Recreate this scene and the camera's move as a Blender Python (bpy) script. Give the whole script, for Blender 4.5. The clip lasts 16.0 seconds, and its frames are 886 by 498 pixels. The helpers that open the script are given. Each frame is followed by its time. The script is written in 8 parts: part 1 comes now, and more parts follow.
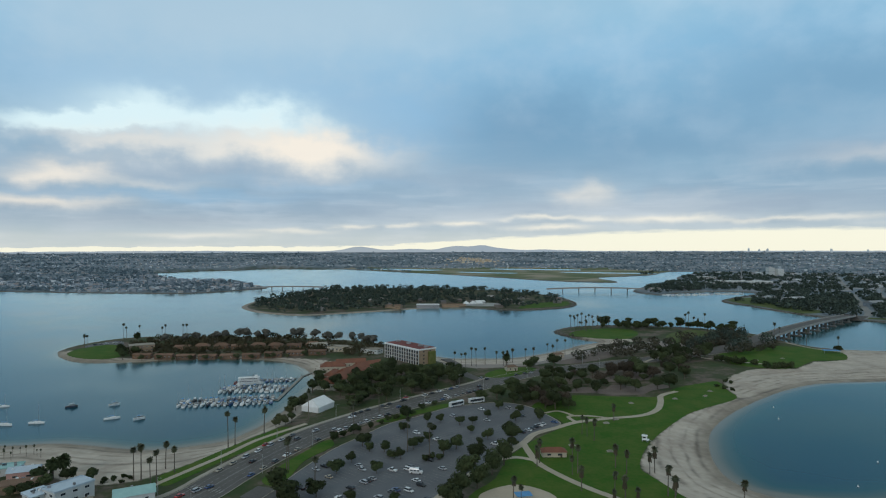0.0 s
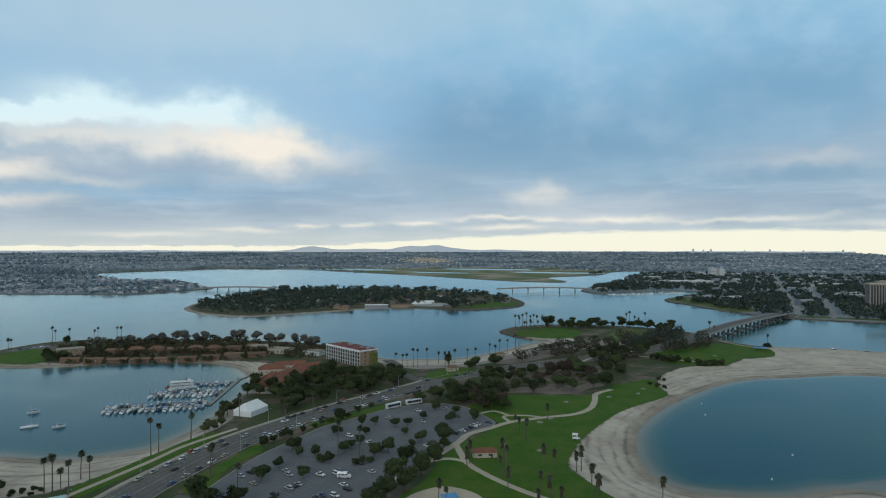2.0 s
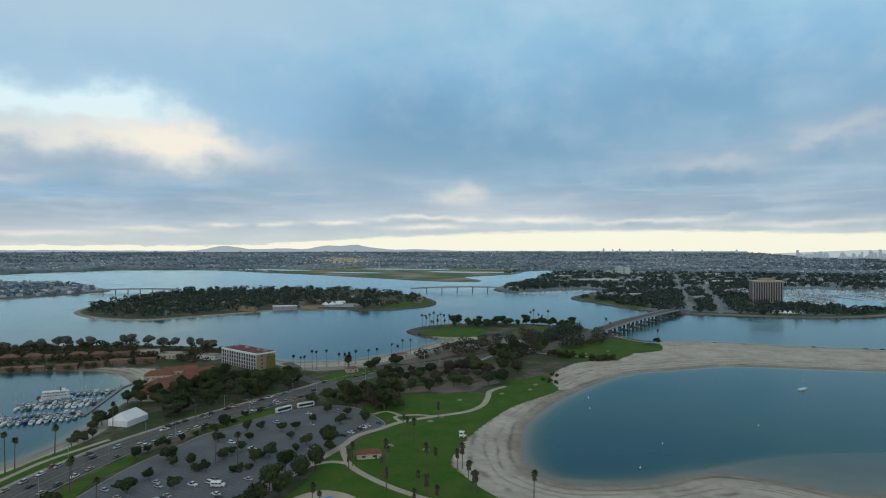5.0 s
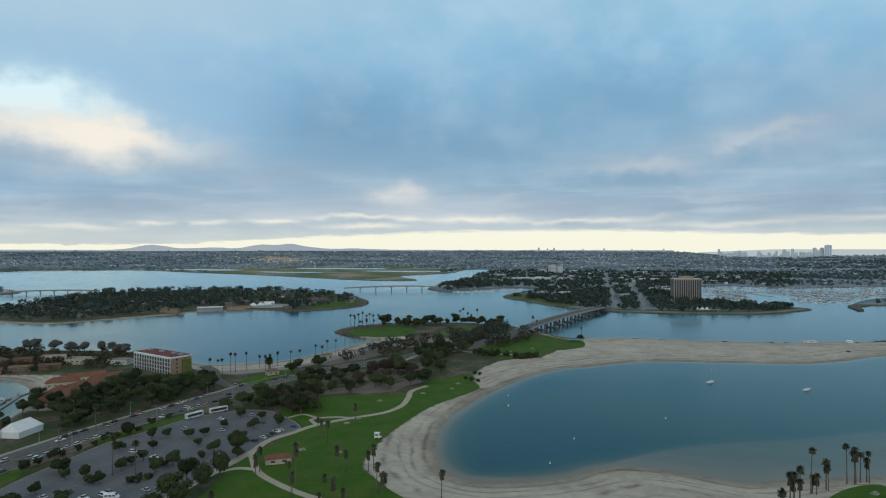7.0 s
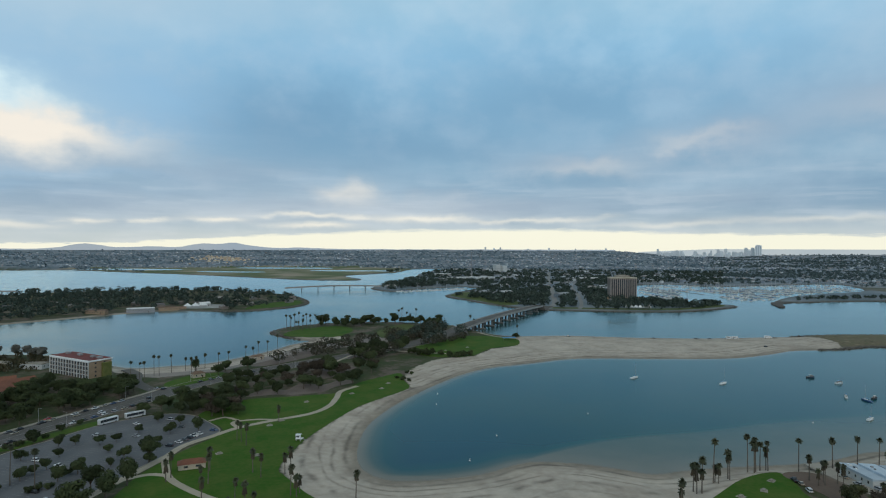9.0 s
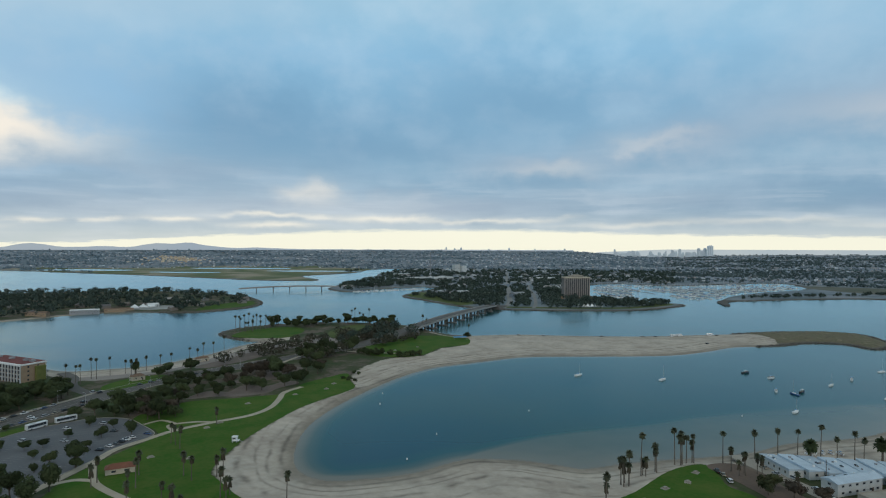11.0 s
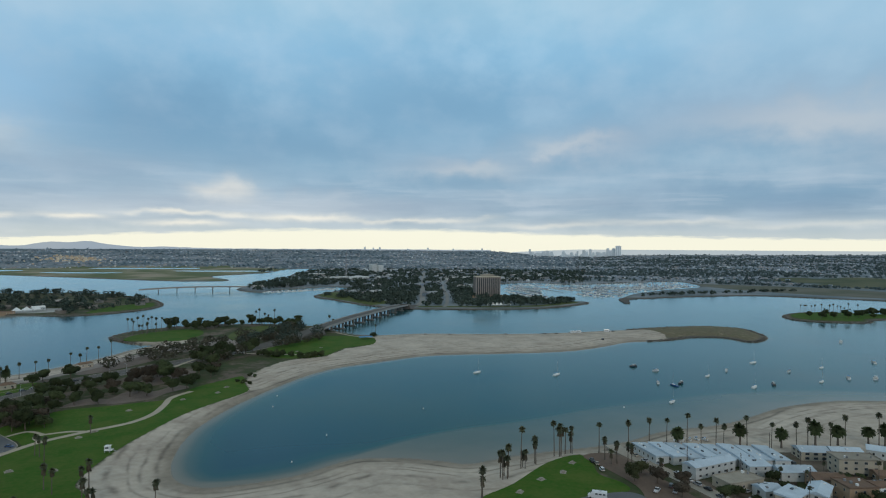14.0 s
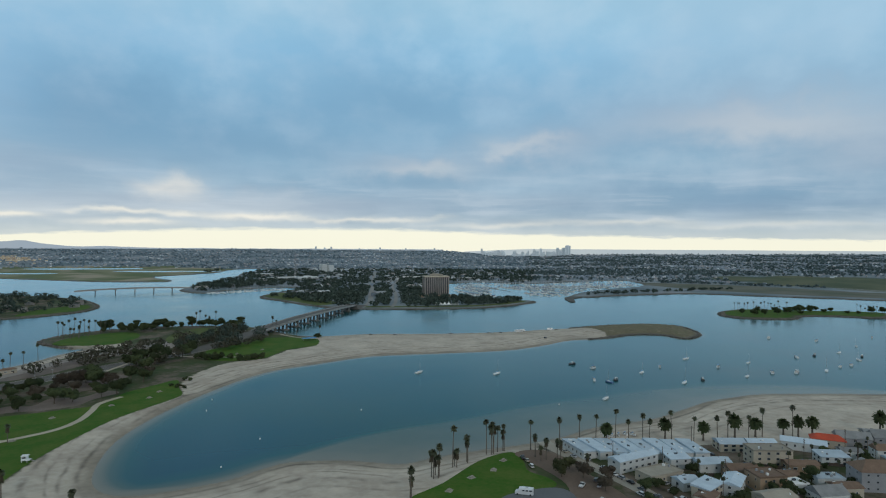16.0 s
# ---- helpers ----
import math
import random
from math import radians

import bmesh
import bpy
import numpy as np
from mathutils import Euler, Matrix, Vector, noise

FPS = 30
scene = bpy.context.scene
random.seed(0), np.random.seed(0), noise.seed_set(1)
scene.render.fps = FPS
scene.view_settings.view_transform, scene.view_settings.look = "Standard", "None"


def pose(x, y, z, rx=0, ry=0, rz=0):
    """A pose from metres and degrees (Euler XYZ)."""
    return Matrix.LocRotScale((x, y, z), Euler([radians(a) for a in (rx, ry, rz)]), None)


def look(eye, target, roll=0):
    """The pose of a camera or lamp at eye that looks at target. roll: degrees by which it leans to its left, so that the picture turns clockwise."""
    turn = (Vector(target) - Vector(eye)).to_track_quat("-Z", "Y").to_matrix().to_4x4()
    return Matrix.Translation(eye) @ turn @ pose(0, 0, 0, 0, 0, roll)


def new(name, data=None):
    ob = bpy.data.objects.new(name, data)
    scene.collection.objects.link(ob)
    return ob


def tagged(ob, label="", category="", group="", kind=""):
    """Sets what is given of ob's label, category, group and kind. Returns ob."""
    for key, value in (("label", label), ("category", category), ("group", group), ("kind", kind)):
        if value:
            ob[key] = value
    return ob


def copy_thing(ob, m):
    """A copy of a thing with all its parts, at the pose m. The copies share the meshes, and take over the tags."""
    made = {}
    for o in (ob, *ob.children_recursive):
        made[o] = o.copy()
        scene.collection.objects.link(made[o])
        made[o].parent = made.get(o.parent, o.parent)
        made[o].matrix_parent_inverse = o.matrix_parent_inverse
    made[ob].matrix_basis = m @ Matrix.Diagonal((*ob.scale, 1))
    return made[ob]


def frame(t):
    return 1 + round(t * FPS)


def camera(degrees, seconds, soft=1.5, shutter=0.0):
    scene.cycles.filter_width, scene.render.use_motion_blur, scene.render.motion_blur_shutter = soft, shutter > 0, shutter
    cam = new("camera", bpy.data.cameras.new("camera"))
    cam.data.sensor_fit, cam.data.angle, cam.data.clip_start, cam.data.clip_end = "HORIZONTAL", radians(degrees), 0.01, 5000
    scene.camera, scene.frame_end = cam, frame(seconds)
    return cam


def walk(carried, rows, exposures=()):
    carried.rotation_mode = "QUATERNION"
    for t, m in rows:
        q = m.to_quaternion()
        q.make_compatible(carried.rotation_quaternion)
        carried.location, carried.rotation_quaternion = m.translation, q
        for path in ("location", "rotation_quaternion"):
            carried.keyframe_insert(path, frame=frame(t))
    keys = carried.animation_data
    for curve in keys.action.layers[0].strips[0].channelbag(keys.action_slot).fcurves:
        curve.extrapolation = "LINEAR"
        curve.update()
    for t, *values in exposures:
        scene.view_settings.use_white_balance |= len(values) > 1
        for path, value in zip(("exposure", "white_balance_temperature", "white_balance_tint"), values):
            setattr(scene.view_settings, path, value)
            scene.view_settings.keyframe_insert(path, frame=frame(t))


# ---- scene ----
cam = camera(72.3, 16.0, soft=1.12)
# seconds, place of the eye, yaw, pitch, roll
PATH = [
    (0.0, 0.00, 0.00, 109.14, 0.00, 0.05, 0.10),
    (0.5, 3.12, 0.38, 109.33, -0.80, 0.03, 0.06),
    (1.0, 6.22, 0.78, 109.53, -1.79, 0.02, 0.01),
    (1.5, 9.29, 1.10, 109.69, -2.90, 0.03, -0.02),
    (2.0, 12.39, 1.23, 109.79, -4.20, 0.03, -0.03),
    (2.5, 15.56, 1.14, 109.87, -5.64, 0.03, -0.04),
    (3.0, 18.77, 0.87, 109.93, -7.03, 0.02, -0.04),
    (5.5, 34.93, -1.01, 110.14, -12.84, 0.00, -0.01),
    (6.0, 38.30, -1.32, 110.20, -14.26, -0.01, -0.00),
    (6.5, 41.84, -1.59, 110.27, -15.74, -0.05, -0.00),
    (7.0, 45.43, -1.97, 110.31, -17.29, -0.08, -0.03),
    (7.5, 48.99, -2.65, 110.31, -18.74, -0.11, -0.07),
    (8.0, 52.49, -3.72, 110.32, -19.94, -0.12, -0.12),
    (8.5, 55.92, -5.18, 110.30, -21.00, -0.13, -0.13),
    (9.0, 59.10, -6.86, 110.25, -22.09, -0.13, -0.14),
    (11.5, 73.12, -15.28, 109.85, -26.56, -0.10, -0.22),
    (12.0, 75.91, -16.79, 109.75, -27.60, -0.10, -0.25),
    (12.5, 78.66, -18.20, 109.67, -28.74, -0.08, -0.28),
    (13.0, 81.13, -19.70, 109.66, -30.13, -0.08, -0.30),
    (13.5, 83.30, -21.32, 109.72, -31.65, -0.09, -0.32),
    (14.0, 85.26, -23.02, 109.88, -33.08, -0.10, -0.34),
    (14.5, 87.16, -24.78, 110.11, -34.30, -0.10, -0.34),
    (15.0, 89.07, -26.58, 110.36, -35.42, -0.11, -0.34),
    (15.5, 91.01, -28.46, 110.63, -36.59, -0.12, -0.34),
    (16.0, 93.08, -30.38, 110.88, -37.45, -0.13, -0.34),
]
walk(cam, [(t, pose(x, y, z, 90 + pitch, roll, yaw)) for t, x, y, z, yaw, pitch, roll in PATH])

# ---------------------------------------------------------------- sky and light
world = bpy.data.worlds.new("overcast_sky")
scene.world = world
world.use_nodes = True
wn, wl = world.node_tree.nodes, world.node_tree.links
wn.clear()


def math_node(nodes, links, op, *args):
    n = nodes.new("ShaderNodeMath")
    n.operation = op
    for k, a in enumerate(args):
        if isinstance(a, (int, float)):
            n.inputs[k].default_value = a
        else:
            links.new(a, n.inputs[k])
    return n.outputs[0]


def wm(op, *args):
    return math_node(wn, wl, op, *args)


def ramp(nodes, links, fac, stops, ease="LINEAR"):
    n = nodes.new("ShaderNodeValToRGB")
    n.color_ramp.interpolation = ease
    while len(n.color_ramp.elements) < len(stops):
        n.color_ramp.elements.new(0.5)
    for e, (p, c) in zip(n.color_ramp.elements, stops):
        e.position = p
        e.color = (*c, 1) if len(c) == 3 else c
    links.new(fac, n.inputs[0])
    return n.outputs[0]


def blend(nodes, links, fac, a, b, mode="MIX"):
    n = nodes.new("ShaderNodeMix")
    n.data_type, n.blend_type = "RGBA", mode
    for sock, v in ((n.inputs[0], fac), (n.inputs[6], a), (n.inputs[7], b)):
        if isinstance(v, (int, float)):
            sock.default_value = v
        elif isinstance(v, tuple):
            sock.default_value = (*v, 1)
        else:
            links.new(v, sock)
    return n.outputs[2]


SUN_EL, SUN_ROT = radians(24), radians(200)
wtc = wn.new("ShaderNodeTexCoord")
wsep = wn.new("ShaderNodeSeparateXYZ")
wl.new(wtc.outputs["Generated"], wsep.inputs[0])
sx, sy, sz = wsep.outputs
up = wm("MAXIMUM", sz, 0.0)
den = wm("ADD", up, 0.13)
plane = wn.new("ShaderNodeCombineXYZ")
wl.new(wm("DIVIDE", sx, den), plane.inputs[0])
wl.new(wm("DIVIDE", sy, den), plane.inputs[1])


def cloud_noise(scale, detail, offset, rough=0.55, stretch=(1, 1, 1)):
    mp = wn.new("ShaderNodeMapping")
    mp.inputs["Location"].default_value = offset
    mp.inputs["Scale"].default_value = stretch
    wl.new(plane.outputs[0], mp.inputs[0])
    n = wn.new("ShaderNodeTexNoise")
    n.inputs["Scale"].default_value, n.inputs["Detail"].default_value, n.inputs["Roughness"].default_value = scale, detail, rough
    wl.new(mp.outputs[0], n.inputs["Vector"])
    return n.outputs[0]


big = cloud_noise(0.75, 3, (3.1, 1.7, 0), 0.5)
mid = cloud_noise(2.0, 4, (7.3, 4.2, 0), 0.55)
puff = cloud_noise(3.2, 6, (2.6, 8.4, 0), 0.58)
azim0 = wm("MULTIPLY", wm("ARCTAN2", sx, sy), 57.2958)
elev = wm("MULTIPLY", wm("ARCSINE", wm("MINIMUM", up, 1.0)), 57.2958)
round_dir = wn.new("ShaderNodeCombineXYZ")
wl.new(wm("MULTIPLY", azim0, 0.20), round_dir.inputs[0])
wl.new(wm("MULTIPLY", elev, 0.26), round_dir.inputs[1])
wn_wisp = wn.new("ShaderNodeTexNoise")
wn_wisp.inputs["Scale"].default_value, wn_wisp.inputs["Detail"].default_value, wn_wisp.inputs["Roughness"].default_value = 1.0, 5.0, 0.52
wl.new(round_dir.outputs[0], wn_wisp.inputs["Vector"])
wisp = wn_wisp.outputs[0]
azim = wm("ADD", azim0, wm("ADD", wm("MULTIPLY", wm("SUBTRACT", puff, 0.5), 2.5), wm("MULTIPLY", wm("SUBTRACT", wisp, 0.5), 7.0)))
rough_up = wm("ADD", wm("MULTIPLY", wm("SUBTRACT", mid, 0.5), 1.2), wm("MULTIPLY", wm("SUBTRACT", wisp, 0.5), 4.2))
elev_w = wm("ADD", elev, wm("MULTIPLY", rough_up, wm("MINIMUM", wm("DIVIDE", elev, 7.0), 1.3)))


def bank(a0, e0, wa, we, amount, slope=0.0, firm=False):
    """One bank of cloud round a bearing and a height, both in degrees; a firm one has a flatter middle and a sharper rim."""
    da = wm("SUBTRACT", azim, a0)
    u = wm("DIVIDE", da, wa)
    v = wm("DIVIDE", wm("SUBTRACT", wm("SUBTRACT", elev_w, e0), wm("MULTIPLY", da, slope)), we)
    q = wm("ADD", wm("MULTIPLY", u, u), wm("MULTIPLY", v, v))
    if firm:
        q = wm("MULTIPLY", q, q)
    return wm("MULTIPLY", wm("EXPONENT", wm("MULTIPLY", q, -1.0)), amount)


def banks(rows):
    total = None
    for row in rows:
        b = bank(*row)
        total = b if total is None else wm("ADD", total, b)
    return wm("MINIMUM", total, 1.0)


overcast = ramp(wn, wl, up, [
    (0.0, (0.60, 0.66, 0.66)), (0.020, (0.52, 0.60, 0.64)), (0.036, (0.36, 0.48, 0.59)), (0.060, (0.28, 0.41, 0.54)),
    (0.13, (0.245, 0.415, 0.565)), (0.22, (0.235, 0.445, 0.63)), (0.30, (0.28, 0.53, 0.74)), (0.39, (0.36, 0.59, 0.75)),
    (0.60, (0.36, 0.44, 0.46)), (1.0, (0.36, 0.43, 0.43))])
tone = ramp(wn, wl, wm("ADD", wm("MULTIPLY", big, 0.48), wm("ADD", wm("MULTIPLY", mid, 0.17), wm("MULTIPLY", wisp, 0.35))), [
    (0.34, (0.86, 0.91, 0.94)), (0.5, (1.0, 1.0, 1.0)), (0.64, (1.24, 1.17, 1.12))])
clouds = blend(wn, wl, 1.0, overcast, tone, "MULTIPLY")
# thin grey-lavender cloud over blue depths
thin = ramp(wn, wl, wisp, [(0.42, (0, 0, 0)), (0.66, (1, 1, 1))])
clouds = blend(wn, wl, wm("MULTIPLY", thin, 0.22), clouds, (0.46, 0.56, 0.68))
# steel-blue depths of the cloud, and the blue veil round the bright bank
clouds = blend(wn, wl, banks([(7, 11.0, 9, 3.6, 0.55), (32, 13.0, 9, 4.5, 0.45), (20, 8.8, 8, 2.2, 0.30), (64, 4.8, 9, 1.2, 0.50), (27, 5.0, 7, 1.1, 0.30)]), clouds, (0.155, 0.315, 0.48))
clouds = blend(wn, wl, banks([(-14, 14.0, 9, 3.2, 0.45), (-3, 12.0, 5, 4.0, 0.45), (-30, 13.6, 10, 2.4, 0.45), (-22, 4.6, 14, 0.55, 0.35), (-12, 6.0, 10, 0.5, 0.30)]), clouds, (0.32, 0.56, 0.80))
clouds = blend(wn, wl, banks([(-24, 19.0, 18, 5.0, 0.75), (-5, 21.0, 12, 4.0, 0.45), (-24, 10.4, 15, 3.2, 0.50), (66, 17.0, 14, 5.0, 0.40)]), clouds, (0.46, 0.62, 0.74))
# lavender undersides
clouds = blend(wn, wl, banks([(-21, 7.0, 13, 1.3, 0.62), (-24, 2.6, 14, 0.7, 0.60), (-9, 4.0, 8, 1.0, 0.42), (2, 6.3, 10, 1.5, 0.40), (34, 7.6, 6, 1.2, 0.55), (46, 9.0, 6, 1.6, 0.55),
                              (62, 11.0, 12, 2.6, 0.60), (22, 4.0, 14, 0.9, 0.45), (46, 4.4, 8, 0.9, 0.30), (75, 8.0, 9, 2.2, 0.55)]), clouds, (0.375, 0.46, 0.565))
clouds = blend(wn, wl, banks([(17, 3.4, 15, 1.5, 0.42), (2, 3.0, 8, 1.0, 0.30)]), clouds, (0.64, 0.69, 0.74))
# pale yellow light under the cloud's edge, higher towards the south
strip_top = ramp(wn, wl, wm("DIVIDE", wm("ADD", azim0, 40.0), 120.0), [(0.0, (0.12, 0.12, 0.12)), (0.28, (0.18, 0.18, 0.18)), (0.38, (0.58, 0.58, 0.58)), (0.48, (0.86, 0.86, 0.86)), (0.60, (0.92, 0.92, 0.92)), (0.72, (0.66, 0.66, 0.66)), (0.95, (0.40, 0.40, 0.40))])
strip = ramp(wn, wl, wm("DIVIDE", wm("ADD", elev, wm("MULTIPLY", wm("SUBTRACT", puff, 0.5), 0.7)), wm("MULTIPLY", strip_top, 2.15)), [(0.0, (0.95, 0.95, 0.95)), (0.76, (0.92, 0.92, 0.92)), (0.96, (0.10, 0.10, 0.10))])
strip = wm("MULTIPLY", strip, ramp(wn, wl, wm("DIVIDE", elev, 4.0), [(0.5, (1, 1, 1)), (0.9, (0, 0, 0))]))
clouds = blend(wn, wl, strip, clouds, (1.0, 0.98, 0.80))
# the bright bank: blue-white on top, cream below, with its outliers
clouds = blend(wn, wl, banks([(-31, 10.4, 6, 0.95, 0.95, 0.10, True), (-22, 11.5, 9, 1.4, 0.85, 0.05), (-17, 11.6, 3.4, 1.8, 0.60), (-26, 12.4, 4, 1.2, 0.45), (-12, 10.6, 3.5, 1.2, 0.50)]), clouds, (0.74, 0.93, 0.98))
clouds = blend(wn, wl, banks([(-11, 9.0, 6.6, 1.6, 0.82, -0.06), (-19, 9.3, 8.5, 1.5, 0.55, 0.02), (-29, 8.9, 6, 0.9, 0.45), (-32, 6.3, 3.4, 0.85, 0.85, 0.05), (-26, 5.6, 4, 0.5, 0.30),
                              (-34, 3.9, 5.5, 0.55, 0.75, 0.0), (13.3, 5.0, 2.6, 0.95, 0.50), (36, 7.2, 4, 0.9, 0.22), (44, 9.2, 3.5, 0.8, 0.22), (66, 10.4, 9, 1.6, 0.22)]), clouds, (0.955, 0.88, 0.77))
# long thin streaks over the horizon
clouds = blend(wn, wl, banks([(-8, 2.2, 1.6, 0.22, 0.7), (-3.5, 2.35, 1.2, 0.18, 0.6), (1.5, 2.45, 2.4, 0.25, 0.8), (9, 2.9, 3.2, 0.22, 0.8), (10, 2.0, 3.4, 0.25, 0.8), (14, 2.8, 1.6, 0.3, 0.6), (20.5, 2.75, 4.2, 0.34, 0.9),
                              (29, 2.5, 4.0, 0.2, 0.6), (34, 2.7, 3.0, 0.25, 0.5), (-14, 1.7, 4.0, 0.22, 0.6), (-22, 1.3, 5.0, 0.2, 0.45), (43, 2.1, 6, 0.22, 0.45), (54, 2.4, 7, 0.25, 0.4), (66, 2.0, 7, 0.25, 0.35)]), clouds, (0.95, 0.91, 0.80))
flat_dir = wn.new("ShaderNodeCombineXYZ")
wl.new(wm("MULTIPLY", azim, 0.085), flat_dir.inputs[0])
wl.new(wm("MULTIPLY", wm("ADD", elev, wm("MULTIPLY", big, 2.0)), 0.75), flat_dir.inputs[1])
sn = wn.new("ShaderNodeTexNoise")
sn.inputs["Scale"].default_value, sn.inputs["Detail"].default_value, sn.inputs["Roughness"].default_value = 1.0, 4.0, 0.55
wl.new(flat_dir.outputs[0], sn.inputs["Vector"])
low_sky = ramp(wn, wl, wm("DIVIDE", elev, 14.0), [(0.10, (0, 0, 0)), (0.17, (0.55, 0.55, 0.55)), (0.32, (0.40, 0.40, 0.40)), (0.55, (0.10, 0.10, 0.10)), (0.8, (0.0, 0.0, 0.0))])
lit = ramp(wn, wl, sn.outputs[0], [(0.52, (0, 0, 0)), (0.70, (0.8, 0.8, 0.8))])
clouds = blend(wn, wl, wm("MULTIPLY", lit, low_sky), clouds, (0.62, 0.70, 0.78))
dim = ramp(wn, wl, sn.outputs[0], [(0.32, (0.74, 0.79, 0.86)), (0.50, (1, 1, 1))])
clouds = blend(wn, wl, low_sky, clouds, blend(wn, wl, 1.0, clouds, dim, "MULTIPLY"))
clear = wn.new("ShaderNodeTexSky")
clear.sky_type, clear.sun_disc, clear.sun_elevation, clear.sun_rotation = "NISHITA", False, SUN_EL, SUN_ROT
clear_dim = blend(wn, wl, 1.0, clear.outputs[0], (0.1, 0.1, 0.1), "MULTIPLY")
wbg = wn.new("ShaderNodeBackground")
wl.new(blend(wn, wl, 0.93, clear_dim, clouds), wbg.inputs[0])
wbg.inputs[1].default_value = 1.0
wout = wn.new("ShaderNodeOutputWorld")
wl.new(wbg.outputs[0], wout.inputs[0])

sun_data = bpy.data.lights.new("sun", "SUN")
sun_data.energy, sun_data.angle, sun_data.color = 0.6, radians(14), (1.0, 0.92, 0.82)
sun = new("sun", sun_data)
sun.matrix_world = look((-137, -376, 178), (0, 0, 0))


# ---------------------------------------------------------------- materials
def mat(name, c1, c2=None, scale=0.15, fine=1.5, rough=0.8, metal=0.0, bump=0.15, rand=0.0, island=0.0, spec=0.4):
    """A surface of two tones in patches and a finer grain; rand and island vary the brightness from thing to thing or piece to piece."""
    m = bpy.data.materials.new(name)
    m.use_nodes = True
    n, l = m.node_tree.nodes, m.node_tree.links
    b = n["Principled BSDF"]
    c2 = c2 or tuple(0.78 * v for v in c1)
    geo = n.new("ShaderNodeNewGeometry")
    outs = []
    for s, d in ((scale, 3), (fine, 4)):
        t = n.new("ShaderNodeTexNoise")
        t.inputs["Scale"].default_value, t.inputs["Detail"].default_value = s, d
        l.new(geo.outputs["Position"], t.inputs["Vector"])
        outs.append(t.outputs[0])
    f = math_node(n, l, "ADD", math_node(n, l, "MULTIPLY", outs[0], 0.6), math_node(n, l, "MULTIPLY", outs[1], 0.4))
    col = ramp(n, l, f, [(0.34, c1), (0.66, c2)])
    if rand:
        oi = n.new("ShaderNodeObjectInfo")
        k = math_node(n, l, "ADD", math_node(n, l, "MULTIPLY", oi.outputs["Random"], 2 * rand), 1 - rand)
        col = blend(n, l, 1.0, col, ramp(n, l, math_node(n, l, "MULTIPLY", k, 0.5), [(0, (0, 0, 0)), (1, (2, 2, 2))]), "MULTIPLY")
    if island:
        k = math_node(n, l, "ADD", math_node(n, l, "MULTIPLY", geo.outputs["Random Per Island"], 2 * island), 1 - island)
        col = blend(n, l, 1.0, col, ramp(n, l, math_node(n, l, "MULTIPLY", k, 0.5), [(0, (0, 0, 0)), (1, (2, 2, 2))]), "MULTIPLY")
    l.new(col, b.inputs["Base Color"])
    b.inputs["Roughness"].default_value, b.inputs["Metallic"].default_value = rough, metal
    b.inputs["Specular IOR Level"].default_value = spec
    if bump:
        bp = n.new("ShaderNodeBump")
        bp.inputs["Strength"].default_value, bp.inputs["Distance"].default_value = bump, 0.15
        l.new(outs[1], bp.inputs["Height"])
        l.new(bp.outputs[0], b.inputs["Normal"])
    return m


def palette(name, colours, rough=0.7):
    """One of several colours for each separate piece of a joined mesh, with a little grime."""
    m = bpy.data.materials.new(name)
    m.use_nodes = True
    n, l = m.node_tree.nodes, m.node_tree.links
    geo = n.new("ShaderNodeNewGeometry")
    col = ramp(n, l, geo.outputs["Random Per Island"], [(i / len(colours), c) for i, c in enumerate(colours)], "CONSTANT")
    t = n.new("ShaderNodeTexNoise")
    t.inputs["Scale"].default_value = 0.3
    l.new(geo.outputs["Position"], t.inputs["Vector"])
    col = blend(n, l, 1.0, col, ramp(n, l, t.outputs[0], [(0.3, (0.8, 0.8, 0.8)), (0.7, (1.1, 1.1, 1.1))]), "MULTIPLY")
    l.new(col, n["Principled BSDF"].inputs["Base Color"])
    n["Principled BSDF"].inputs["Roughness"].default_value = rough
    return m


LEAF = mat("leaf_dark", (0.029, 0.042, 0.018), (0.064, 0.078, 0.034), 0.08, 0.9, 0.8, rand=0.35, bump=0, spec=0.12)
LEAF_OLIVE = mat("leaf_olive", (0.050, 0.060, 0.028), (0.085, 0.088, 0.042), 0.08, 0.9, 0.75, rand=0.3, bump=0, spec=0.12)
LEAF_BROWN = mat("leaf_brown", (0.052, 0.043, 0.031), (0.084, 0.066, 0.050), 0.08, 0.9, 0.8, rand=0.25, bump=0, spec=0.12)
# far foliage: distance haze is painted in as a pale blue leaf colour
LEAF_HAZED = mat("leaf_far", (0.115, 0.170, 0.205), (0.185, 0.240, 0.275), 0.01, 0.1, 0.8, island=0.3, bump=0, spec=0.12)
# dark green lifted towards blue-grey, a little haze put into the colour
LEAF_WOOD_HAZED = mat("leaf_wood", (0.034, 0.052, 0.044), (0.070, 0.090, 0.072), 0.02, 0.2, 0.8, island=0.4, bump=0, spec=0.12)
PALM_LEAF = mat("palm_leaf", (0.036, 0.046, 0.023), (0.074, 0.076, 0.038), 0.3, 2.0, 0.6, rand=0.25, bump=0)
PALM_DRY = mat("palm_dry", (0.088, 0.070, 0.044), (0.056, 0.046, 0.030), 0.5, 3.0, 0.9, rand=0.2)
BARK = mat("bark", (0.13, 0.10, 0.075), (0.085, 0.066, 0.05), 0.5, 4.0, 0.95, rand=0.2, bump=0.4)
PALM_BARK = mat("palm_bark", (0.15, 0.125, 0.10), (0.10, 0.082, 0.066), 0.5, 4.0, 0.95, rand=0.15, bump=0.4)
GRASS = mat("grass", (0.031, 0.102, 0.008), (0.084, 0.122, 0.022), 0.07, 0.5, 0.95, bump=0.3, spec=0.15)
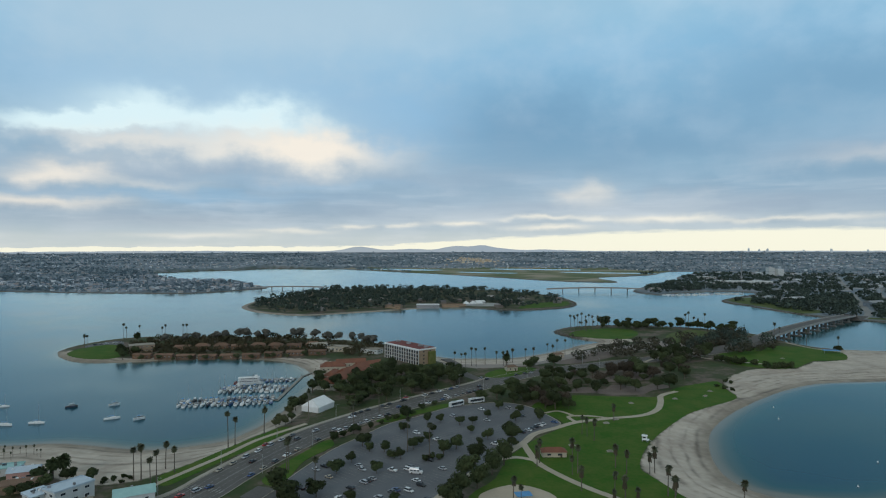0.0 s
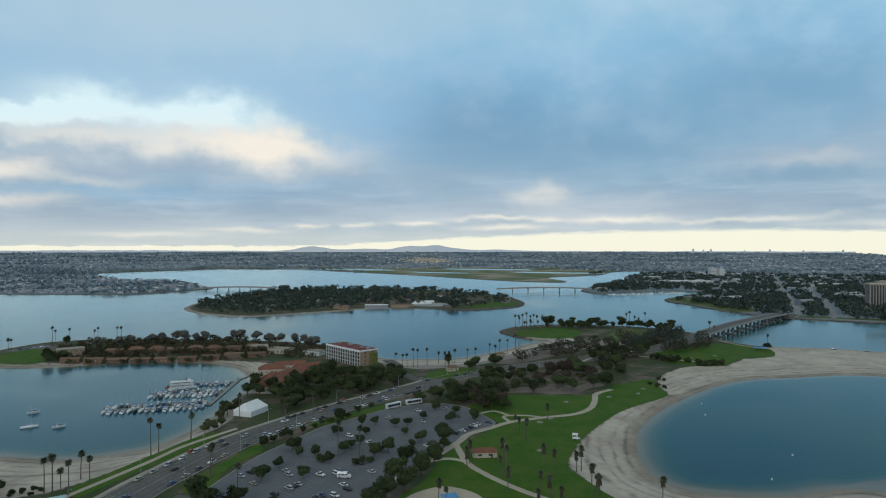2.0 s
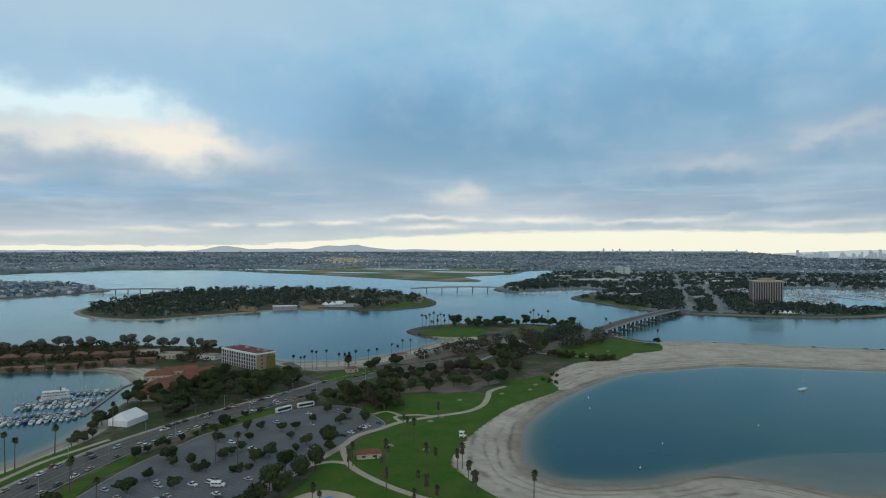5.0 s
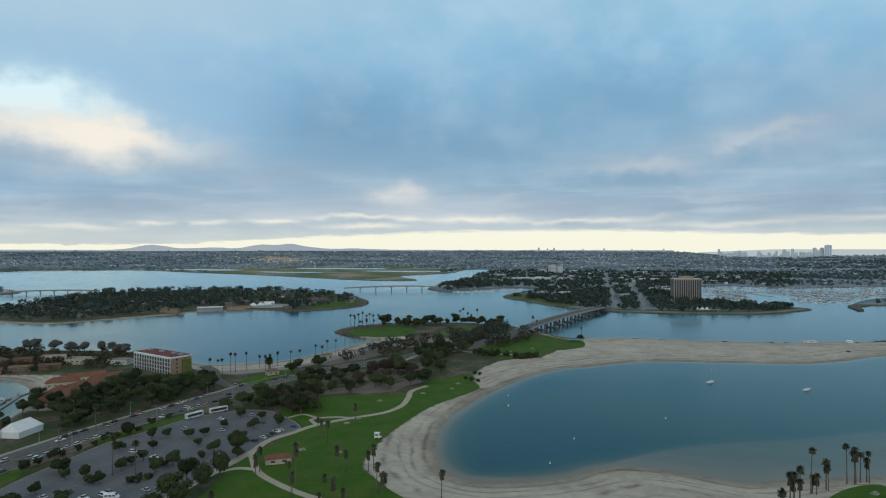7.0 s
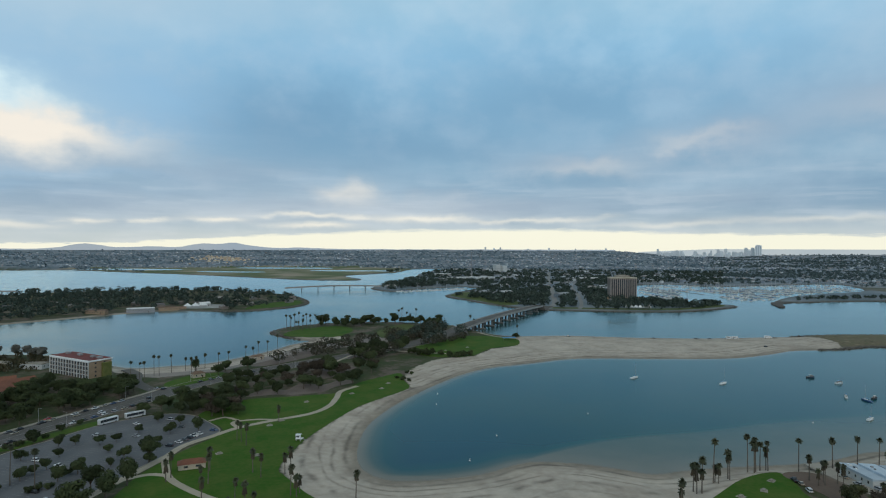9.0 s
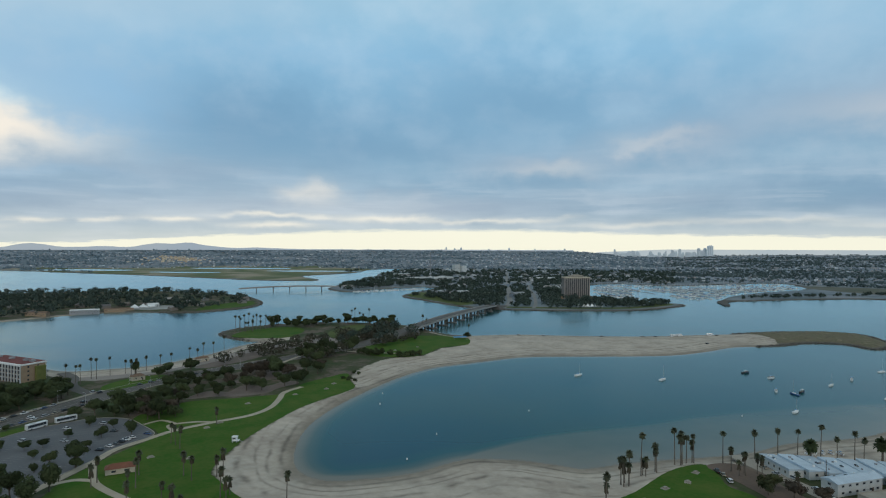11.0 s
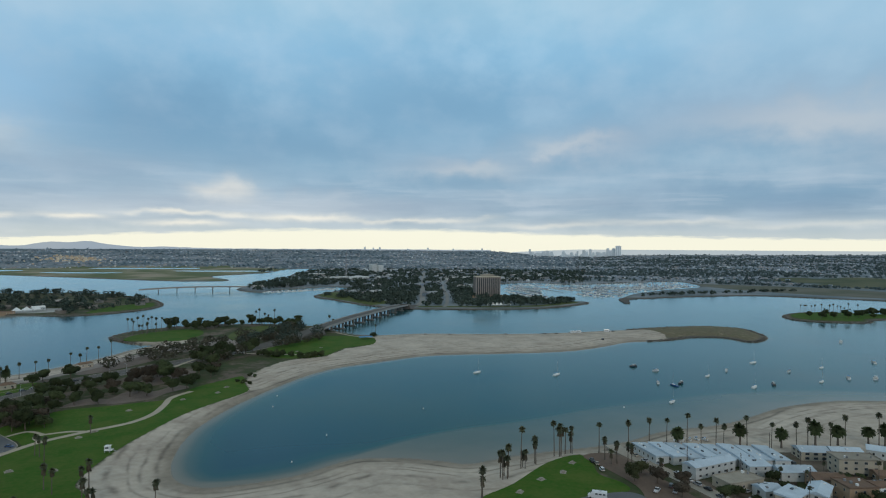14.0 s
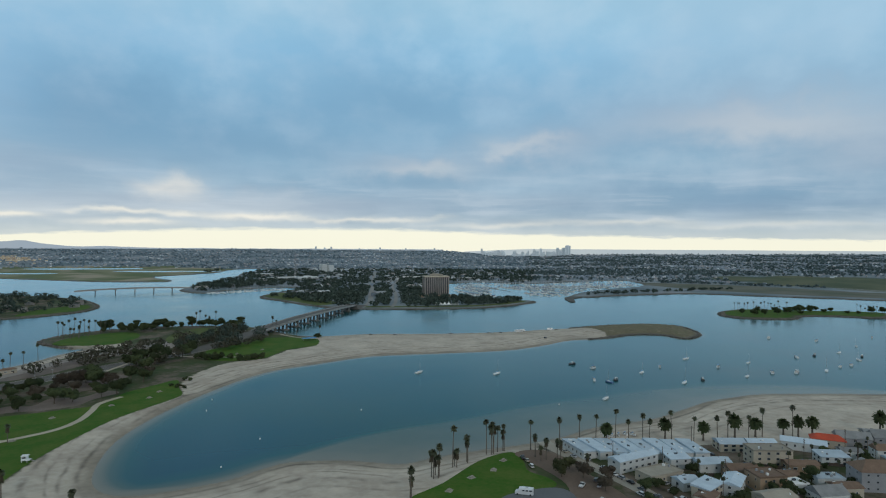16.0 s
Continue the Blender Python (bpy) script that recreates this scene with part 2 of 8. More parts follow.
GRASS_DRY = mat("grass_dry", (0.060, 0.095, 0.025), (0.115, 0.130, 0.050), 0.05, 0.6, 0.95, bump=0.3, spec=0.15)
ASPHALT = mat("asphalt", (0.105, 0.110, 0.120), (0.150, 0.155, 0.164), 0.06, 1.2, 0.9, bump=0.1, spec=0.3)
ROADWAY = mat("roadway", (0.088, 0.083, 0.078), (0.128, 0.120, 0.112), 0.08, 0.8, 0.9, bump=0.1, spec=0.3)
CONCRETE = mat("concrete", (0.36, 0.33, 0.28), (0.28, 0.25, 0.21), 0.1, 1.5, 0.9, bump=0.1)
PATHWAY = mat("pathway", (0.44, 0.38, 0.30), (0.36, 0.31, 0.24), 0.1, 1.5, 0.9, bump=0.1)
DIRT = mat("bare_earth", (0.175, 0.122, 0.092), (0.115, 0.082, 0.063), 0.06, 0.7, 0.95, bump=0.3)
SANDPIT = mat("pit_sand", (0.46, 0.39, 0.30), (0.40, 0.34, 0.26), 0.15, 1.0, 0.95, bump=0.2)
LINE_PAINT = mat("line_paint", (0.32, 0.315, 0.305), (0.17, 0.167, 0.162), 0.4, 3.0, 0.8, bump=0)
WHITE = mat("white_paint", (0.78, 0.78, 0.77), (0.66, 0.66, 0.65), 0.3, 2.0, 0.5, bump=0.05)
GLASS_DARK = mat("dark_glazing", (0.035, 0.042, 0.05), (0.05, 0.058, 0.066), 0.2, 1.0, 0.12, bump=0, spec=0.6)
TYRE = mat("tyre_rubber", (0.02, 0.02, 0.02), (0.03, 0.03, 0.03), 1.0, 4.0, 0.9, bump=0)
MAST = mat("mast_metal", (0.55, 0.55, 0.55), (0.45, 0.45, 0.45), 1.0, 4.0, 0.4, 0.6, bump=0)
WOOD_DARK = mat("weathered_wood", (0.12, 0.09, 0.07), (0.08, 0.06, 0.05), 0.5, 3.0, 0.9)
DOCK = mat("dock_planks", (0.30, 0.28, 0.25), (0.22, 0.20, 0.18), 0.3, 2.5, 0.85)
ROOF_BLUE = mat("pale_metal_roof", (0.47, 0.55, 0.62), (0.36, 0.43, 0.50), 0.2, 1.5, 0.55, rand=0.12)
ROOF_TAN = mat("gravel_roof", (0.32, 0.29, 0.24), (0.25, 0.22, 0.18), 0.2, 2.0, 0.95, rand=0.15)
ROOF_BROWN = mat("brown_shingle", (0.20, 0.13, 0.09), (0.14, 0.09, 0.065), 0.4, 2.0, 0.9, rand=0.15)
ROOF_RED = mat("red_tile", (0.50, 0.075, 0.035), (0.36, 0.06, 0.03), 0.3, 2.0, 0.85)
ROOF_MAROON = mat("maroon_roofing", (0.20, 0.050, 0.042), (0.13, 0.036, 0.032), 0.15, 1.5, 0.9)
ROOF_ORANGE = mat("terracotta_tile", (0.235, 0.092, 0.055), (0.155, 0.065, 0.042), 0.2, 1.5, 0.85)
ROOF_TURQ = mat("turquoise_roof", (0.32, 0.52, 0.50), (0.26, 0.44, 0.43), 0.3, 2.0, 0.6)
ROOF_GREY = mat("grey_shingle", (0.24, 0.24, 0.24), (0.17, 0.17, 0.17), 0.3, 2.0, 0.9, rand=0.15)
WALL_WHITE = mat("white_stucco", (0.58, 0.59, 0.58), (0.46, 0.47, 0.46), 0.3, 2.0, 0.85, rand=0.08)
WALL_BEIGE = mat("beige_stucco", (0.48, 0.42, 0.33), (0.40, 0.35, 0.28), 0.3, 2.0, 0.85, rand=0.1)
WALL_TAN = mat("tan_stucco", (0.34, 0.24, 0.16), (0.27, 0.19, 0.125), 0.3, 2.0, 0.85, rand=0.1)
WALL_GREY = mat("grey_boards", (0.30, 0.30, 0.31), (0.24, 0.24, 0.25), 0.3, 2.0, 0.8, rand=0.1)
WALL_PINK = mat("pink_stucco", (0.55, 0.32, 0.28), (0.46, 0.27, 0.24), 0.3, 2.0, 0.85)
RIPRAP = mat("riprap_rock", (0.16, 0.145, 0.125), (0.085, 0.078, 0.07), 0.3, 1.5, 0.95, island=0.35, bump=0.4)
BRIDGE_GREY = mat("bridge_concrete", (0.34, 0.33, 0.31), (0.26, 0.25, 0.24), 0.1, 1.0, 0.9)
BRIDGE_PIER = mat("stained_concrete", (0.175, 0.17, 0.16), (0.11, 0.106, 0.10), 0.1, 1.0, 0.9)
BLUE_CLOTH = mat("blue_canvas", (0.10, 0.30, 0.55), (0.08, 0.24, 0.46), 0.5, 2.0, 0.7)


# ---------------------------------------------------------------- building helpers
def smooth(points, closed=True, step=6):
    """A Catmull-Rom curve through corner points of the plan."""
    p = [Vector(q).to_2d() for q in points]
    n = len(p)
    out = []
    for i in range(n if closed else n - 1):
        a, b, c, d = (p[(i + k) % n] if closed else p[min(max(i + k, 0), n - 1)] for k in (-1, 0, 1, 2))
        for s in range(step):
            t = s / step
            out.append(0.5 * ((2 * b) + (c - a) * t + (2 * a - 5 * b + 4 * c - d) * t * t + (3 * b - a - 3 * c + d) * t ** 3))
    if not closed:
        out.append(p[-1])
    return out


def signed(poly, X, Y):
    """Distance to a closed outline, positive inside."""
    P = np.array([tuple(q) for q in poly], float)
    Q = np.roll(P, -1, axis=0)
    best = np.full(X.shape, 1e18)
    odd = np.zeros(X.shape, bool)
    for (ax, ay), (bx, by) in zip(P, Q):
        dx, dy = bx - ax, by - ay
        L = dx * dx + dy * dy
        if L < 1e-9:
            continue
        t = np.clip(((X - ax) * dx + (Y - ay) * dy) / L, 0, 1)
        best = np.minimum(best, (X - ax - t * dx) ** 2 + (Y - ay - t * dy) ** 2)
        if ay != by:
            odd ^= ((ay > Y) != (by > Y)) & (X < dx * (Y - ay) / dy + ax)
    return np.where(odd, 1, -1) * np.sqrt(best)


def inside(poly, x, y):
    return signed(poly, np.array([float(x)]), np.array([float(y)]))[0] > 0


def mesh_object(name, verts, faces, material, parent=None, label=""):
    me = bpy.data.meshes.new(name)
    me.from_pydata([tuple(v) for v in verts], [], [tuple(f) for f in faces])
    me.materials.append(material)
    ob = new(name, me)
    ob.parent = parent
    if label:
        tagged(ob, label)
    return ob


def part(name, bm, material, parent=None, label="", shade=False):
    me = bpy.data.meshes.new(name)
    bmesh.ops.recalc_face_normals(bm, faces=bm.faces)
    bm.to_mesh(me)
    bm.free()
    me.materials.append(material)
    if shade:
        for f in me.polygons:
            f.use_smooth = True
    ob = new(name, me)
    ob.parent = parent
    if label:
        tagged(ob, label)
    return ob


def thing(name, label, category, group="", kind="", at=None):
    ob = new(name)
    tagged(ob, label, category, group, kind)
    if at is not None:
        ob.matrix_basis = at
    return ob


def box(bm, cx, cy, cz, sx, sy, sz, rz=0.0, bevel=0.0):
    """A box by its middle and its sizes."""
    m = Matrix.Translation((cx, cy, cz)) @ Matrix.Rotation(radians(rz), 4, "Z") @ Matrix.Diagonal((sx, sy, sz, 1))
    made = bmesh.ops.create_cube(bm, size=1, matrix=m)
    if bevel:
        edges = list({e for v in made["verts"] for e in v.link_edges})
        bmesh.ops.bevel(bm, geom=edges, offset=bevel, segments=1, affect="EDGES")
    return bm


def rod(bm, a, b, r1, r2=None, seg=6):
    a, b = Vector(a), Vector(b)
    d = b - a
    m = Matrix.Translation((a + b) / 2) @ d.to_track_quat("Z", "Y").to_matrix().to_4x4()
    bmesh.ops.create_cone(bm, cap_ends=True, segments=seg, radius1=r1, radius2=r1 if r2 is None else r2, depth=d.length, matrix=m)
    return bm


def slab(bm, outline, z0, z1):
    """A flat plate with thickness over an outline of the plan."""
    lo = [bm.verts.new((p[0], p[1], z0)) for p in outline]
    hi = [bm.verts.new((p[0], p[1], z1)) for p in outline]
    f = bm.faces.new(hi)
    n = len(lo)
    for i in range(n):
        bm.faces.new((lo[i], lo[(i + 1) % n], hi[(i + 1) % n], hi[i]))
    bmesh.ops.triangulate(bm, faces=[f])
    return bm


def ribbon(line, width, z0, z1, bm=None):
    """A strip of constant width along an open line of the plan."""
    bm = bm or bmesh.new()
    rows = []
    for i, p in enumerate(line):
        a, b = line[max(i - 1, 0)], line[min(i + 1, len(line) - 1)]
        d = (b - a).normalized()
        n = Vector((-d.y, d.x)) * width / 2
        rows.append([bm.verts.new((q.x, q.y, z)) for q, z in ((p - n, z0), (p - n, z1), (p + n, z1), (p + n, z0))])
    for a, b in zip(rows, rows[1:]):
        for k in range(3):
            bm.faces.new((a[k], a[k + 1], b[k + 1], b[k]))
    return bm


# ---------------------------------------------------------------- plan of land and water
WEST_BEACH = [(-4900, -300), (-1400, 60), (-600, 290), (-330, 335), (-247, 338), (-215, 342), (-171, 332), (-153, 332), (-140, 337), (-124, 347), (-117, 363),
              (-111, 385), (-106, 431), (-105, 460), (-104, 488), (-108, 514), (-122, 546), (-142, 578), (-170, 599), (-207, 608), (-246, 609)]
BAHIA_POINT = [(-276, 600), (-294, 591), (-320, 588), (-350, 591), (-379, 610), (-405, 637), (-415, 658), (-418, 685), (-413, 710), (-401, 736), (-376, 755),
               (-324, 764), (-258, 758), (-184, 748), (-97, 719), (-54, 685), (-2, 613), (37, 606), (65, 606), (96, 625), (133, 660), (158, 691)]
PARK_POINT = [(183, 712), (173, 725), (163, 744), (154, 768), (148, 794), (157, 816), (186, 846), (250, 862), (320, 842), (370, 805), (396, 775), (402, 735), (402, 700),
              (413, 667), (429, 656)]
SPIT = [(488, 640), (542, 604), (577, 584), (623, 562), (668, 548), (719, 536), (742, 528), (794, 519), (832, 508), (872, 488), (886, 452), (858, 412), (833, 390),
        (798, 379), (782, 384), (789, 408), (780, 427), (752, 441), (708, 442), (683, 448), (653, 456), (603, 448), (550, 448), (489, 470), (435, 494)]
COVE = [(400, 503), (348, 497), (305, 491), (267, 470), (226, 436), (191, 402), (163, 367), (147, 336), (137, 304), (136, 283), (144, 268), (160, 262), (186, 259),
        (208, 264), (222, 264), (242, 252), (255, 239), (265, 228), (281, 226), (305, 222), (342, 212), (368, 209), (396, 210), (440, 200), (473, 200),
        (512, 202), (544, 197), (570, 189), (597, 171), (626, 150), (648, 132), (760, 60), (1000, -40), (4900, -900), (4900, -4900), (-4900, -4900)]
ISLE = [(-389, 1177), (-350, 1089), (-305, 1040), (-238, 1004), (-177, 1029), (-104, 1075), (-46, 1115), (17, 1136), (78, 1103), (137, 1081), (203, 1111), (243, 1154),
        (264, 1214), (267, 1295), (260, 1388), (239, 1457), (170, 1577), (25, 1671), (-133, 1699), (-288, 1679), (-337, 1611), (-343, 1508), (-392, 1338)]
FAR_NORTH = [(-5200, 1900), (-2500, 1720), (-1161, 1588), (-984, 1543), (-756, 1518), (-676, 1497), (-585, 1554), (-526, 1638), (-500, 1734), (-621, 1936), (-757, 2114),
             (-930, 2198), (-1143, 2480), (-1336, 2842), (-1237, 3056), (-1091, 3214), (-990, 3450), (-706, 3378), (-515, 3330), (-230, 2934), (-10, 2659)]
FAR_MARSH = [(149, 2432), (379, 2077), (542, 1966), (590, 2070), (596, 2318), (856, 2510), (1062, 2876), (1220, 2869), (932, 2402), (792, 2064), (583, 1757),
             (498, 1591), (486, 1508), (516, 1433), (592, 1500), (742, 1542), (749, 1446), (589, 1274), (584, 1148), (586, 1054), (593, 1008), (603, 955)]
HARBOUR = [(634, 913), (726, 851), (823, 809), (896, 812), (990, 835), (1004, 873), (983, 919), (941, 964), (928, 1025), (1047, 1199), (1232, 1424), (1373, 1442),
           (1433, 1299), (1612, 1296), (1864, 1261), (1680, 1047), (1466, 1008), (1298, 967), (1165, 893), (1168, 862), (1292, 844), (1456, 799), (1522, 734),
           (1586, 593), (1668, 432), (1900, 0), (2500, -600), (5200, -1100), (5200, 5200), (-5200, 5200)]
SMALL_ISLE = [(1100, 506), (1064, 470), (1078, 422), (1120, 394), (1175, 403), (1229, 356), (1254, 310), (1420, 160), (1500, 190), (1347, 337), (1322, 388), (1257, 455),
              (1216, 506), (1161, 520)]
MAINLAND = smooth(WEST_BEACH + BAHIA_POINT + PARK_POINT + SPIT + COVE, step=4)
ISLE_O, FAR_O, SMALL_O = smooth(ISLE, step=4), smooth(FAR_NORTH + FAR_MARSH + HARBOUR, step=3), smooth(SMALL_ISLE, step=4)

# open sand
SAND_WEST = [(-700, 450), (-700, 250), (-260, 298), (-200, 293), (-165, 276), (-142, 282), (-126, 303), (-108, 346), (-98, 372), (-95, 420), (-125, 420), (-150, 380), (-260, 380)]
SAND_MARINA = [(-115, 470), (-92, 480), (-80, 520), (-98, 575), (-150, 604), (-230, 620), (-330, 602), (-400, 650), (-440, 640), (-340, 565), (-200, 580), (-128, 530)]
SAND_NORTH = [(-12, 600), (10, 568), (60, 566), (90, 578), (130, 624), (190, 690), (225, 706), (215, 728), (170, 738), (120, 700), (60, 640), (0, 650)]
SAND_COVE = [(104, 236), (99, 284), (97, 297), (105, 317), (122, 346), (137, 366), (160, 394), (182, 412), (211, 434), (216, 458), (228, 492), (262, 530), (286, 541), (316, 541),
             (351, 573), (387, 582), (408, 625), (425, 655), (450, 680), (560, 640), (700, 570), (744, 555), (752, 500), (700, 430), (560, 405), (430, 450), (330, 450), (262, 420),
             (205, 370), (180, 330), (180, 290), (400, 250), (650, 220), (1100, 80), (1000, -110), (640, 5), (540, 78), (490, 102), (460, 116), (430, 138), (400, 156),
             (370, 178), (345, 193), (320, 200), (296, 199), (266, 186), (240, 168), (205, 144), (150, 180), (112, 212)]
SHOAL = [(130, 300), (140, 283), (164, 270), (188, 266), (219, 273), (240, 278), (272, 283), (305, 281), (345, 275), (420, 270), (560, 235), (660, 150), (640, 60), (300, 180), (130, 220)]
MARSH = [(-560, 3420), (-230, 2934), (-10, 2659), (149, 2432), (379, 2077), (542, 1966), (596, 2318), (856, 2510), (1100, 2900), (900, 3300), (300, 3500)]
RIVER_FLAT = [(1750, 1150), (1874, 958), (1912, 839), (1910, 698), (1894, 583), (1911, 503), (2200, -100), (1960, -60), (1715, 442), (1645, 616), (1622, 758), (1640, 931)]
GREEN_BELT = [(2050, 900), (2000, 480), (2300, -100), (2700, -100), (2500, 700), (2250, 1150)]
PAVED = [(-5, 572), (30, 545), (85, 560), (130, 596), (190, 640), (240, 645), (300, 690), (370, 745), (345, 755), (230, 690), (150, 640), (100, 600), (60, 575)]
ARM = [(728, 545), (735, 500), (700, 440), (790, 360), (900, 400), (900, 520), (790, 540)]

# lawns, by their outlines
LAWNS = {
    "park": [(12, 255), (24, 282), (34, 312), (52, 341), (74, 372), (60, 412), (88, 441), (120, 440), (157, 438), (166, 450), (179, 466), (203, 481), (221, 489), (215, 460),
             (210, 434), (181, 411), (159, 393), (136, 365), (121, 345), (112, 331), (104, 316), (96, 296), (98, 284), (103, 264), (108, 236), (60, 225)],
    "bridge": [(289, 632), (340, 669), (389, 657), (411, 631), (389, 585), (351, 576), (316, 544), (286, 544), (268, 569)],
    "corner": [(36, 520), (53, 542), (77, 549), (82, 536), (60, 512), (40, 504)],
    "point": [(158, 760), (184, 803), (240, 814), (248, 770), (219, 722), (190, 724), (172, 738)],
    "grove": [(276, 749), (326, 801), (343, 758), (288, 694), (263, 694)],
    "beach": [(-134, 285), (-126, 303), (-117, 325), (-108, 345), (-97, 365), (-91, 357), (-101, 329), (-110, 310), (-119, 288), (-126, 274)],
    "tip": [(-384, 619), (-393, 654), (-373, 685), (-330, 640), (-325, 600), (-351, 596)],
    "harbour": [(592, 1262), (677, 1331), (663, 1155), (648, 1029), (600, 1003), (592, 1049), (590, 1144)],
    "isle": [(139, 1097), (206, 1128), (243, 1172), (249, 1238), (199, 1213), (158, 1164)],
    "cove": [(236, 182), (264, 191), (296, 203), (318, 203), (314, 190), (306, 178), (307, 166), (302, 157), (282, 160), (250, 150)],
    "small_isle": [(1108, 500), (1076, 468), (1090, 430), (1122, 404), (1178, 412), (1232, 366), (1262, 322), (1335, 340), (1312, 384), (1250, 448), (1210, 498), (1161, 510)],
    "quay": [(640, 925), (730, 868), (823, 824), (893, 824), (970, 842), (985, 868), (960, 880), (893, 848), (830, 850), (740, 895), (655, 945)],
}
LAWN_O = {k: smooth(v, step=4) for k, v in LAWNS.items()}
TOP = 2.4


def hill_height(X, Y):
    """The mesas behind the bay: low by the city centre, higher to both sides."""
    r, az = np.hypot(X - 45, Y + 15), np.degrees(np.arctan2(X - 45, Y + 15))
    crest = np.interp(az, [-60, -36, 0, 20, 38, 44, 50, 56, 64, 70, 80, 120], [84, 84, 86, 88, 84, 48, 58, 66, 70, 78, 86, 60])
    start = np.interp(az, [-60, -36, -20, 0, 20, 45, 60, 80], [2500, 2500, 3300, 3500, 3300, 2900, 2300, 2000])
    t = np.clip((r - start) / (4930 - start), 0, 1)
    wob = 0.9 + 0.1 * np.sin(az * 0.9 + r * 0.004) * np.sin(az * 0.37 - r * 0.0021)
    return np.where(np.abs(az) < 125, crest * t ** 0.85 * np.where(t < 0.97, wob, 1.0), 0)


def land(X, Y, full=False):
    """Height of the ground, with the distance inland."""
    s = np.maximum.reduce([signed(o, X, Y) for o in (MAINLAND, ISLE_O, FAR_O, SMALL_O)])
    sand = np.maximum.reduce([signed(smooth(o, step=2), X, Y) for o in (SAND_WEST, SAND_MARINA, SAND_NORTH, SAND_COVE)])
    isle = signed(ISLE_O, X, Y)
    sand = np.maximum(sand, np.where((isle > -60) & (X < 30), 9 - isle, -50))
    k = np.where(sand > 0, 0.085, 0.45)
    k = np.where(sand > 0, k, np.clip(0.085 - sand * 0.05, 0.085, 0.45))
    h = np.where(s > 0, TOP * (1 - np.exp(-s * k / TOP)), np.maximum(s * k * 0.8, -6.0))
    lawn = np.maximum.reduce([signed(o, X, Y) for o in LAWN_O.values()])
    w = np.clip((lawn + 9) / 8, 0, 1)
    h = np.where(s > 0, h * (1 - w) + TOP * w, h)
    arm = signed(smooth(ARM, step=2), X, Y)
    h = np.where((arm > 0) & (s > 0), h + np.clip(s * 0.06, 0, 1.6), h)
    h = h + np.where(s > 0, hill_height(X, Y), 0)
    return (h, s, sand, lawn, arm) if full else h


# ---------------------------------------------------------------- ground sheet and water sheet
radii = [0.0, 60.0, 120.0, 170.0]
while radii[-1] < 4930:
    radii.append(min(radii[-1] * 1.0085 + (1.0 if radii[-1] < 200 else 0), 4930))
angles = list(np.arange(-180, -44, 4.0)) + list(np.arange(-44, 82, 0.24)) + list(np.arange(82, 180, 4.0))
RR, AA = np.meshgrid(np.array(radii), np.radians(np.array(angles)), indexing="ij")
GX, GY = (45 + RR * np.sin(AA)).ravel(), (-15 + RR * np.cos(AA)).ravel()
GH, GS, GSAND, GLAWN, GARM = land(GX, GY, True)
nr, na = RR.shape
ii = np.arange(nr - 1)[:, None] * na
jj = np.arange(na)[None, :]
jn = (jj + 1) % na
QUADS = np.stack([ii + jj, ii + jn, ii + na + jn, ii + na + jj], -1).reshape(-1, 4)


def sheet(name, X, Y, Z, quads, fields, material):
    used, inv = np.unique(quads, return_inverse=True)
    me = bpy.data.meshes.new(name)
    n, f = len(used), len(quads)
    me.vertices.add(n)
    me.vertices.foreach_set("co", np.stack([X[used], Y[used], Z[used]], 1).astype(np.float32).ravel())
    me.loops.add(4 * f)
    me.loops.foreach_set("vertex_index", inv.reshape(-1).astype(np.int32).copy())
    me.polygons.add(f)
    me.polygons.foreach_set("loop_start", np.arange(0, 4 * f, 4, dtype=np.int32))
    me.polygons.foreach_set("use_smooth", np.ones(f, bool))
    for key, v in fields.items():
        a = me.attributes.new(key, "FLOAT", "POINT")
        a.data.foreach_set("value", v[used].astype(np.float32))
    me.update(calc_edges=True)
    me.materials.append(material)
    return new(name, me)


def attribute(n, key):
    a = n.new("ShaderNodeAttribute")
    a.attribute_name = key
    return a.outputs["Fac"]


def noise_at(n, l, vec, scale, detail=3, rough=0.5):
    t = n.new("ShaderNodeTexNoise")
    t.inputs["Scale"].default_value, t.inputs["Detail"].default_value, t.inputs["Roughness"].default_value = scale, detail, rough
    l.new(vec, t.inputs["Vector"])
    return t.outputs[0]


def edge(n, l, dist, jitter, amount, width):
    """1 inside a zone, 0 outside, with an uneven border."""
    d = math_node(n, l, "ADD", dist, math_node(n, l, "MULTIPLY", math_node(n, l, "SUBTRACT", jitter, 0.5), amount))
    return ramp(n, l, math_node(n, l, "ADD", math_node(n, l, "DIVIDE", d, width), 0.5), [(0, (0, 0, 0)), (1, (1, 1, 1))])


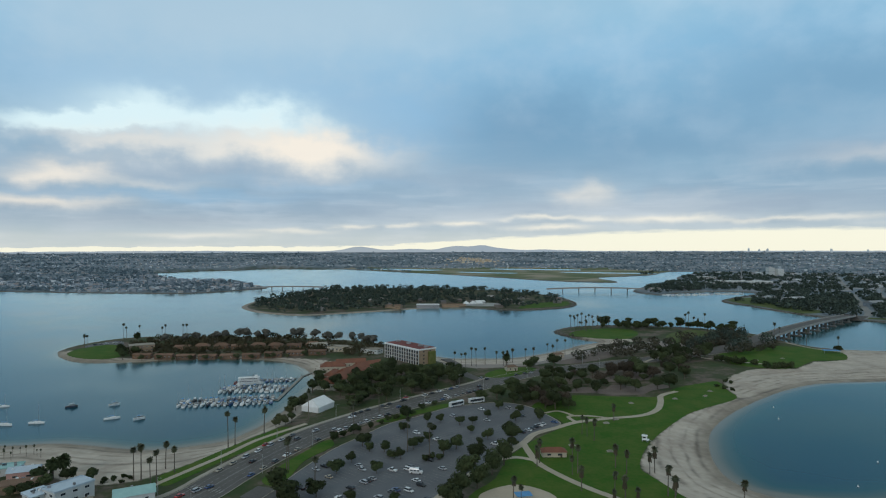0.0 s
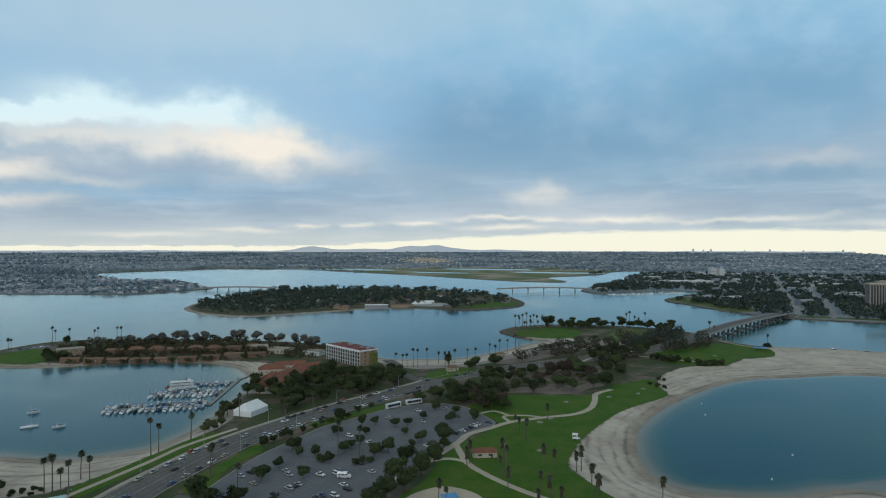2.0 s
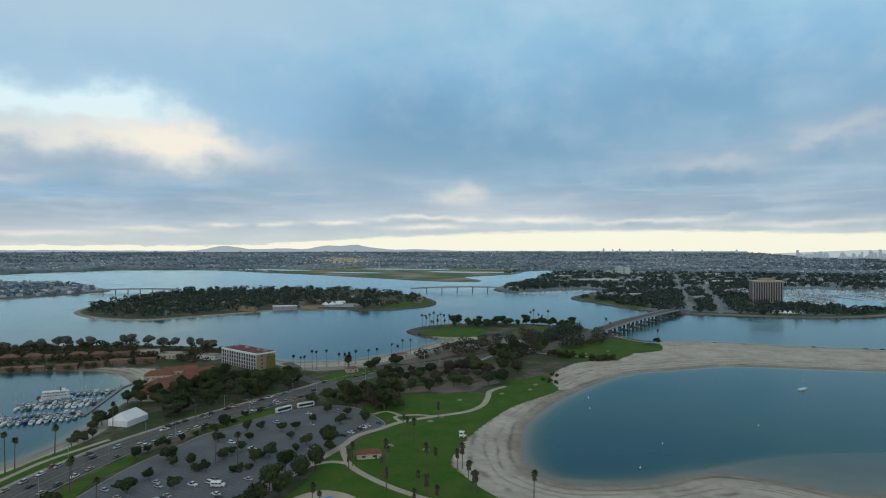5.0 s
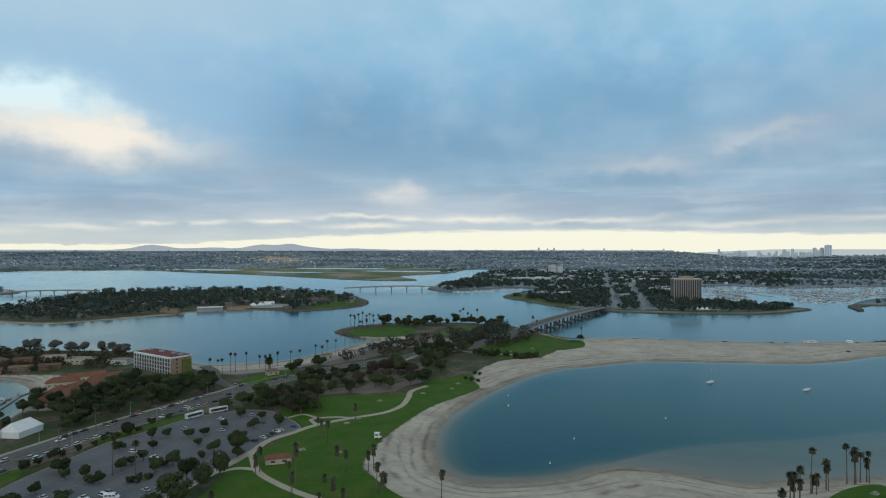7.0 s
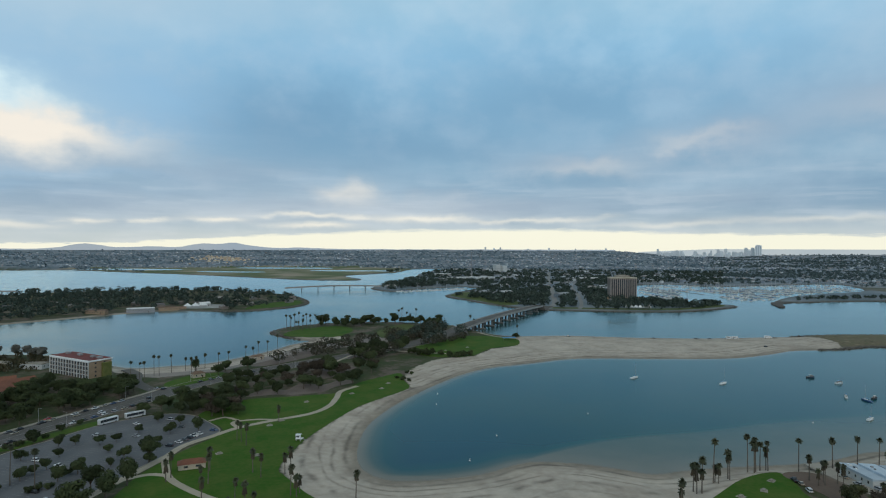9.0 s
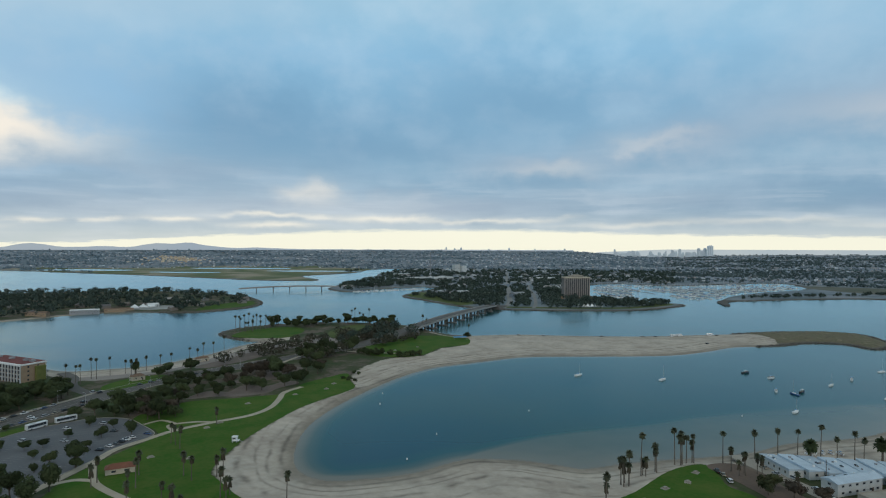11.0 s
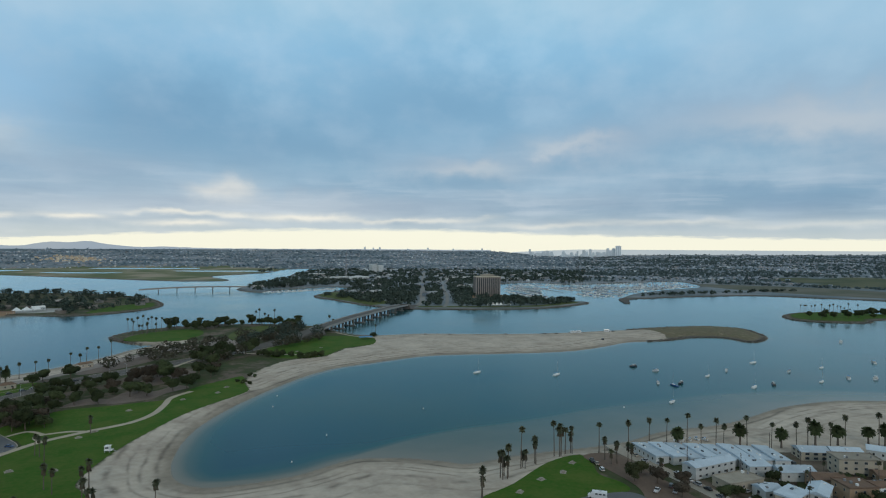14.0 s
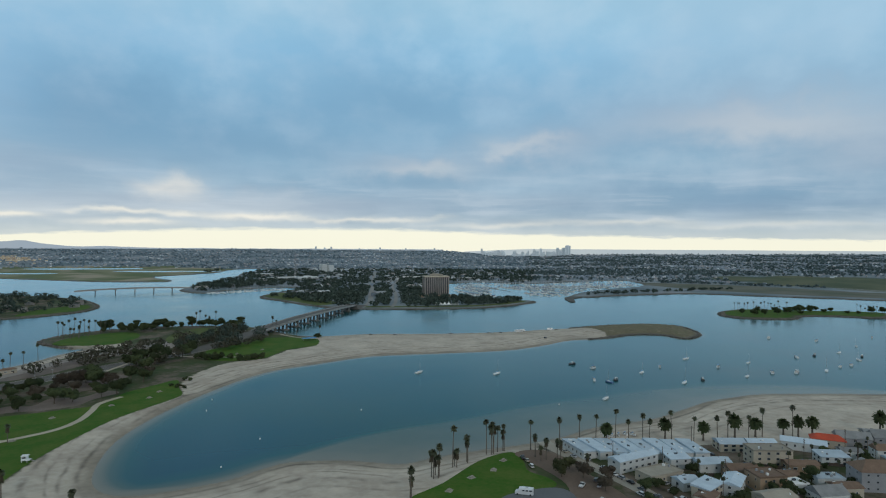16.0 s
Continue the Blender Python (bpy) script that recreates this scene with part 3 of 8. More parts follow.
def ground_material():
    m = bpy.data.materials.new("ground")
    m.use_nodes = True
    n, l = m.node_tree.nodes, m.node_tree.links
    b = n["Principled BSDF"]
    geo = n.new("ShaderNodeNewGeometry")
    pos = geo.outputs["Position"]
    sep = n.new("ShaderNodeSeparateXYZ")
    l.new(pos, sep.inputs[0])
    n1, n2, n3 = noise_at(n, l, pos, 0.035, 4), noise_at(n, l, pos, 0.25, 5), noise_at(n, l, pos, 0.008, 4)
    earth = ramp(n, l, math_node(n, l, "ADD", math_node(n, l, "MULTIPLY", n1, 0.7), math_node(n, l, "MULTIPLY", n2, 0.3)), [(0.38, (0.038, 0.062, 0.020)), (0.50, (0.066, 0.072, 0.036)), (0.57, (0.125, 0.10, 0.078)), (0.68, (0.175, 0.138, 0.11))])
    # the far shore's ground carries painted haze: its base colour turns blue-grey
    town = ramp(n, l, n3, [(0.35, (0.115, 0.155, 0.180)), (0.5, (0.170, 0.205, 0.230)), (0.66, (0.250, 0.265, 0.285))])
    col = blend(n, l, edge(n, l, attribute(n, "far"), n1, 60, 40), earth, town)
    col = blend(n, l, edge(n, l, attribute(n, "paved"), n2, 6, 3), col, ramp(n, l, n1, [(0.3, (0.23, 0.20, 0.185)), (0.7, (0.30, 0.265, 0.24))]))
    col = blend(n, l, edge(n, l, attribute(n, "marsh"), n3, 200, 40), col, ramp(n, l, noise_at(n, l, pos, 0.006, 5), [(0.38, (0.105, 0.135, 0.062)), (0.5, (0.165, 0.17, 0.092)), (0.62, (0.31, 0.265, 0.195))]))
    col = blend(n, l, edge(n, l, attribute(n, "river"), n1, 20, 20), col, ramp(n, l, n3, [(0.3, (0.155, 0.15, 0.12)), (0.7, (0.085, 0.095, 0.065))]))
    col = blend(n, l, edge(n, l, attribute(n, "arm"), n2, 8, 4), col, ramp(n, l, noise_at(n, l, pos, 0.12, 5, 0.65), [(0.36, (0.085, 0.082, 0.05)), (0.46, (0.19, 0.15, 0.10)), (0.54, (0.105, 0.11, 0.058)), (0.64, (0.24, 0.19, 0.13))]))
    col = blend(n, l, edge(n, l, attribute(n, "belt"), n3, 260, 40), col, ramp(n, l, n3, [(0.35, (0.06, 0.08, 0.045)), (0.65, (0.115, 0.12, 0.07))]))
    # stones of the banks, where there is no beach
    low = ramp(n, l, math_node(n, l, "DIVIDE", sep.outputs[2], 3.0), [(0.3, (1, 1, 1)), (0.72, (0, 0, 0))])
    stones = ramp(n, l, noise_at(n, l, pos, 0.7, 4), [(0.4, (0.065, 0.062, 0.055)), (0.62, (0.20, 0.185, 0.16))])
    col = blend(n, l, low, col, stones)
    # sand with tide lines
    dry = ramp(n, l, math_node(n, l, "ADD", math_node(n, l, "MULTIPLY", n1, 0.55), math_node(n, l, "MULTIPLY", n2, 0.45)), [(0.34, (0.385, 0.325, 0.270)), (0.66, (0.55, 0.485, 0.41))])
    tide = math_node(n, l, "ADD", math_node(n, l, "MULTIPLY", attribute(n, "shore"), 0.26), math_node(n, l, "MULTIPLY", noise_at(n, l, pos, 0.022, 5, 0.65), 13.0))
    streak = ramp(n, l, math_node(n, l, "MULTIPLY", math_node(n, l, "ADD", math_node(n, l, "SINE", tide), 1.0), 0.5), [(0.0, (0.74, 0.73, 0.70)), (0.16, (0.97, 0.97, 0.97)), (1.0, (1.02, 1.02, 1.02))])
    blotch = ramp(n, l, noise_at(n, l, pos, 0.055, 7, 0.62), [(0.34, (0.82, 0.815, 0.81)), (0.47, (0.96, 0.96, 0.96)), (0.62, (1.05, 1.045, 1.035))])
    dry = blend(n, l, 1.0, dry, blotch, "MULTIPLY")
    dry = blend(n, l, math_node(n, l, "MULTIPLY", noise_at(n, l, pos, 0.012, 3), 0.15), dry, blend(n, l, 1.0, dry, streak, "MULTIPLY"))
    wrack = None
    for k, (d0, wd, dark) in enumerate(((7.0, 1.3, 0.60), (14.0, 1.0, 0.50), (20.0, 0.8, 0.45), (27.0, 1.8, 0.55), (38.0, 1.2, 0.40))):
        q = math_node(n, l, "ADD", attribute(n, "shore"), math_node(n, l, "MULTIPLY", math_node(n, l, "SUBTRACT", noise_at(n, l, pos, 0.016 + 0.004 * k, 4, 0.55), 0.5), 11.0))
        q = math_node(n, l, "DIVIDE", math_node(n, l, "SUBTRACT", q, d0), wd)
        q = math_node(n, l, "EXPONENT", math_node(n, l, "MULTIPLY", math_node(n, l, "MULTIPLY", q, q), -1.0))
        q = math_node(n, l, "MULTIPLY", math_node(n, l, "MULTIPLY", q, dark), ramp(n, l, noise_at(n, l, pos, 0.03 + 0.02 * k, 3), [(0.40, (0.1, 0.1, 0.1)), (0.60, (1, 1, 1))]))
        wrack = q if wrack is None else math_node(n, l, "ADD", wrack, q)
    dry = blend(n, l, wrack, dry, (0.075, 0.062, 0.05))
    wet = ramp(n, l, math_node(n, l, "DIVIDE", math_node(n, l, "ADD", attribute(n, "shore"), math_node(n, l, "MULTIPLY", math_node(n, l, "SUBTRACT", noise_at(n, l, pos, 0.04, 4), 0.5), 12.0)), 16.0), [(0.06, (0.56, 0.56, 0.54)), (0.35, (0.72, 0.715, 0.70)), (0.55, (0.90, 0.90, 0.89)), (0.9, (1, 1, 1))])
    dry = blend(n, l, 1.0, dry, wet, "MULTIPLY")
    col = blend(n, l, edge(n, l, attribute(n, "sand"), n2, 5, 2), col, dry)
    l.new(col, b.inputs["Base Color"])
    b.inputs["Roughness"].default_value, b.inputs["Specular IOR Level"].default_value = 0.95, 0.2
    bp = n.new("ShaderNodeBump")
    bp.inputs["Strength"].default_value, bp.inputs["Distance"].default_value = 0.35, 0.5
    l.new(n2, bp.inputs["Height"])
    l.new(bp.outputs[0], b.inputs["Normal"])
    return m


def water_material():
    m = bpy.data.materials.new("bay_water")
    m.use_nodes = True
    n, l = m.node_tree.nodes, m.node_tree.links
    b = n["Principled BSDF"]
    pos = n.new("ShaderNodeNewGeometry").outputs["Position"]
    n1 = noise_at(n, l, pos, 0.012, 4)
    deep = math_node(n, l, "ADD", attribute(n, "deep"), math_node(n, l, "MULTIPLY", math_node(n, l, "SUBTRACT", noise_at(n, l, pos, 0.03, 4), 0.5), 0.12))
    col = ramp(n, l, deep, [(0.0, (0.20, 0.172, 0.132)), (0.10, (0.155, 0.146, 0.112)), (0.24, (0.058, 0.092, 0.084)), (0.45, (0.006, 0.062, 0.076)), (0.80, (0.001, 0.048, 0.078))])
    sep = n.new("ShaderNodeSeparateXYZ")
    l.new(pos, sep.inputs[0])
    east = math_node(n, l, "ADD", math_node(n, l, "DIVIDE", sep.outputs[0], 300.0), math_node(n, l, "MULTIPLY", math_node(n, l, "SUBTRACT", noise_at(n, l, pos, 0.006, 3), 0.5), 1.6))
    green = ramp(n, l, deep, [(0.0, (0.20, 0.172, 0.132)), (0.10, (0.150, 0.146, 0.112)), (0.24, (0.050, 0.088, 0.078)), (0.45, (0.006, 0.070, 0.066)), (0.80, (0.001, 0.056, 0.060))])
    col = blend(n, l, ramp(n, l, east, [(0.35, (0, 0, 0)), (1.0, (0.9, 0.9, 0.9))]), col, green)
    l.new(col, b.inputs["Base Color"])
    b.inputs["Roughness"].default_value, b.inputs["Specular IOR Level"].default_value = 0.9, 0.0
    wav = n.new("ShaderNodeMapping")
    wav.inputs["Scale"].default_value = (0.7, 1.3, 1)
    l.new(pos, wav.inputs[0])
    bp = n.new("ShaderNodeBump")
    bp.inputs["Strength"].default_value, bp.inputs["Distance"].default_value = 0.10, 0.2
    l.new(noise_at(n, l, wav.outputs[0], 0.5, 4, 0.6), bp.inputs["Height"])
    # a smooth, faintly blue-green mirror over the dull body of the water; breezes roughen it in patches
    gloss, fres, mix = n.new("ShaderNodeBsdfGlossy"), n.new("ShaderNodeFresnel"), n.new("ShaderNodeMixShader")
    gloss.inputs["Color"].default_value = (0.79, 0.95, 0.98, 1)
    l.new(ramp(n, l, n1, [(0.36, (0.15, 0.15, 0.15)), (0.64, (0.27, 0.27, 0.27))]), gloss.inputs["Roughness"])
    l.new(bp.outputs[0], gloss.inputs["Normal"])
    fres.inputs["IOR"].default_value = 1.33
    l.new(math_node(n, l, "MINIMUM", math_node(n, l, "MULTIPLY", math_node(n, l, "POWER", fres.outputs[0], 1.3), 1.28), 1.0), mix.inputs[0])
    l.new(b.outputs[0], mix.inputs[1])
    l.new(gloss.outputs[0], mix.inputs[2])
    l.new(mix.outputs[0], n["Material Output"].inputs[0])
    return m


shoal = signed(smooth(SHOAL, step=3), GX, GY)
deep_general = np.clip(-GS / np.where(GSAND > -60, 32.0, 10.0), 0, 1)
deep_shoal = np.clip(0.03 + np.clip(-GS, 0, 16) / 16 * 0.11 + np.clip(-GS - 16, 0, 60) / 60 * 0.13 + np.clip(5 - shoal, 0, 60) / 14 * 0.75, 0, 1)
DEEP = np.minimum(deep_general, np.where(shoal > -40, deep_shoal, 1.0))
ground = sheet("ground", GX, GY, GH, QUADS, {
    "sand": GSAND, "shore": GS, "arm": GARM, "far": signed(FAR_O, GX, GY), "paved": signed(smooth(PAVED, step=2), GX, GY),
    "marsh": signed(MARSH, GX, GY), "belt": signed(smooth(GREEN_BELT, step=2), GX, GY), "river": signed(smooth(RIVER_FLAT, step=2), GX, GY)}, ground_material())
tagged(ground, "earth, pale sandy beaches and stony banks round a bay", "ground", kind="structure")
wet_quads = QUADS[(GH[QUADS].min(axis=1) < 0.05)]
water = sheet("water", GX, GY, np.zeros_like(GX), wet_quads, {"deep": DEEP}, water_material())
tagged(water, "calm blue bay water, greener over sandy shallows", "water", kind="structure")


def flat(x, y):
    return float(land(np.array([float(x)]), np.array([float(y)]))[0])


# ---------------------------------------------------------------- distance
# emissive backdrop: ridge and sea give off their haze tone, no lamp lights them
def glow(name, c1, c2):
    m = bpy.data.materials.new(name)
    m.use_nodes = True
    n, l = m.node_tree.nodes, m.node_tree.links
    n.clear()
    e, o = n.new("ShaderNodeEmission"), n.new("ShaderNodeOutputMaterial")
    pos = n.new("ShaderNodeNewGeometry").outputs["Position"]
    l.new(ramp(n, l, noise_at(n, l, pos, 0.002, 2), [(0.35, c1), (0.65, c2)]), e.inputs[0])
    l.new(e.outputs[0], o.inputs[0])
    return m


def far_ridge(name, label, a0, a1, base, crest, r, material):
    verts, faces = [], []
    n = 140
    for i in range(n + 1):
        a = a0 + (a1 - a0) * i / n
        for z in (base, crest(a)):
            verts.append((45 + r * math.sin(radians(a)), -15 + r * math.cos(radians(a)), z))
    faces = [(2 * i, 2 * i + 2, 2 * i + 3, 2 * i + 1) for i in range(n)]
    return tagged(mesh_object(name, verts, faces, material), label, "mountains", kind="structure")


def bump_at(a, c, w, h):
    return h * math.exp(-((a - c) / w) ** 2)


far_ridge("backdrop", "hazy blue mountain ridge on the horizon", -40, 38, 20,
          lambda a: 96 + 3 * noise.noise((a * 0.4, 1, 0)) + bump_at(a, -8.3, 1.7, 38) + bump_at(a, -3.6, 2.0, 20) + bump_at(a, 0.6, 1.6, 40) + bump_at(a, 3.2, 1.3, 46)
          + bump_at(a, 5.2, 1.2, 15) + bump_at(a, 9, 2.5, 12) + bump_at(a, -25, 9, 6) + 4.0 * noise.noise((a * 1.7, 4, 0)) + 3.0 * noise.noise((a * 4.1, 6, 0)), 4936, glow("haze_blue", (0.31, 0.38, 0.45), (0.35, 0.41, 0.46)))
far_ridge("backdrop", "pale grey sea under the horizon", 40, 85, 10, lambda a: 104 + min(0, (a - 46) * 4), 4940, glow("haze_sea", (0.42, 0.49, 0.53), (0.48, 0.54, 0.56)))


# ---------------------------------------------------------------- lawns, roads and paths
def plate(name, outline, z1, material, label, category, thick=0.6):
    bm = slab(bmesh.new(), outline, z1 - thick, z1)
    return tagged(part(name, bm, material), label, category, kind="structure")


for key, o in LAWN_O.items():
    dry = key in ("harbour", "quay", "grove")
    plate("lawn", o, TOP + 0.09, GRASS_DRY if dry else GRASS, "dull green mown grass" if dry else "bright green mown park grass", "lawn")

ROAD_LINE = smooth([(-140, 200), (-122, 240), (-108, 262), (-101, 285), (-93, 308), (-84, 331), (-74, 352), (-58, 376), (-39, 401), (-17, 426), (8, 452), (30, 476), (52, 502), (80, 524), (125, 550),
                    (180, 577), (240, 608), (296, 641), (350, 682)], False, 5)
ROAD_W = 21.5
tagged(part("road", ribbon(ROAD_LINE, ROAD_W, TOP - 0.5, TOP + 0.06), ROADWAY), "grey asphalt avenue with worn lane lines", "road", kind="structure")
SIDE_ROAD = smooth([(-86, 268), (-72, 262), (-55, 246), (-40, 225)], False, 5)
tagged(part("road", ribbon(SIDE_ROAD, 13, TOP - 0.5, TOP + 0.075), ROADWAY), "short asphalt side road into the car park", "road", kind="structure")
HOTEL_ROAD = smooth([(38, 484), (24, 508), (14, 535), (12, 565), (2, 592)], False, 5)
tagged(part("road", ribbon(HOTEL_ROAD, 9, TOP - 0.5, TOP + 0.08), ROADWAY), "narrow asphalt hotel drive", "road", kind="structure")
HOUSE_ROAD = smooth([(345, 205), (341, 192), (336, 163), (331, 135), (325, 115), (316, 80)], False, 5)
tagged(part("road", ribbon(HOUSE_ROAD, 8, TOP - 0.5, TOP + 0.08), CONCRETE), "pale concrete lane beside the houses", "road", kind="structure")
COURT = smooth([(412, 158), (392, 130), (376, 105), (362, 80)], False, 5)
tagged(part("road", ribbon(COURT, 6, TOP - 0.5, TOP + 0.08), ASPHALT), "grey asphalt alley between the houses", "road", kind="structure")
FAR_ROADS = [([(640, 925), (706, 1006), (800, 1160), (986, 1464), (1250, 1900), (1500, 2300)], 11), ([(690, 900), (748, 978), (860, 1150), (1034, 1434), (1200, 1650)], 7),
             ([(1700, 1250), (1500, 1420), (1250, 1600), (1000, 1750), (850, 1850)], 16), ([(1800, 1180), (1980, 900), (2020, 640), (2020, 450), (2250, -100)], 14)]
FAR_ROADWAY = mat("far_roadway", (0.26, 0.255, 0.245), (0.19, 0.188, 0.182), 0.02, 0.3, 0.9, bump=0)
for pts, w in FAR_ROADS:
    tagged(part("road", ribbon(smooth(pts, False, 5), w, TOP - 0.5, TOP + 0.1), FAR_ROADWAY), "distant pale grey road between trees", "road", kind="structure")

CARPARK = smooth([(-80, 240), (-75, 269), (-70, 291), (-59, 324), (-47, 346), (-33, 372), (-16, 388), (2, 408), (18, 417), (38, 423), (56, 414), (66, 393), (72, 373), (66, 363), (55, 352),
                  (37, 328), (28, 315), (18, 295), (9, 277), (-1, 253), (-10, 235), (-40, 222)], True, 3)
EARTH_PALE = mat("trodden_earth", (0.19, 0.148, 0.125), (0.12, 0.094, 0.080), 0.08, 0.7, 0.95, bump=0.3)
plate("car_park", CARPARK, TOP + 0.05, ASPHALT, "wide grey asphalt car park with white stall lines", "car park")
plate("car_park", smooth([(-398, 673), (-393, 697), (-377, 710), (-359, 676), (-376, 657)]), TOP + 0.05, ASPHALT, "small asphalt car park at the point", "car park")
plate("car_park", smooth([(62, 515), (90, 520), (118, 535), (112, 545), (84, 533), (62, 524)]), TOP + 0.05, ASPHALT, "asphalt lot beside a lawn", "car park")
plate("car_park", smooth([(267, 158), (280, 163), (301, 156), (300, 143), (285, 132), (262, 140)]), TOP + 0.12, ASPHALT, "asphalt loop beside the cove lawn", "car park")
plate("dirt_lot", smooth([(318, 200), (334, 194), (327, 160), (318, 130), (305, 122), (292, 135), (308, 156), (314, 178)]), TOP + 0.10, DIRT, "bare brown earth lot with a few trees", "dirt lot")
plate("dirt_lot", smooth([(-66, 338), (-52, 352), (-36, 376), (-48, 366), (-62, 350)]), TOP + 0.10, DIRT, "bare earth verge beside the avenue", "verge")
plate("lawn", smooth([(-84, 281), (-80, 301), (-70, 329), (-64, 341), (-60, 329), (-70, 307), (-72, 286), (-76, 274)]), TOP + 0.15, GRASS, "green grass strip beside the avenue", "lawn")
plate("lawn", smooth([(-42, 378), (-28, 392), (-1, 418), (6, 414), (-15, 394), (-32, 376)]), TOP + 0.15, GRASS, "narrow green grass strip beside the car park", "lawn")
for o in ([(92, 452), (108, 470), (122, 462), (134, 478), (152, 470), (168, 482), (176, 470), (158, 458), (146, 446), (127, 444), (112, 450)], [(128, 492), (139, 508), (158, 520), (165, 534), (184, 540), (192, 526), (176, 512), (168, 496), (146, 488)], [(105, 572), (138, 605), (168, 636), (172, 606), (122, 566)]):
    plate("dirt_lot", smooth(o), TOP + 0.07, EARTH_PALE, "bare pale brown earth under park trees", "bare earth")
plate("sand_pit", smooth([(16, 264), (33, 275), (48, 263), (45, 245), (30, 240), (18, 248)]), TOP + 0.14, SANDPIT, "round pale sand play area in the lawn", "sand pit")

PATHS = [([(-8, 250), (10, 282), (19, 297), (32, 316), (45, 336), (53, 351), (68, 363), (82, 374), (103, 382), (127, 389), (142, 403), (152, 424), (159, 442), (175, 455)], 4.2),
         ([(44, 334), (45, 320), (47, 304), (53, 290), (64, 272), (78, 255), (95, 235)], 3.6), ([(27, 308), (38, 311), (47, 306)], 3.2),
         ([(82, 374), (80, 387), (94, 388), (104, 383)], 2.6), ([(66, 395), (76, 400), (84, 388)], 2.4),
         ([(-140, 252), (-134, 269), (-123, 294), (-113, 317), (-105, 339), (-94, 357), (-84, 372)], 3.0),
         ([(250, 600), (270, 580), (300, 560)], 3.0), ([(390, 690), (396, 650), (412, 625)], 2.6), ([(180, 560), (215, 600), (262, 625), (300, 655)], 3.0)]
for k, (pts, w) in enumerate(PATHS):
    tagged(part("footpath", ribbon(smooth(pts, False, 5), w, TOP - 0.3, TOP + 0.15 + 0.012 * k), PATHWAY), "pale concrete footpath through the park", "footpath", kind="structure")


def dashes(line, off, width, on, gap, z):
    """Painted line pieces at a distance to one side of a centre line."""
    bm = bmesh.new()
    for a, b in zip(line, line[1:]):
        d = (b - a)
        L, d = d.length, d.normalized()
        n = Vector((-d.y, d.x))
        s = 0.0
        while s < L:
            p, q = a + d * s + n * off, a + d * min(s + on, L) + n * off
            vs = [bm.verts.new((v.x, v.y, z)) for v in (p - n * width / 2, q - n * width / 2, q + n * width / 2, p + n * width / 2)]
            bm.faces.new(vs)
            s += on + gap
    return bm


for off, on, gap in ((0.25, 9, 0.0), (-0.25, 9, 0.0), (3.6, 3, 5), (-3.6, 3, 5), (7.2, 9, 0.0), (-7.2, 9, 0.0)):
    tagged(part("lane_line", dashes(ROAD_LINE, off, 0.22, on, gap, TOP + 0.075), LINE_PAINT), kind="stuff", label="worn painted lane line on the avenue", category="road marking")
for s in range(9):
    bm = box(bmesh.new(), -113 + s * 1.9, 274 - s * 0.8, TOP + 0.09, 0.6, 3.2, 0.02, -22)
    tagged(part("crossing_stripe", bm, LINE_PAINT), "white painted crossing stripe on asphalt", "road marking", "crossing", "structure")
for line, off in ((ROAD_LINE, ROAD_W / 2 + 0.2), (ROAD_LINE, -ROAD_W / 2 - 0.2)):
    shifted = []
    for i, p in enumerate(line):
        d = (line[min(i + 1, len(line) - 1)] - line[max(i - 1, 0)]).normalized()
        shifted.append(p + Vector((-d.y, d.x)) * off)
    tagged(part("kerb", ribbon(shifted, 0.4, TOP - 0.4, TOP + 0.2), CONCRETE), "pale concrete kerb along the avenue", "kerb", kind="structure")
    if off > 0:
        walk_line = [p + (p - q).normalized() * 2.0 for p, q in zip(shifted, line)]
        tagged(part("pavement", ribbon(walk_line[:60], 2.6, TOP - 0.3, TOP + 0.17), CONCRETE), "pale concrete pavement beside the avenue", "pavement", kind="structure")
rim = CARPARK + CARPARK[:1]
tagged(part("kerb", ribbon(rim, 0.45, TOP - 0.4, TOP + 0.22), CONCRETE), "pale concrete kerb round the car park", "kerb", kind="structure")

# stall rows run along the car park's long side
ROW_DIR = Vector((0.62, 0.785)).normalized()
ROW_N = Vector((-ROW_DIR.y, ROW_DIR.x))
STALLS = []
STALL_BOX = (-82, 76)
bm = bmesh.new()
for k in range(-3, 5):
    base = Vector((-6, 318)) + ROW_N * (k * 17.5 - 4)
    for i in range(-38, 39):
        spine = base + ROW_DIR * (i * 2.75)
        if not STALL_BOX[0] < spine.x < STALL_BOX[1]:
            continue
        for side in (-1, 1):
            p = base + ROW_DIR * (i * 2.75) + ROW_N * side * 2.6
            if signed(CARPARK, np.array([p.x]), np.array([p.y]))[0] < 4:
                continue
            STALLS.append((p + ROW_DIR * 1.375, side))
            a, b = p - ROW_N * 2.5, p + ROW_N * 2.5
            w = ROW_DIR * 0.07
            bm.faces.new([bm.verts.new((q.x, q.y, TOP + 0.066)) for q in (a - w, a + w, b + w, b - w)])
tagged(part("stall_lines", bm, LINE_PAINT), "thin white painted parking stall lines", "road marking", kind="stuff")


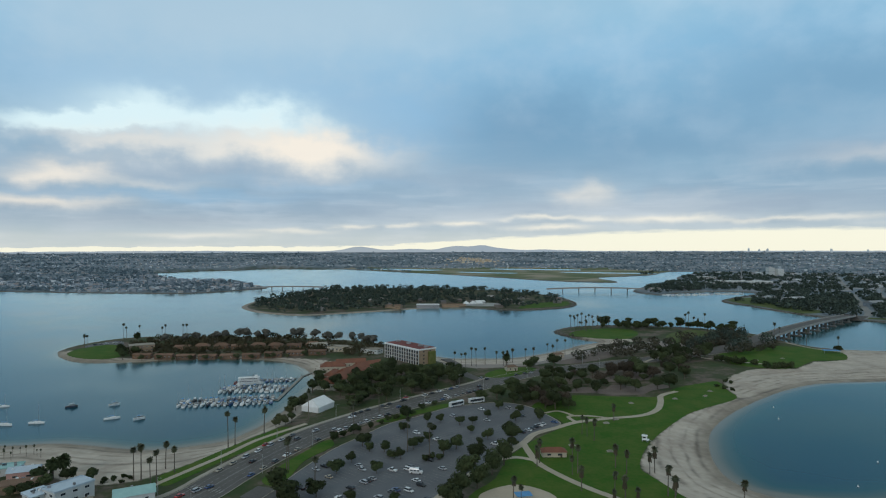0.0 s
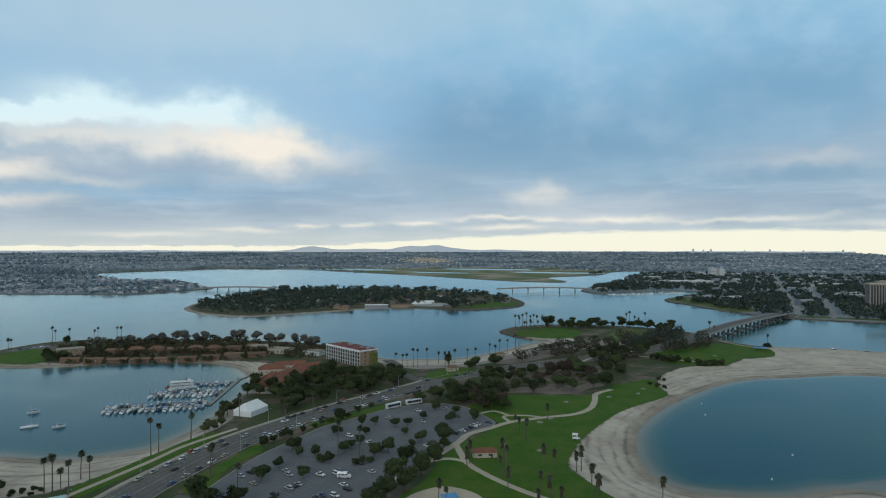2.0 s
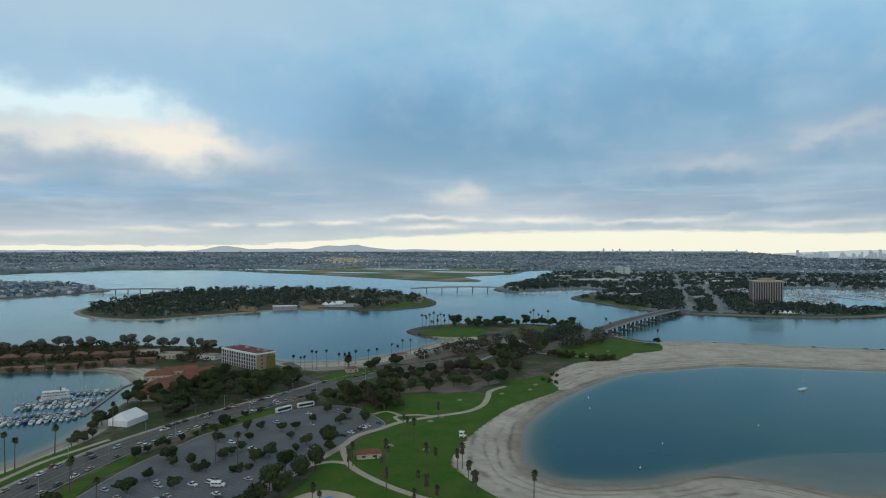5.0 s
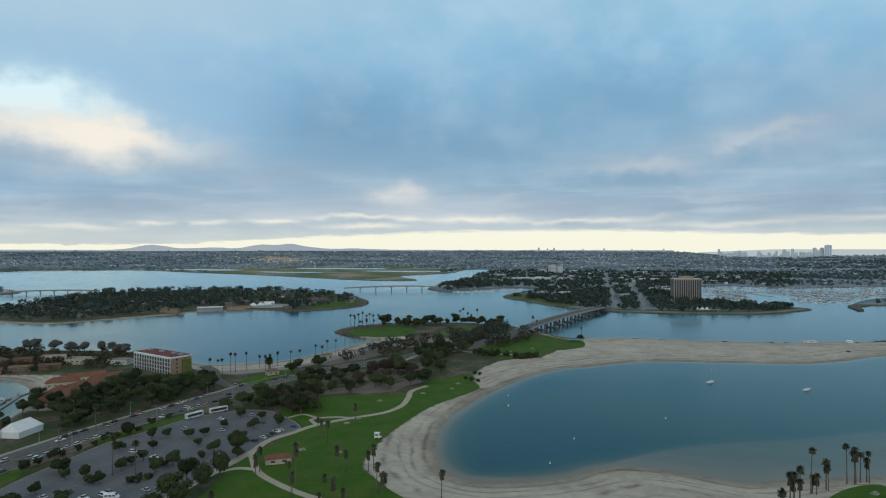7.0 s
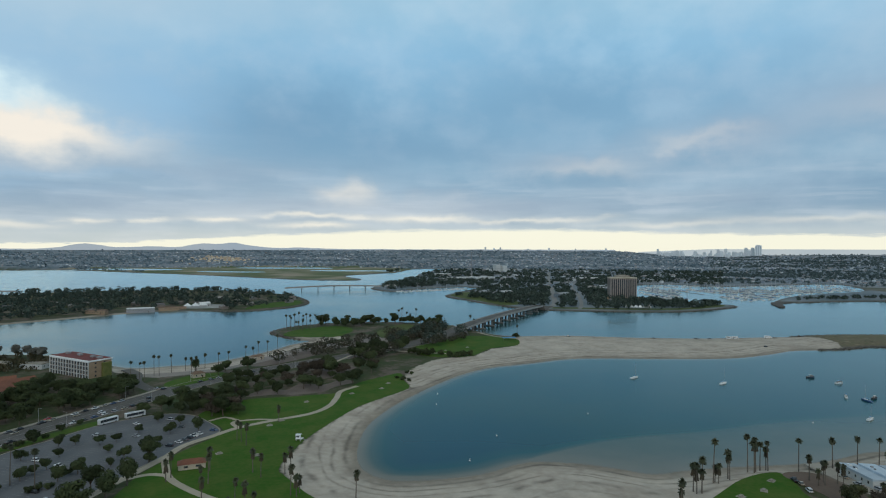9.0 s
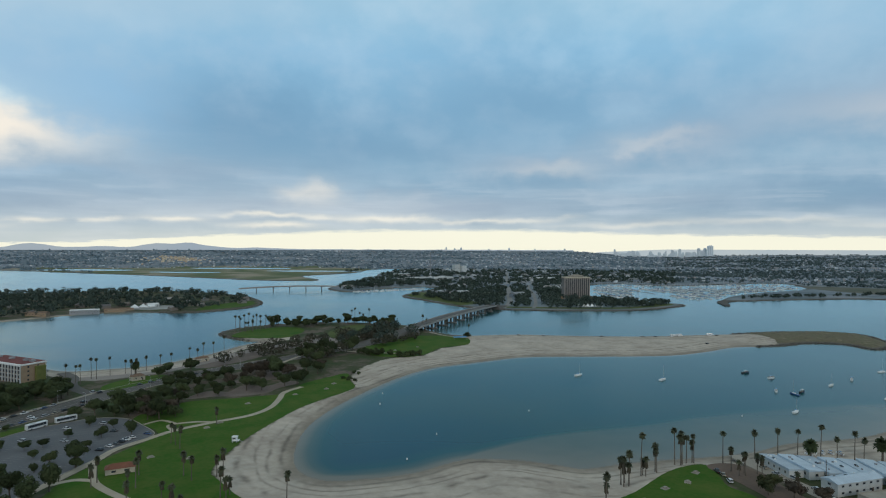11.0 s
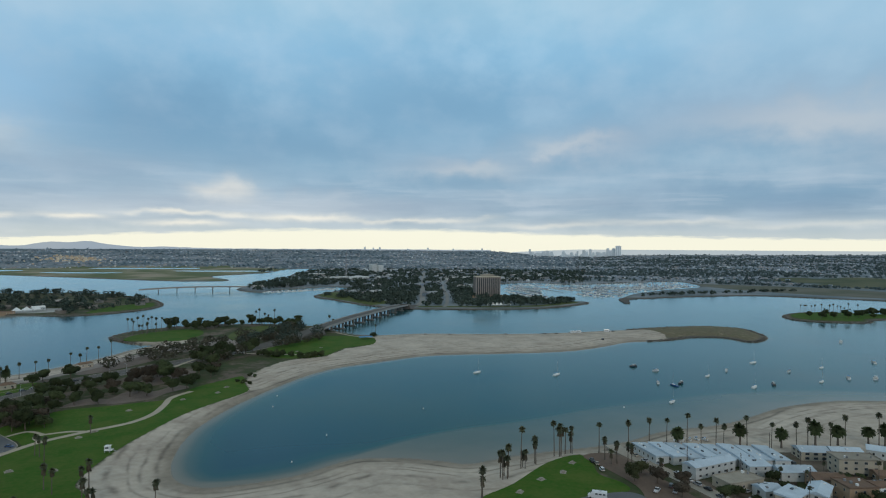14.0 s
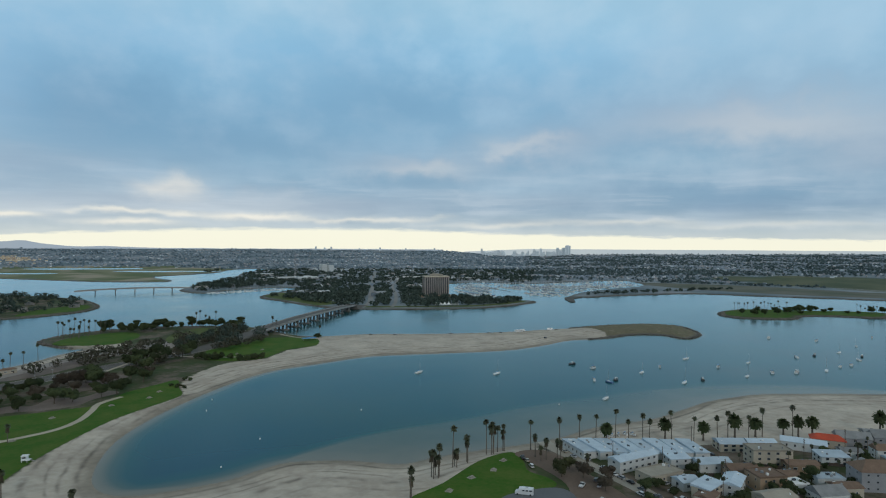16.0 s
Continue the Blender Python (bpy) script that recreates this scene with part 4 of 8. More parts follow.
# ---------------------------------------------------------------- trees
def leaf_cloud(rng, lobes, count, size, flat_=0.45):
    """Many small bent leaf sprays over several rounded lobes: points and quads."""
    verts, faces = [], []
    weights = [a * b for (_, _, _, a, b) in lobes]
    for _ in range(count):
        cx, cy, cz, r, rz = rng.choices(lobes, weights)[0]
        v = Vector((rng.gauss(0, 1), rng.gauss(0, 1), rng.gauss(0.25, 0.9)))
        v.normalize()
        d = rng.uniform(0.72, 1.08)
        c = Vector((cx + v.x * r * d, cy + v.y * r * d, cz + v.z * rz * d))
        nrm = (v + Vector((rng.uniform(-1, 1), rng.uniform(-1, 1), rng.uniform(-0.4, 1))) * flat_).normalized()
        t = nrm.orthogonal().normalized()
        t = Matrix.Rotation(rng.uniform(0, 6.28), 3, nrm) @ t
        u = nrm.cross(t)
        s = size * rng.uniform(0.6, 1.3)
        k = len(verts)
        verts += [c - t * s, c - u * s * 0.6 + nrm * s * 0.15, c + t * s * 0.9 + nrm * s * 0.1, c + u * s * 0.7]
        faces.append((k, k + 1, k + 2, k + 3))
    return verts, faces


def make_tree(seed, height, spread, leaf, dense=230, bare=0.28, label="", size=0.82, name="broadleaf_tree"):
    rng = random.Random(seed)
    root = thing(name, label, "shrub" if name == "shrub" else "tree")
    bm = bmesh.new()
    fork = height * bare
    lean = Vector((rng.uniform(-0.3, 0.3), rng.uniform(-0.3, 0.3), 0))
    rod(bm, (0, 0, -0.3), (lean.x, lean.y, fork), height * 0.035, height * 0.024, 7)
    lobes = []
    for k in range(rng.randint(8, 12)):
        a = rng.uniform(0, 6.28)
        d = spread * rng.uniform(0.12, 0.62)
        z = height * rng.uniform(bare + 0.14, 0.84)
        r = spread * rng.uniform(0.27, 0.46)
        lobes.append((lean.x + math.cos(a) * d, lean.y + math.sin(a) * d, z, r, r * rng.uniform(0.55, 0.8)))
        rod(bm, (lean.x, lean.y, fork), (lean.x + math.cos(a) * d * 0.9, lean.y + math.sin(a) * d * 0.9, z), height * 0.018, height * 0.006, 5)
    lobes.append((lean.x, lean.y, height * (0.5 + bare * 0.45), spread * 0.60, height * 0.27))
    part("trunk", bm, BARK, root)
    v, f = leaf_cloud(rng, lobes, dense, size)
    inner = len(v)
    for cx, cy, cz, r, rz in lobes:  # shaded inner twigs that close the heart of the crown
        for _ in range(9):
            c = Vector((cx + rng.uniform(-0.5, 0.5) * r, cy + rng.uniform(-0.5, 0.5) * r, cz + rng.uniform(-0.5, 0.4) * rz))
            t = Vector((rng.uniform(-1, 1), rng.uniform(-1, 1), rng.uniform(-0.5, 0.5))).normalized()
            u = t.orthogonal().normalized()
            k = len(v)
            v += [c - t * r * 0.5, c - u * r * 0.4, c + t * r * 0.5, c + u * r * 0.4]
            f.append((k, k + 1, k + 2, k + 3))
    mesh_object("crown", v, f, leaf, root)
    return root


def make_palm(seed, height, label, date=False, shaggy=False):
    rng = random.Random(seed)
    root = thing("date_palm" if date else "fan_palm", label, "palm tree")
    bm = bmesh.new()
    r0 = 0.40 if date else 0.22
    bend = Vector((rng.uniform(-0.5, 0.5), rng.uniform(-0.5, 0.5), 0)) * (0.5 if date else 1.0)
    prev = Vector((0, 0, -0.3))
    for k in range(1, 6):
        t = k / 5
        p = bend * t * t + Vector((0, 0, height * t))
        rod(bm, prev, p, r0 * (1.25 - 0.45 * (k - 1) / 5 + (0.25 if k == 1 else 0)), r0 * (1.25 - 0.45 * k / 5), 7)
        prev = p
    part("trunk", bm, PALM_BARK, root)
    top = prev
    verts, faces = [], []

    def frond(length, az, rise, droop, width, seg=4):
        d = Vector((math.cos(az), math.sin(az), 0))
        side = Vector((-d.y, d.x, 0))
        k0 = len(verts)
        for s in range(seg + 1):
            t = s / seg
            c = top + d * length * t * math.cos(rise) + Vector((0, 0, length * (math.sin(rise) * t - droop * t * t)))
            w = width * (0.35 + 1.6 * t * (1.15 - t))
            verts.extend([c - side * w - Vector((0, 0, w * 0.45)), c, c + side * w - Vector((0, 0, w * 0.45))])
        for s in range(seg):
            a = k0 + 3 * s
            faces.extend([(a, a + 3, a + 4, a + 1), (a + 1, a + 4, a + 5, a + 2)])

    n = 150 if date else 74
    for i in range(n):
        if date:
            frond(rng.uniform(2.8, 3.7), i * 2.4 + rng.uniform(-0.2, 0.2), math.asin(rng.uniform(-0.88, 1.0)), rng.uniform(0.15, 0.5), 0.62)
        else:
            frond(rng.uniform(1.3, 2.0), i * 2.4 + rng.uniform(-0.3, 0.3), math.asin(rng.uniform(-0.8, 1.0)), rng.uniform(0.1, 0.5), 0.42, 3)
    mesh_object("crown", verts, faces, LEAF if date else PALM_LEAF, root)
    bm = bmesh.new()
    sl = 1.2 if date else rng.uniform(3.2, 5.0) if shaggy else rng.uniform(1.2, 2.2)
    for k in range(26 if shaggy else 14):
        a = k * 0.449 + rng.uniform(-0.1, 0.1)
        r = rng.uniform(0.65, 1.0) * (1.3 if date else 0.95)
        rod(bm, top + Vector((math.cos(a) * 0.15, math.sin(a) * 0.15, 0.1)), top + Vector((math.cos(a) * r, math.sin(a) * r, -sl * rng.uniform(0.7, 1.1))), 0.12, 0.26, 4)
    part("dry_skirt", bm, PALM_DRY, root, "hanging dry brown fronds")
    return root


def plant(protos, spots, hmin=0.85, hmax=1.15, seed=1, group="", label=""):
    rng = random.Random(seed)
    xy = np.array(spots, float).reshape(-1, 2)
    for (x, y), z in zip(xy.tolist(), land(xy[:, 0], xy[:, 1]).tolist()):
        src = rng.choice(protos)
        s = rng.uniform(hmin, hmax)
        ob = copy_thing(src, pose(x, y, z - 0.02, 0, 0, rng.uniform(0, 360)) @ Matrix.Diagonal((s, s, s * rng.uniform(0.92, 1.08), 1)))
        tagged(ob, label, group=group)


def plant_far(protos, spots, hmin, hmax, seed, label):
    """Trees too far off to pick apart, joined into one mesh of crowns and one of trunks."""
    rng = random.Random(seed)
    xy = np.array(spots, float).reshape(-1, 2)
    root = thing("tree_group", label, "trees", kind="stuff")
    for nm in ("trunk", "crown"):
        rng.seed(seed)
        verts, faces, base, material = [], [], 0, None
        for (x, y), z in zip(xy.tolist(), land(xy[:, 0], xy[:, 1]).tolist()):
            src = rng.choice(protos)
            me = next(c for c in src.children if c.name.startswith(nm)).data
            s, a = rng.uniform(hmin, hmax), rng.uniform(0, 6.28)
            co = np.empty(len(me.vertices) * 3)
            me.vertices.foreach_get("co", co)
            co = co.reshape(-1, 3) * s
            verts.append(np.stack([x + co[:, 0] * math.cos(a) - co[:, 1] * math.sin(a), y + co[:, 0] * math.sin(a) + co[:, 1] * math.cos(a), z + co[:, 2]], 1))
            faces += [tuple(i + base for i in p.vertices) for p in me.polygons]
            base += len(co)
            material = me.materials[0]
        tagged(mesh_object(nm, np.concatenate(verts).tolist(), faces, material, root), kind="stuff")


def scatter(poly, count, gap, seed, avoid=()):
    """Random spots inside an outline, no closer than gap and off the paved places."""
    rng = random.Random(seed)
    xs, ys = [p[0] for p in poly], [p[1] for p in poly]
    cand = np.array([(rng.uniform(min(xs), max(xs)), rng.uniform(min(ys), max(ys))) for _ in range(count * 14)])
    ok = signed(poly, cand[:, 0], cand[:, 1]) > 0
    for a, margin in avoid:
        ok &= signed(a, cand[:, 0], cand[:, 1]) < -margin
    out = []
    for x, y in cand[ok]:
        if all((x - a) ** 2 + (y - b) ** 2 > gap * gap for a, b in out):
            out.append((x, y))
            if len(out) == count:
                break
    return out


def off_line(spots, line, gap):
    pts = np.array([tuple(p) for p in line])
    return [s for s in spots if np.hypot(pts[:, 0] - s[0], pts[:, 1] - s[1]).min() > gap]


STOCK = {}
LEAF_GREYED = mat("leaf_greyed", (0.066, 0.066, 0.054), (0.108, 0.104, 0.088), 0.08, 0.9, 0.8, rand=0.25, bump=0)
for key, (leaf, n, h, sp, dense, lab) in {
        "round": (LEAF, 5, 7.6, 5.0, 1150, "dark green round-crowned broadleaf tree"), "tall": (LEAF, 3, 12.0, 6.2, 1300, "tall dark green broadleaf tree with uneven crown"),
        "olive": (LEAF_OLIVE, 3, 9.5, 5.6, 1000, "olive green spreading broadleaf tree"), "brown": (LEAF_BROWN, 3, 9.0, 6.0, 1000, "thin brownish half-bare spreading tree"),
        "shrub": (LEAF, 3, 3.6, 3.6, 260, "low dark green rounded shrub")}.items():
    STOCK[key] = []
    for i in range(n):
        t = make_tree(len(key) * 31 + i * 11, h, sp, leaf, dense, 0.12 if key == "shrub" else 0.26, lab, 0.52, "shrub" if key == "shrub" else "broadleaf_tree")
        STOCK[key].append(t)
STOCK["umbrella"] = [make_tree(900 + i, 11.5, 5.2, LEAF_GREYED, 620, 0.40, "tall flat-topped tree with a bare trunk") for i in range(3)]
STOCK["fan"] = [make_palm(40 + i, 13 + 2.2 * i, "tall slim fan palm with a shaggy crown") for i in range(4)]
STOCK["shaggy"] = [make_palm(80 + i, 9.5 + 1.6 * i, "fan palm with a long shaggy skirt of dry fronds", False, True) for i in range(3)]
STOCK["date"] = [make_palm(60 + i, 7.5 + i, "stout date palm with a dense round crown", True) for i in range(2)]

CAR_PARK_TREES = [(-61, 337), (-39, 320), (-51, 289), (-68, 256), (-16, 324), (-13, 331), (-10, 374), (-2, 374), (10, 369), (18, 371), (-6, 354), (-22, 309), (20, 330),
                  (25, 340), (37, 328), (7, 324), (0, 317), (-32, 289), (-46, 304), (-39, 256), (-21, 254), (16, 354), (45, 377),
                  (-23, 384), (-23, 356), (-44, 329), (37, 405), (-31, 320), (39, 360), (-8, 336), (60, 377), (28, 385), (50, 395), (-55, 262)]
plant(STOCK["round"], CAR_PARK_TREES, 0.62, 1.05, 5, "car park trees", "dark round-crowned tree standing in the asphalt car park")
plant(STOCK["tall"], [(10, 280), (16, 299), (23, 287), (7, 258), (15, 270), (30, 300), (-72, 262), (-64, 250), (4, 246), (37, 330)], 0.95, 1.2, 6, "car park trees",
      "tall dark green tree at the edge of the car park")
plant(STOCK["round"], [(-52, 352), (-43, 361), (-34, 377), (-25, 388), (-14, 404), (-57, 345), (-6, 413)], 0.5, 0.75, 7, "verge trees", "small dark tree on the avenue's verge")
plant(STOCK["shrub"], [(-50, 358), (-38, 372), (-20, 394), (-6, 309), (-9, 307), (-2, 310), (-30, 383), (-17, 332), (3, 326), (-26, 312)], 0.6, 1.0, 8, "verge shrubs", "low dark shrub in a paved bed")

GROVE_HOTEL = [(-76, 382), (-55, 412), (-26, 440), (4, 466), (22, 497), (8, 530), (-25, 520), (-62, 545), (-70, 502), (-76, 444)]
GROVE_TENT = [(-104, 358), (-103, 388), (-99, 424), (-86, 432), (-80, 400), (-80, 384), (-92, 378)]
GROVE_LOT = [(24, 428), (48, 443), (75, 457), (93, 443), (84, 405), (72, 396), (62, 414), (42, 427)]
GROVE_PARK = [(75, 500), (108, 536), (155, 528), (210, 543), (215, 510), (190, 478), (172, 460), (159, 462), (133, 452), (98, 448), (75, 457)]
GROVE_NORTH = [(113, 562), (150, 600), (208, 680), (274, 700), (350, 742), (372, 760), (351, 702), (270, 625), (244, 580), (190, 548), (135, 544)]
SHORE_POINT = [(205, 830), (250, 848), (320, 830), (365, 795), (380, 765), (330, 770), (345, 800), (300, 815), (250, 800)]
HOTEL_O = [(-57.6, 602.7), (-22.5, 559), (-7.7, 571), (-42.8, 614.6)]
TENT_O = [(-104, 386), (-80, 366), (-66, 424), (-88, 442)]
LODGES_O = [(-340, 585), (-110, 598), (-100, 622), (-230, 630), (-340, 612)]
LODGES_BACK = [(-290, 640), (-130, 652), (-132, 672), (-290, 662)]
RESORT_O = [(-100, 455), (-70, 470), (-55, 545), (-100, 545)]
BAHIA_WOOD = [(-325, 604), (-253, 612), (-194, 618), (-126, 622), (-75, 600), (-62, 668), (-92, 700), (-148, 728), (-244, 738), (-330, 738), (-352, 693)]
plant(STOCK["tall"] + STOCK["round"], off_line(scatter(GROVE_HOTEL, 80, 5.0, 11, ((HOTEL_O, 2), (RESORT_O, 0), (TENT_O, 0))), ROAD_LINE, 15), 0.85, 1.2, 11, "hotel grove", "dark green tree in the dense grove by the hotel")
plant(STOCK["tall"] + STOCK["olive"], off_line(scatter(GROVE_TENT, 26, 4.5, 12, ((TENT_O, 1),)), ROAD_LINE, 15), 0.55, 0.85, 12, "marina grove", "dark green tree between beach and avenue")
plant(STOCK["round"] + STOCK["brown"] + STOCK["tall"], off_line(scatter(GROVE_LOT, 24, 6, 13, ((CARPARK, 1),)), ROAD_LINE, 14), 0.9, 1.25, 13, "park trees", "dark tree between car park and avenue")
plant(STOCK["round"] + STOCK["brown"] + STOCK["tall"][:1], off_line(scatter(GROVE_PARK, 44, 9, 14), ROAD_LINE, 13), 0.75, 1.5, 14, "park trees", "spreading tree over bare park earth")
plant_far(STOCK["round"] + STOCK["tall"], scatter(SHORE_POINT, 34, 6.5, 16), 1.0, 1.5, 16, "dark round trees on the grassy point")
plant_far(STOCK["umbrella"], [(-316, 690), (-293, 690), (-285, 700), (-264, 706), (-256, 713), (-231, 712), (-218, 712), (-208, 712), (-169, 716), (-133, 703), (-119, 694), (-92, 686), (-77, 666),
                       (-240, 716), (-150, 712), (-178, 722), (-105, 700), (-84, 676)], 1.0, 1.45, 18, "tall flat-topped trees along the far shore of the resort")
plant(STOCK["tall"], [(-322, 606), (-316, 598), (-310, 612), (-328, 616)], 0.8, 1.0, 19, "resort trees", "dense dark tree at the end of the lodges")
plant(STOCK["shrub"], [(268, 569), (272, 561), (280, 566), (286, 558), (276, 572), (291, 544), (296, 540), (301, 546), (306, 543), (312, 545), (416, 642), (420, 646), (262, 578)], 1.3, 1.8, 20,
      "lawn shrubs", "dense dark rounded bush on the lawn's edge")
plant(STOCK["round"], [(202, 576), (212, 578), (221, 570), (231, 576), (251, 592), (191, 511), (163, 505), (161, 523), (101, 554), (82, 552), (240, 604), (228, 600), (262, 606), (205, 566), (76, 536)], 1.25, 1.9, 21,
      "park trees", "large dark round-crowned park tree")
plant(STOCK["shrub"], [(214, 462), (217, 466), (212, 470), (219, 458), (226, 486), (230, 484)], 0.6, 0.9, 22, "beach shrubs", "small shrub at the top of the beach")

PALMS_WEST = [(-136, 297), (-129, 291), (-131, 277), (-144, 282), (-140, 281), (-116, 327), (-114, 332), (-104, 352), (-130, 269), (-76, 294), (-57, 269)]
PALMS_RESORT = [(-389, 658), (-388, 661), (-376, 714), (-353, 706), (-320, 746), (-315, 746), (-346, 747), (-340, 742), (-374, 716)]
PALMS_PARK = [(98, 288), (101, 290), (97, 262), (101, 263), (99, 259), (122, 246), (46, 298), (65, 306), (84, 338), (87, 288), (106, 377), (81, 252), (71, 252), (61, 268), (29, 252), (32, 250),
              (61, 287), (64, 289), (84, 296), (78, 260), (74, 262), (80, 350), (82, 346), (48, 303)]
PALMS_NORTH = [(26, 555), (30, 552), (39, 563), (50, 571), (55, 555), (66, 577), (77, 568), (86, 577), (102, 595), (110, 607), (115, 614), (125, 622), (10, 537), (16, 544), (20, 537), (59, 555), (137, 640)]
PALMS_POINT = [(166, 790), (172, 796), (178, 802), (178, 790), (170, 786), (182, 796), (190, 810), (186, 788), (200, 812), (205, 806), (184, 806), (188, 800), (194, 806), (197, 796), (219, 826), (226, 828), (213, 820), (325, 813), (330, 816), (338, 818), (341, 812), (348, 807),
               (410, 684), (430, 660), (392, 718), (395, 712)]
PALMS_CARPARK = [(-75, 294), (-7, 308), (-55, 371), (-41, 388), (-84, 378), (-19, 320)]
PALMS_COVE = [(239, 182), (264, 199), (268, 200), (281, 206), (290, 205), (307, 210), (310, 208), (314, 209), (317, 207), (333, 203), (353, 200), (364, 195), (371, 189), (382, 184), (386, 178),
              (392, 173), (391, 168), (405, 163), (411, 153), (429, 149), (435, 146), (445, 139), (455, 136), (466, 124), (484, 81), (425, 78)]
PALMS_GARDEN = [(362, 122), (372, 116), (392, 118), (404, 100), (430, 100), (446, 88), (462, 82), (420, 84), (386, 108), (476, 90), (492, 78), (350, 104)]
PALMS_BUSHY = [(321, 184), (324, 183), (327, 186), (323, 190), (328, 160), (329, 178), (331, 182)]
PALMS_ISLE = [(1133, 496), (1140, 494), (1150, 496), (1140, 483), (1160, 487), (1164, 478), (1176, 479), (1175, 471), (1180, 467), (1175, 459), (1188, 460), (1195, 457), (1190, 449), (1203, 452), (1222, 448),
              (1285, 362), (1280, 355), (1287, 350), (1300, 349), (1298, 342), (1312, 341)]
for spots, lab, lo, hi, sd in ((PALMS_WEST, "tall slim fan palm on sand beside the avenue", 0.9, 1.15, 31), (PALMS_RESORT, "fan palm on the resort's shore", 0.8, 1.1, 32),
                               (PALMS_NORTH, "fan palm on the pale north beach", 0.75, 1.0, 34),
                               (PALMS_POINT, "tall fan palm on the grassy point", 0.9, 1.2, 35), (PALMS_CARPARK, "fan palm in the car park", 0.85, 1.05, 36),
                               (PALMS_COVE, "tall slim fan palm between the houses and the beach", 0.85, 1.08, 37), (PALMS_ISLE, "fan palm on the small island", 0.75, 1.05, 38)):
    plant(STOCK["fan"], spots, lo, hi, sd, "fan palms", lab)
plant(STOCK["shaggy"] + STOCK["fan"][:1], PALMS_PARK, 0.7, 1.0, 33, "fan palms", "fan palm with a shaggy crown on the park lawn")
plant(STOCK["shaggy"], [(241, 184), (266, 198), (265, 202), (283, 207), (282, 204), (291, 207), (308, 207), (313, 211), (318, 209), (268, 203)], 0.85, 1.15, 52, "fan palms", "fan palm with a long dry skirt beside the cove lawn")
plant(STOCK["fan"][:2], PALMS_GARDEN, 0.5, 0.8, 44, "fan palms", "fan palm in a garden between houses")
plant(STOCK["shrub"], [(x + 3.5, y - 4.5) for x, y in PALMS_GARDEN] + [(x - 5.0, y + 3.0) for x, y in PALMS_GARDEN], 0.35, 0.6, 45, "garden shrubs", "low dark shrub in a garden between houses")
plant(STOCK["fan"][:1], [(-232, 321), (-225, 317), (-224, 321), (-218, 317), (-216, 320), (-209, 315), (-226, 312), (-221, 310), (-213, 318), (-229, 316)], 0.26, 0.42, 46, "young palms", "young fan palm standing in beach sand")
plant(STOCK["round"], [(-163, 282), (-179, 271), (-182, 263), (-186, 278), (-174, 280)], 0.7, 1.0, 47, "garden trees", "dark green garden tree beside the beach houses")
plant(STOCK["shrub"], [(-153, 282), (-150, 286), (-146, 284), (-156, 279), (-148, 279)], 0.45, 0.8, 48, "garden shrubs", "low dark shrub at the edge of the sand")
plant(STOCK["tall"], [(-98, 454), (-88, 450), (-78, 456), (-70, 466), (-63, 478), (-60, 494), (-56, 508), (-82, 462), (-70, 490), (-52, 524), (-96, 470), (-100, 490)], 0.85, 1.15, 49, "hotel grove", "tall dark tree in front of the resort wings")
plant_far(STOCK["olive"], [(-296 + i * 14 + (i * 37 % 9), 595 + i * 0.9 + (i * 53 % 5)) for i in range(13)], 0.45, 0.75, 50, "small trees on the beach in front of the lodges")
plant(STOCK["shaggy"], PALMS_BUSHY, 0.7, 1.0, 39, "fan palms", "short fan palm in a tight clump beside the lot")
plant(STOCK["date"], [(405, 167), (421, 153), (439, 144), (451, 138), (468, 130), (471, 123), (480, 119), (374, 184), (515, 96), (-353, 700), (-180, 287), (-183, 284), (58, 556)], 1.05, 1.3, 40, "date palms",
      "stout date palm with a dense round crown beside the beach")
plant_far(STOCK["round"] + STOCK["shrub"], [(1146, 490), (1128, 458), (1126, 442), (1146, 430), (1214, 433), (1218, 424), (1250, 420), (1265, 418), (1260, 404), (1268, 396), (1288, 360), (1240, 428), (1110, 470), (1104, 450), (1160, 470), (1180, 450), (1200, 440), (1230, 415), (1272, 372), (1300, 345), (1330, 320), (1320, 335), (1170, 425), (1195, 415)], 1.2, 1.8, 41,
          "dark rounded trees on the small island")
plant(STOCK["tall"], [(327, 127), (402, 89), (372, 86)], 0.55, 0.75, 51, "garden trees", "large dark tree between the beach houses")
plant(STOCK["brown"] + STOCK["olive"], [(324, 168), (320, 156), (328, 148), (316, 140), (313, 163)], 0.7, 0.95, 42, "lot trees", "thin brownish tree on the earth lot")
plant(STOCK["round"], [(322, 122), (318, 116), (334, 118), (372, 92), (380, 84), (398, 92), (402, 90), (444, 76), (470, 80), (-160, 272), (-187, 262), (-195, 258), (490, 96), (452, 84), (338, 128), (358, 118), (366, 128), (392, 108), (388, 86), (402, 106), (424, 92), (428, 110), (446, 100), (462, 88), (470, 92), (410, 76), (394, 68), (430, 64), (448, 66), (476, 74), (498, 84), (352, 98), (344, 96), (372, 78)], 0.45, 0.8, 43, "garden trees",
      "dark green garden tree between houses")
for protos in STOCK.values():
    for src in protos:
        for o in (*src.children, src):
            bpy.data.objects.remove(o)


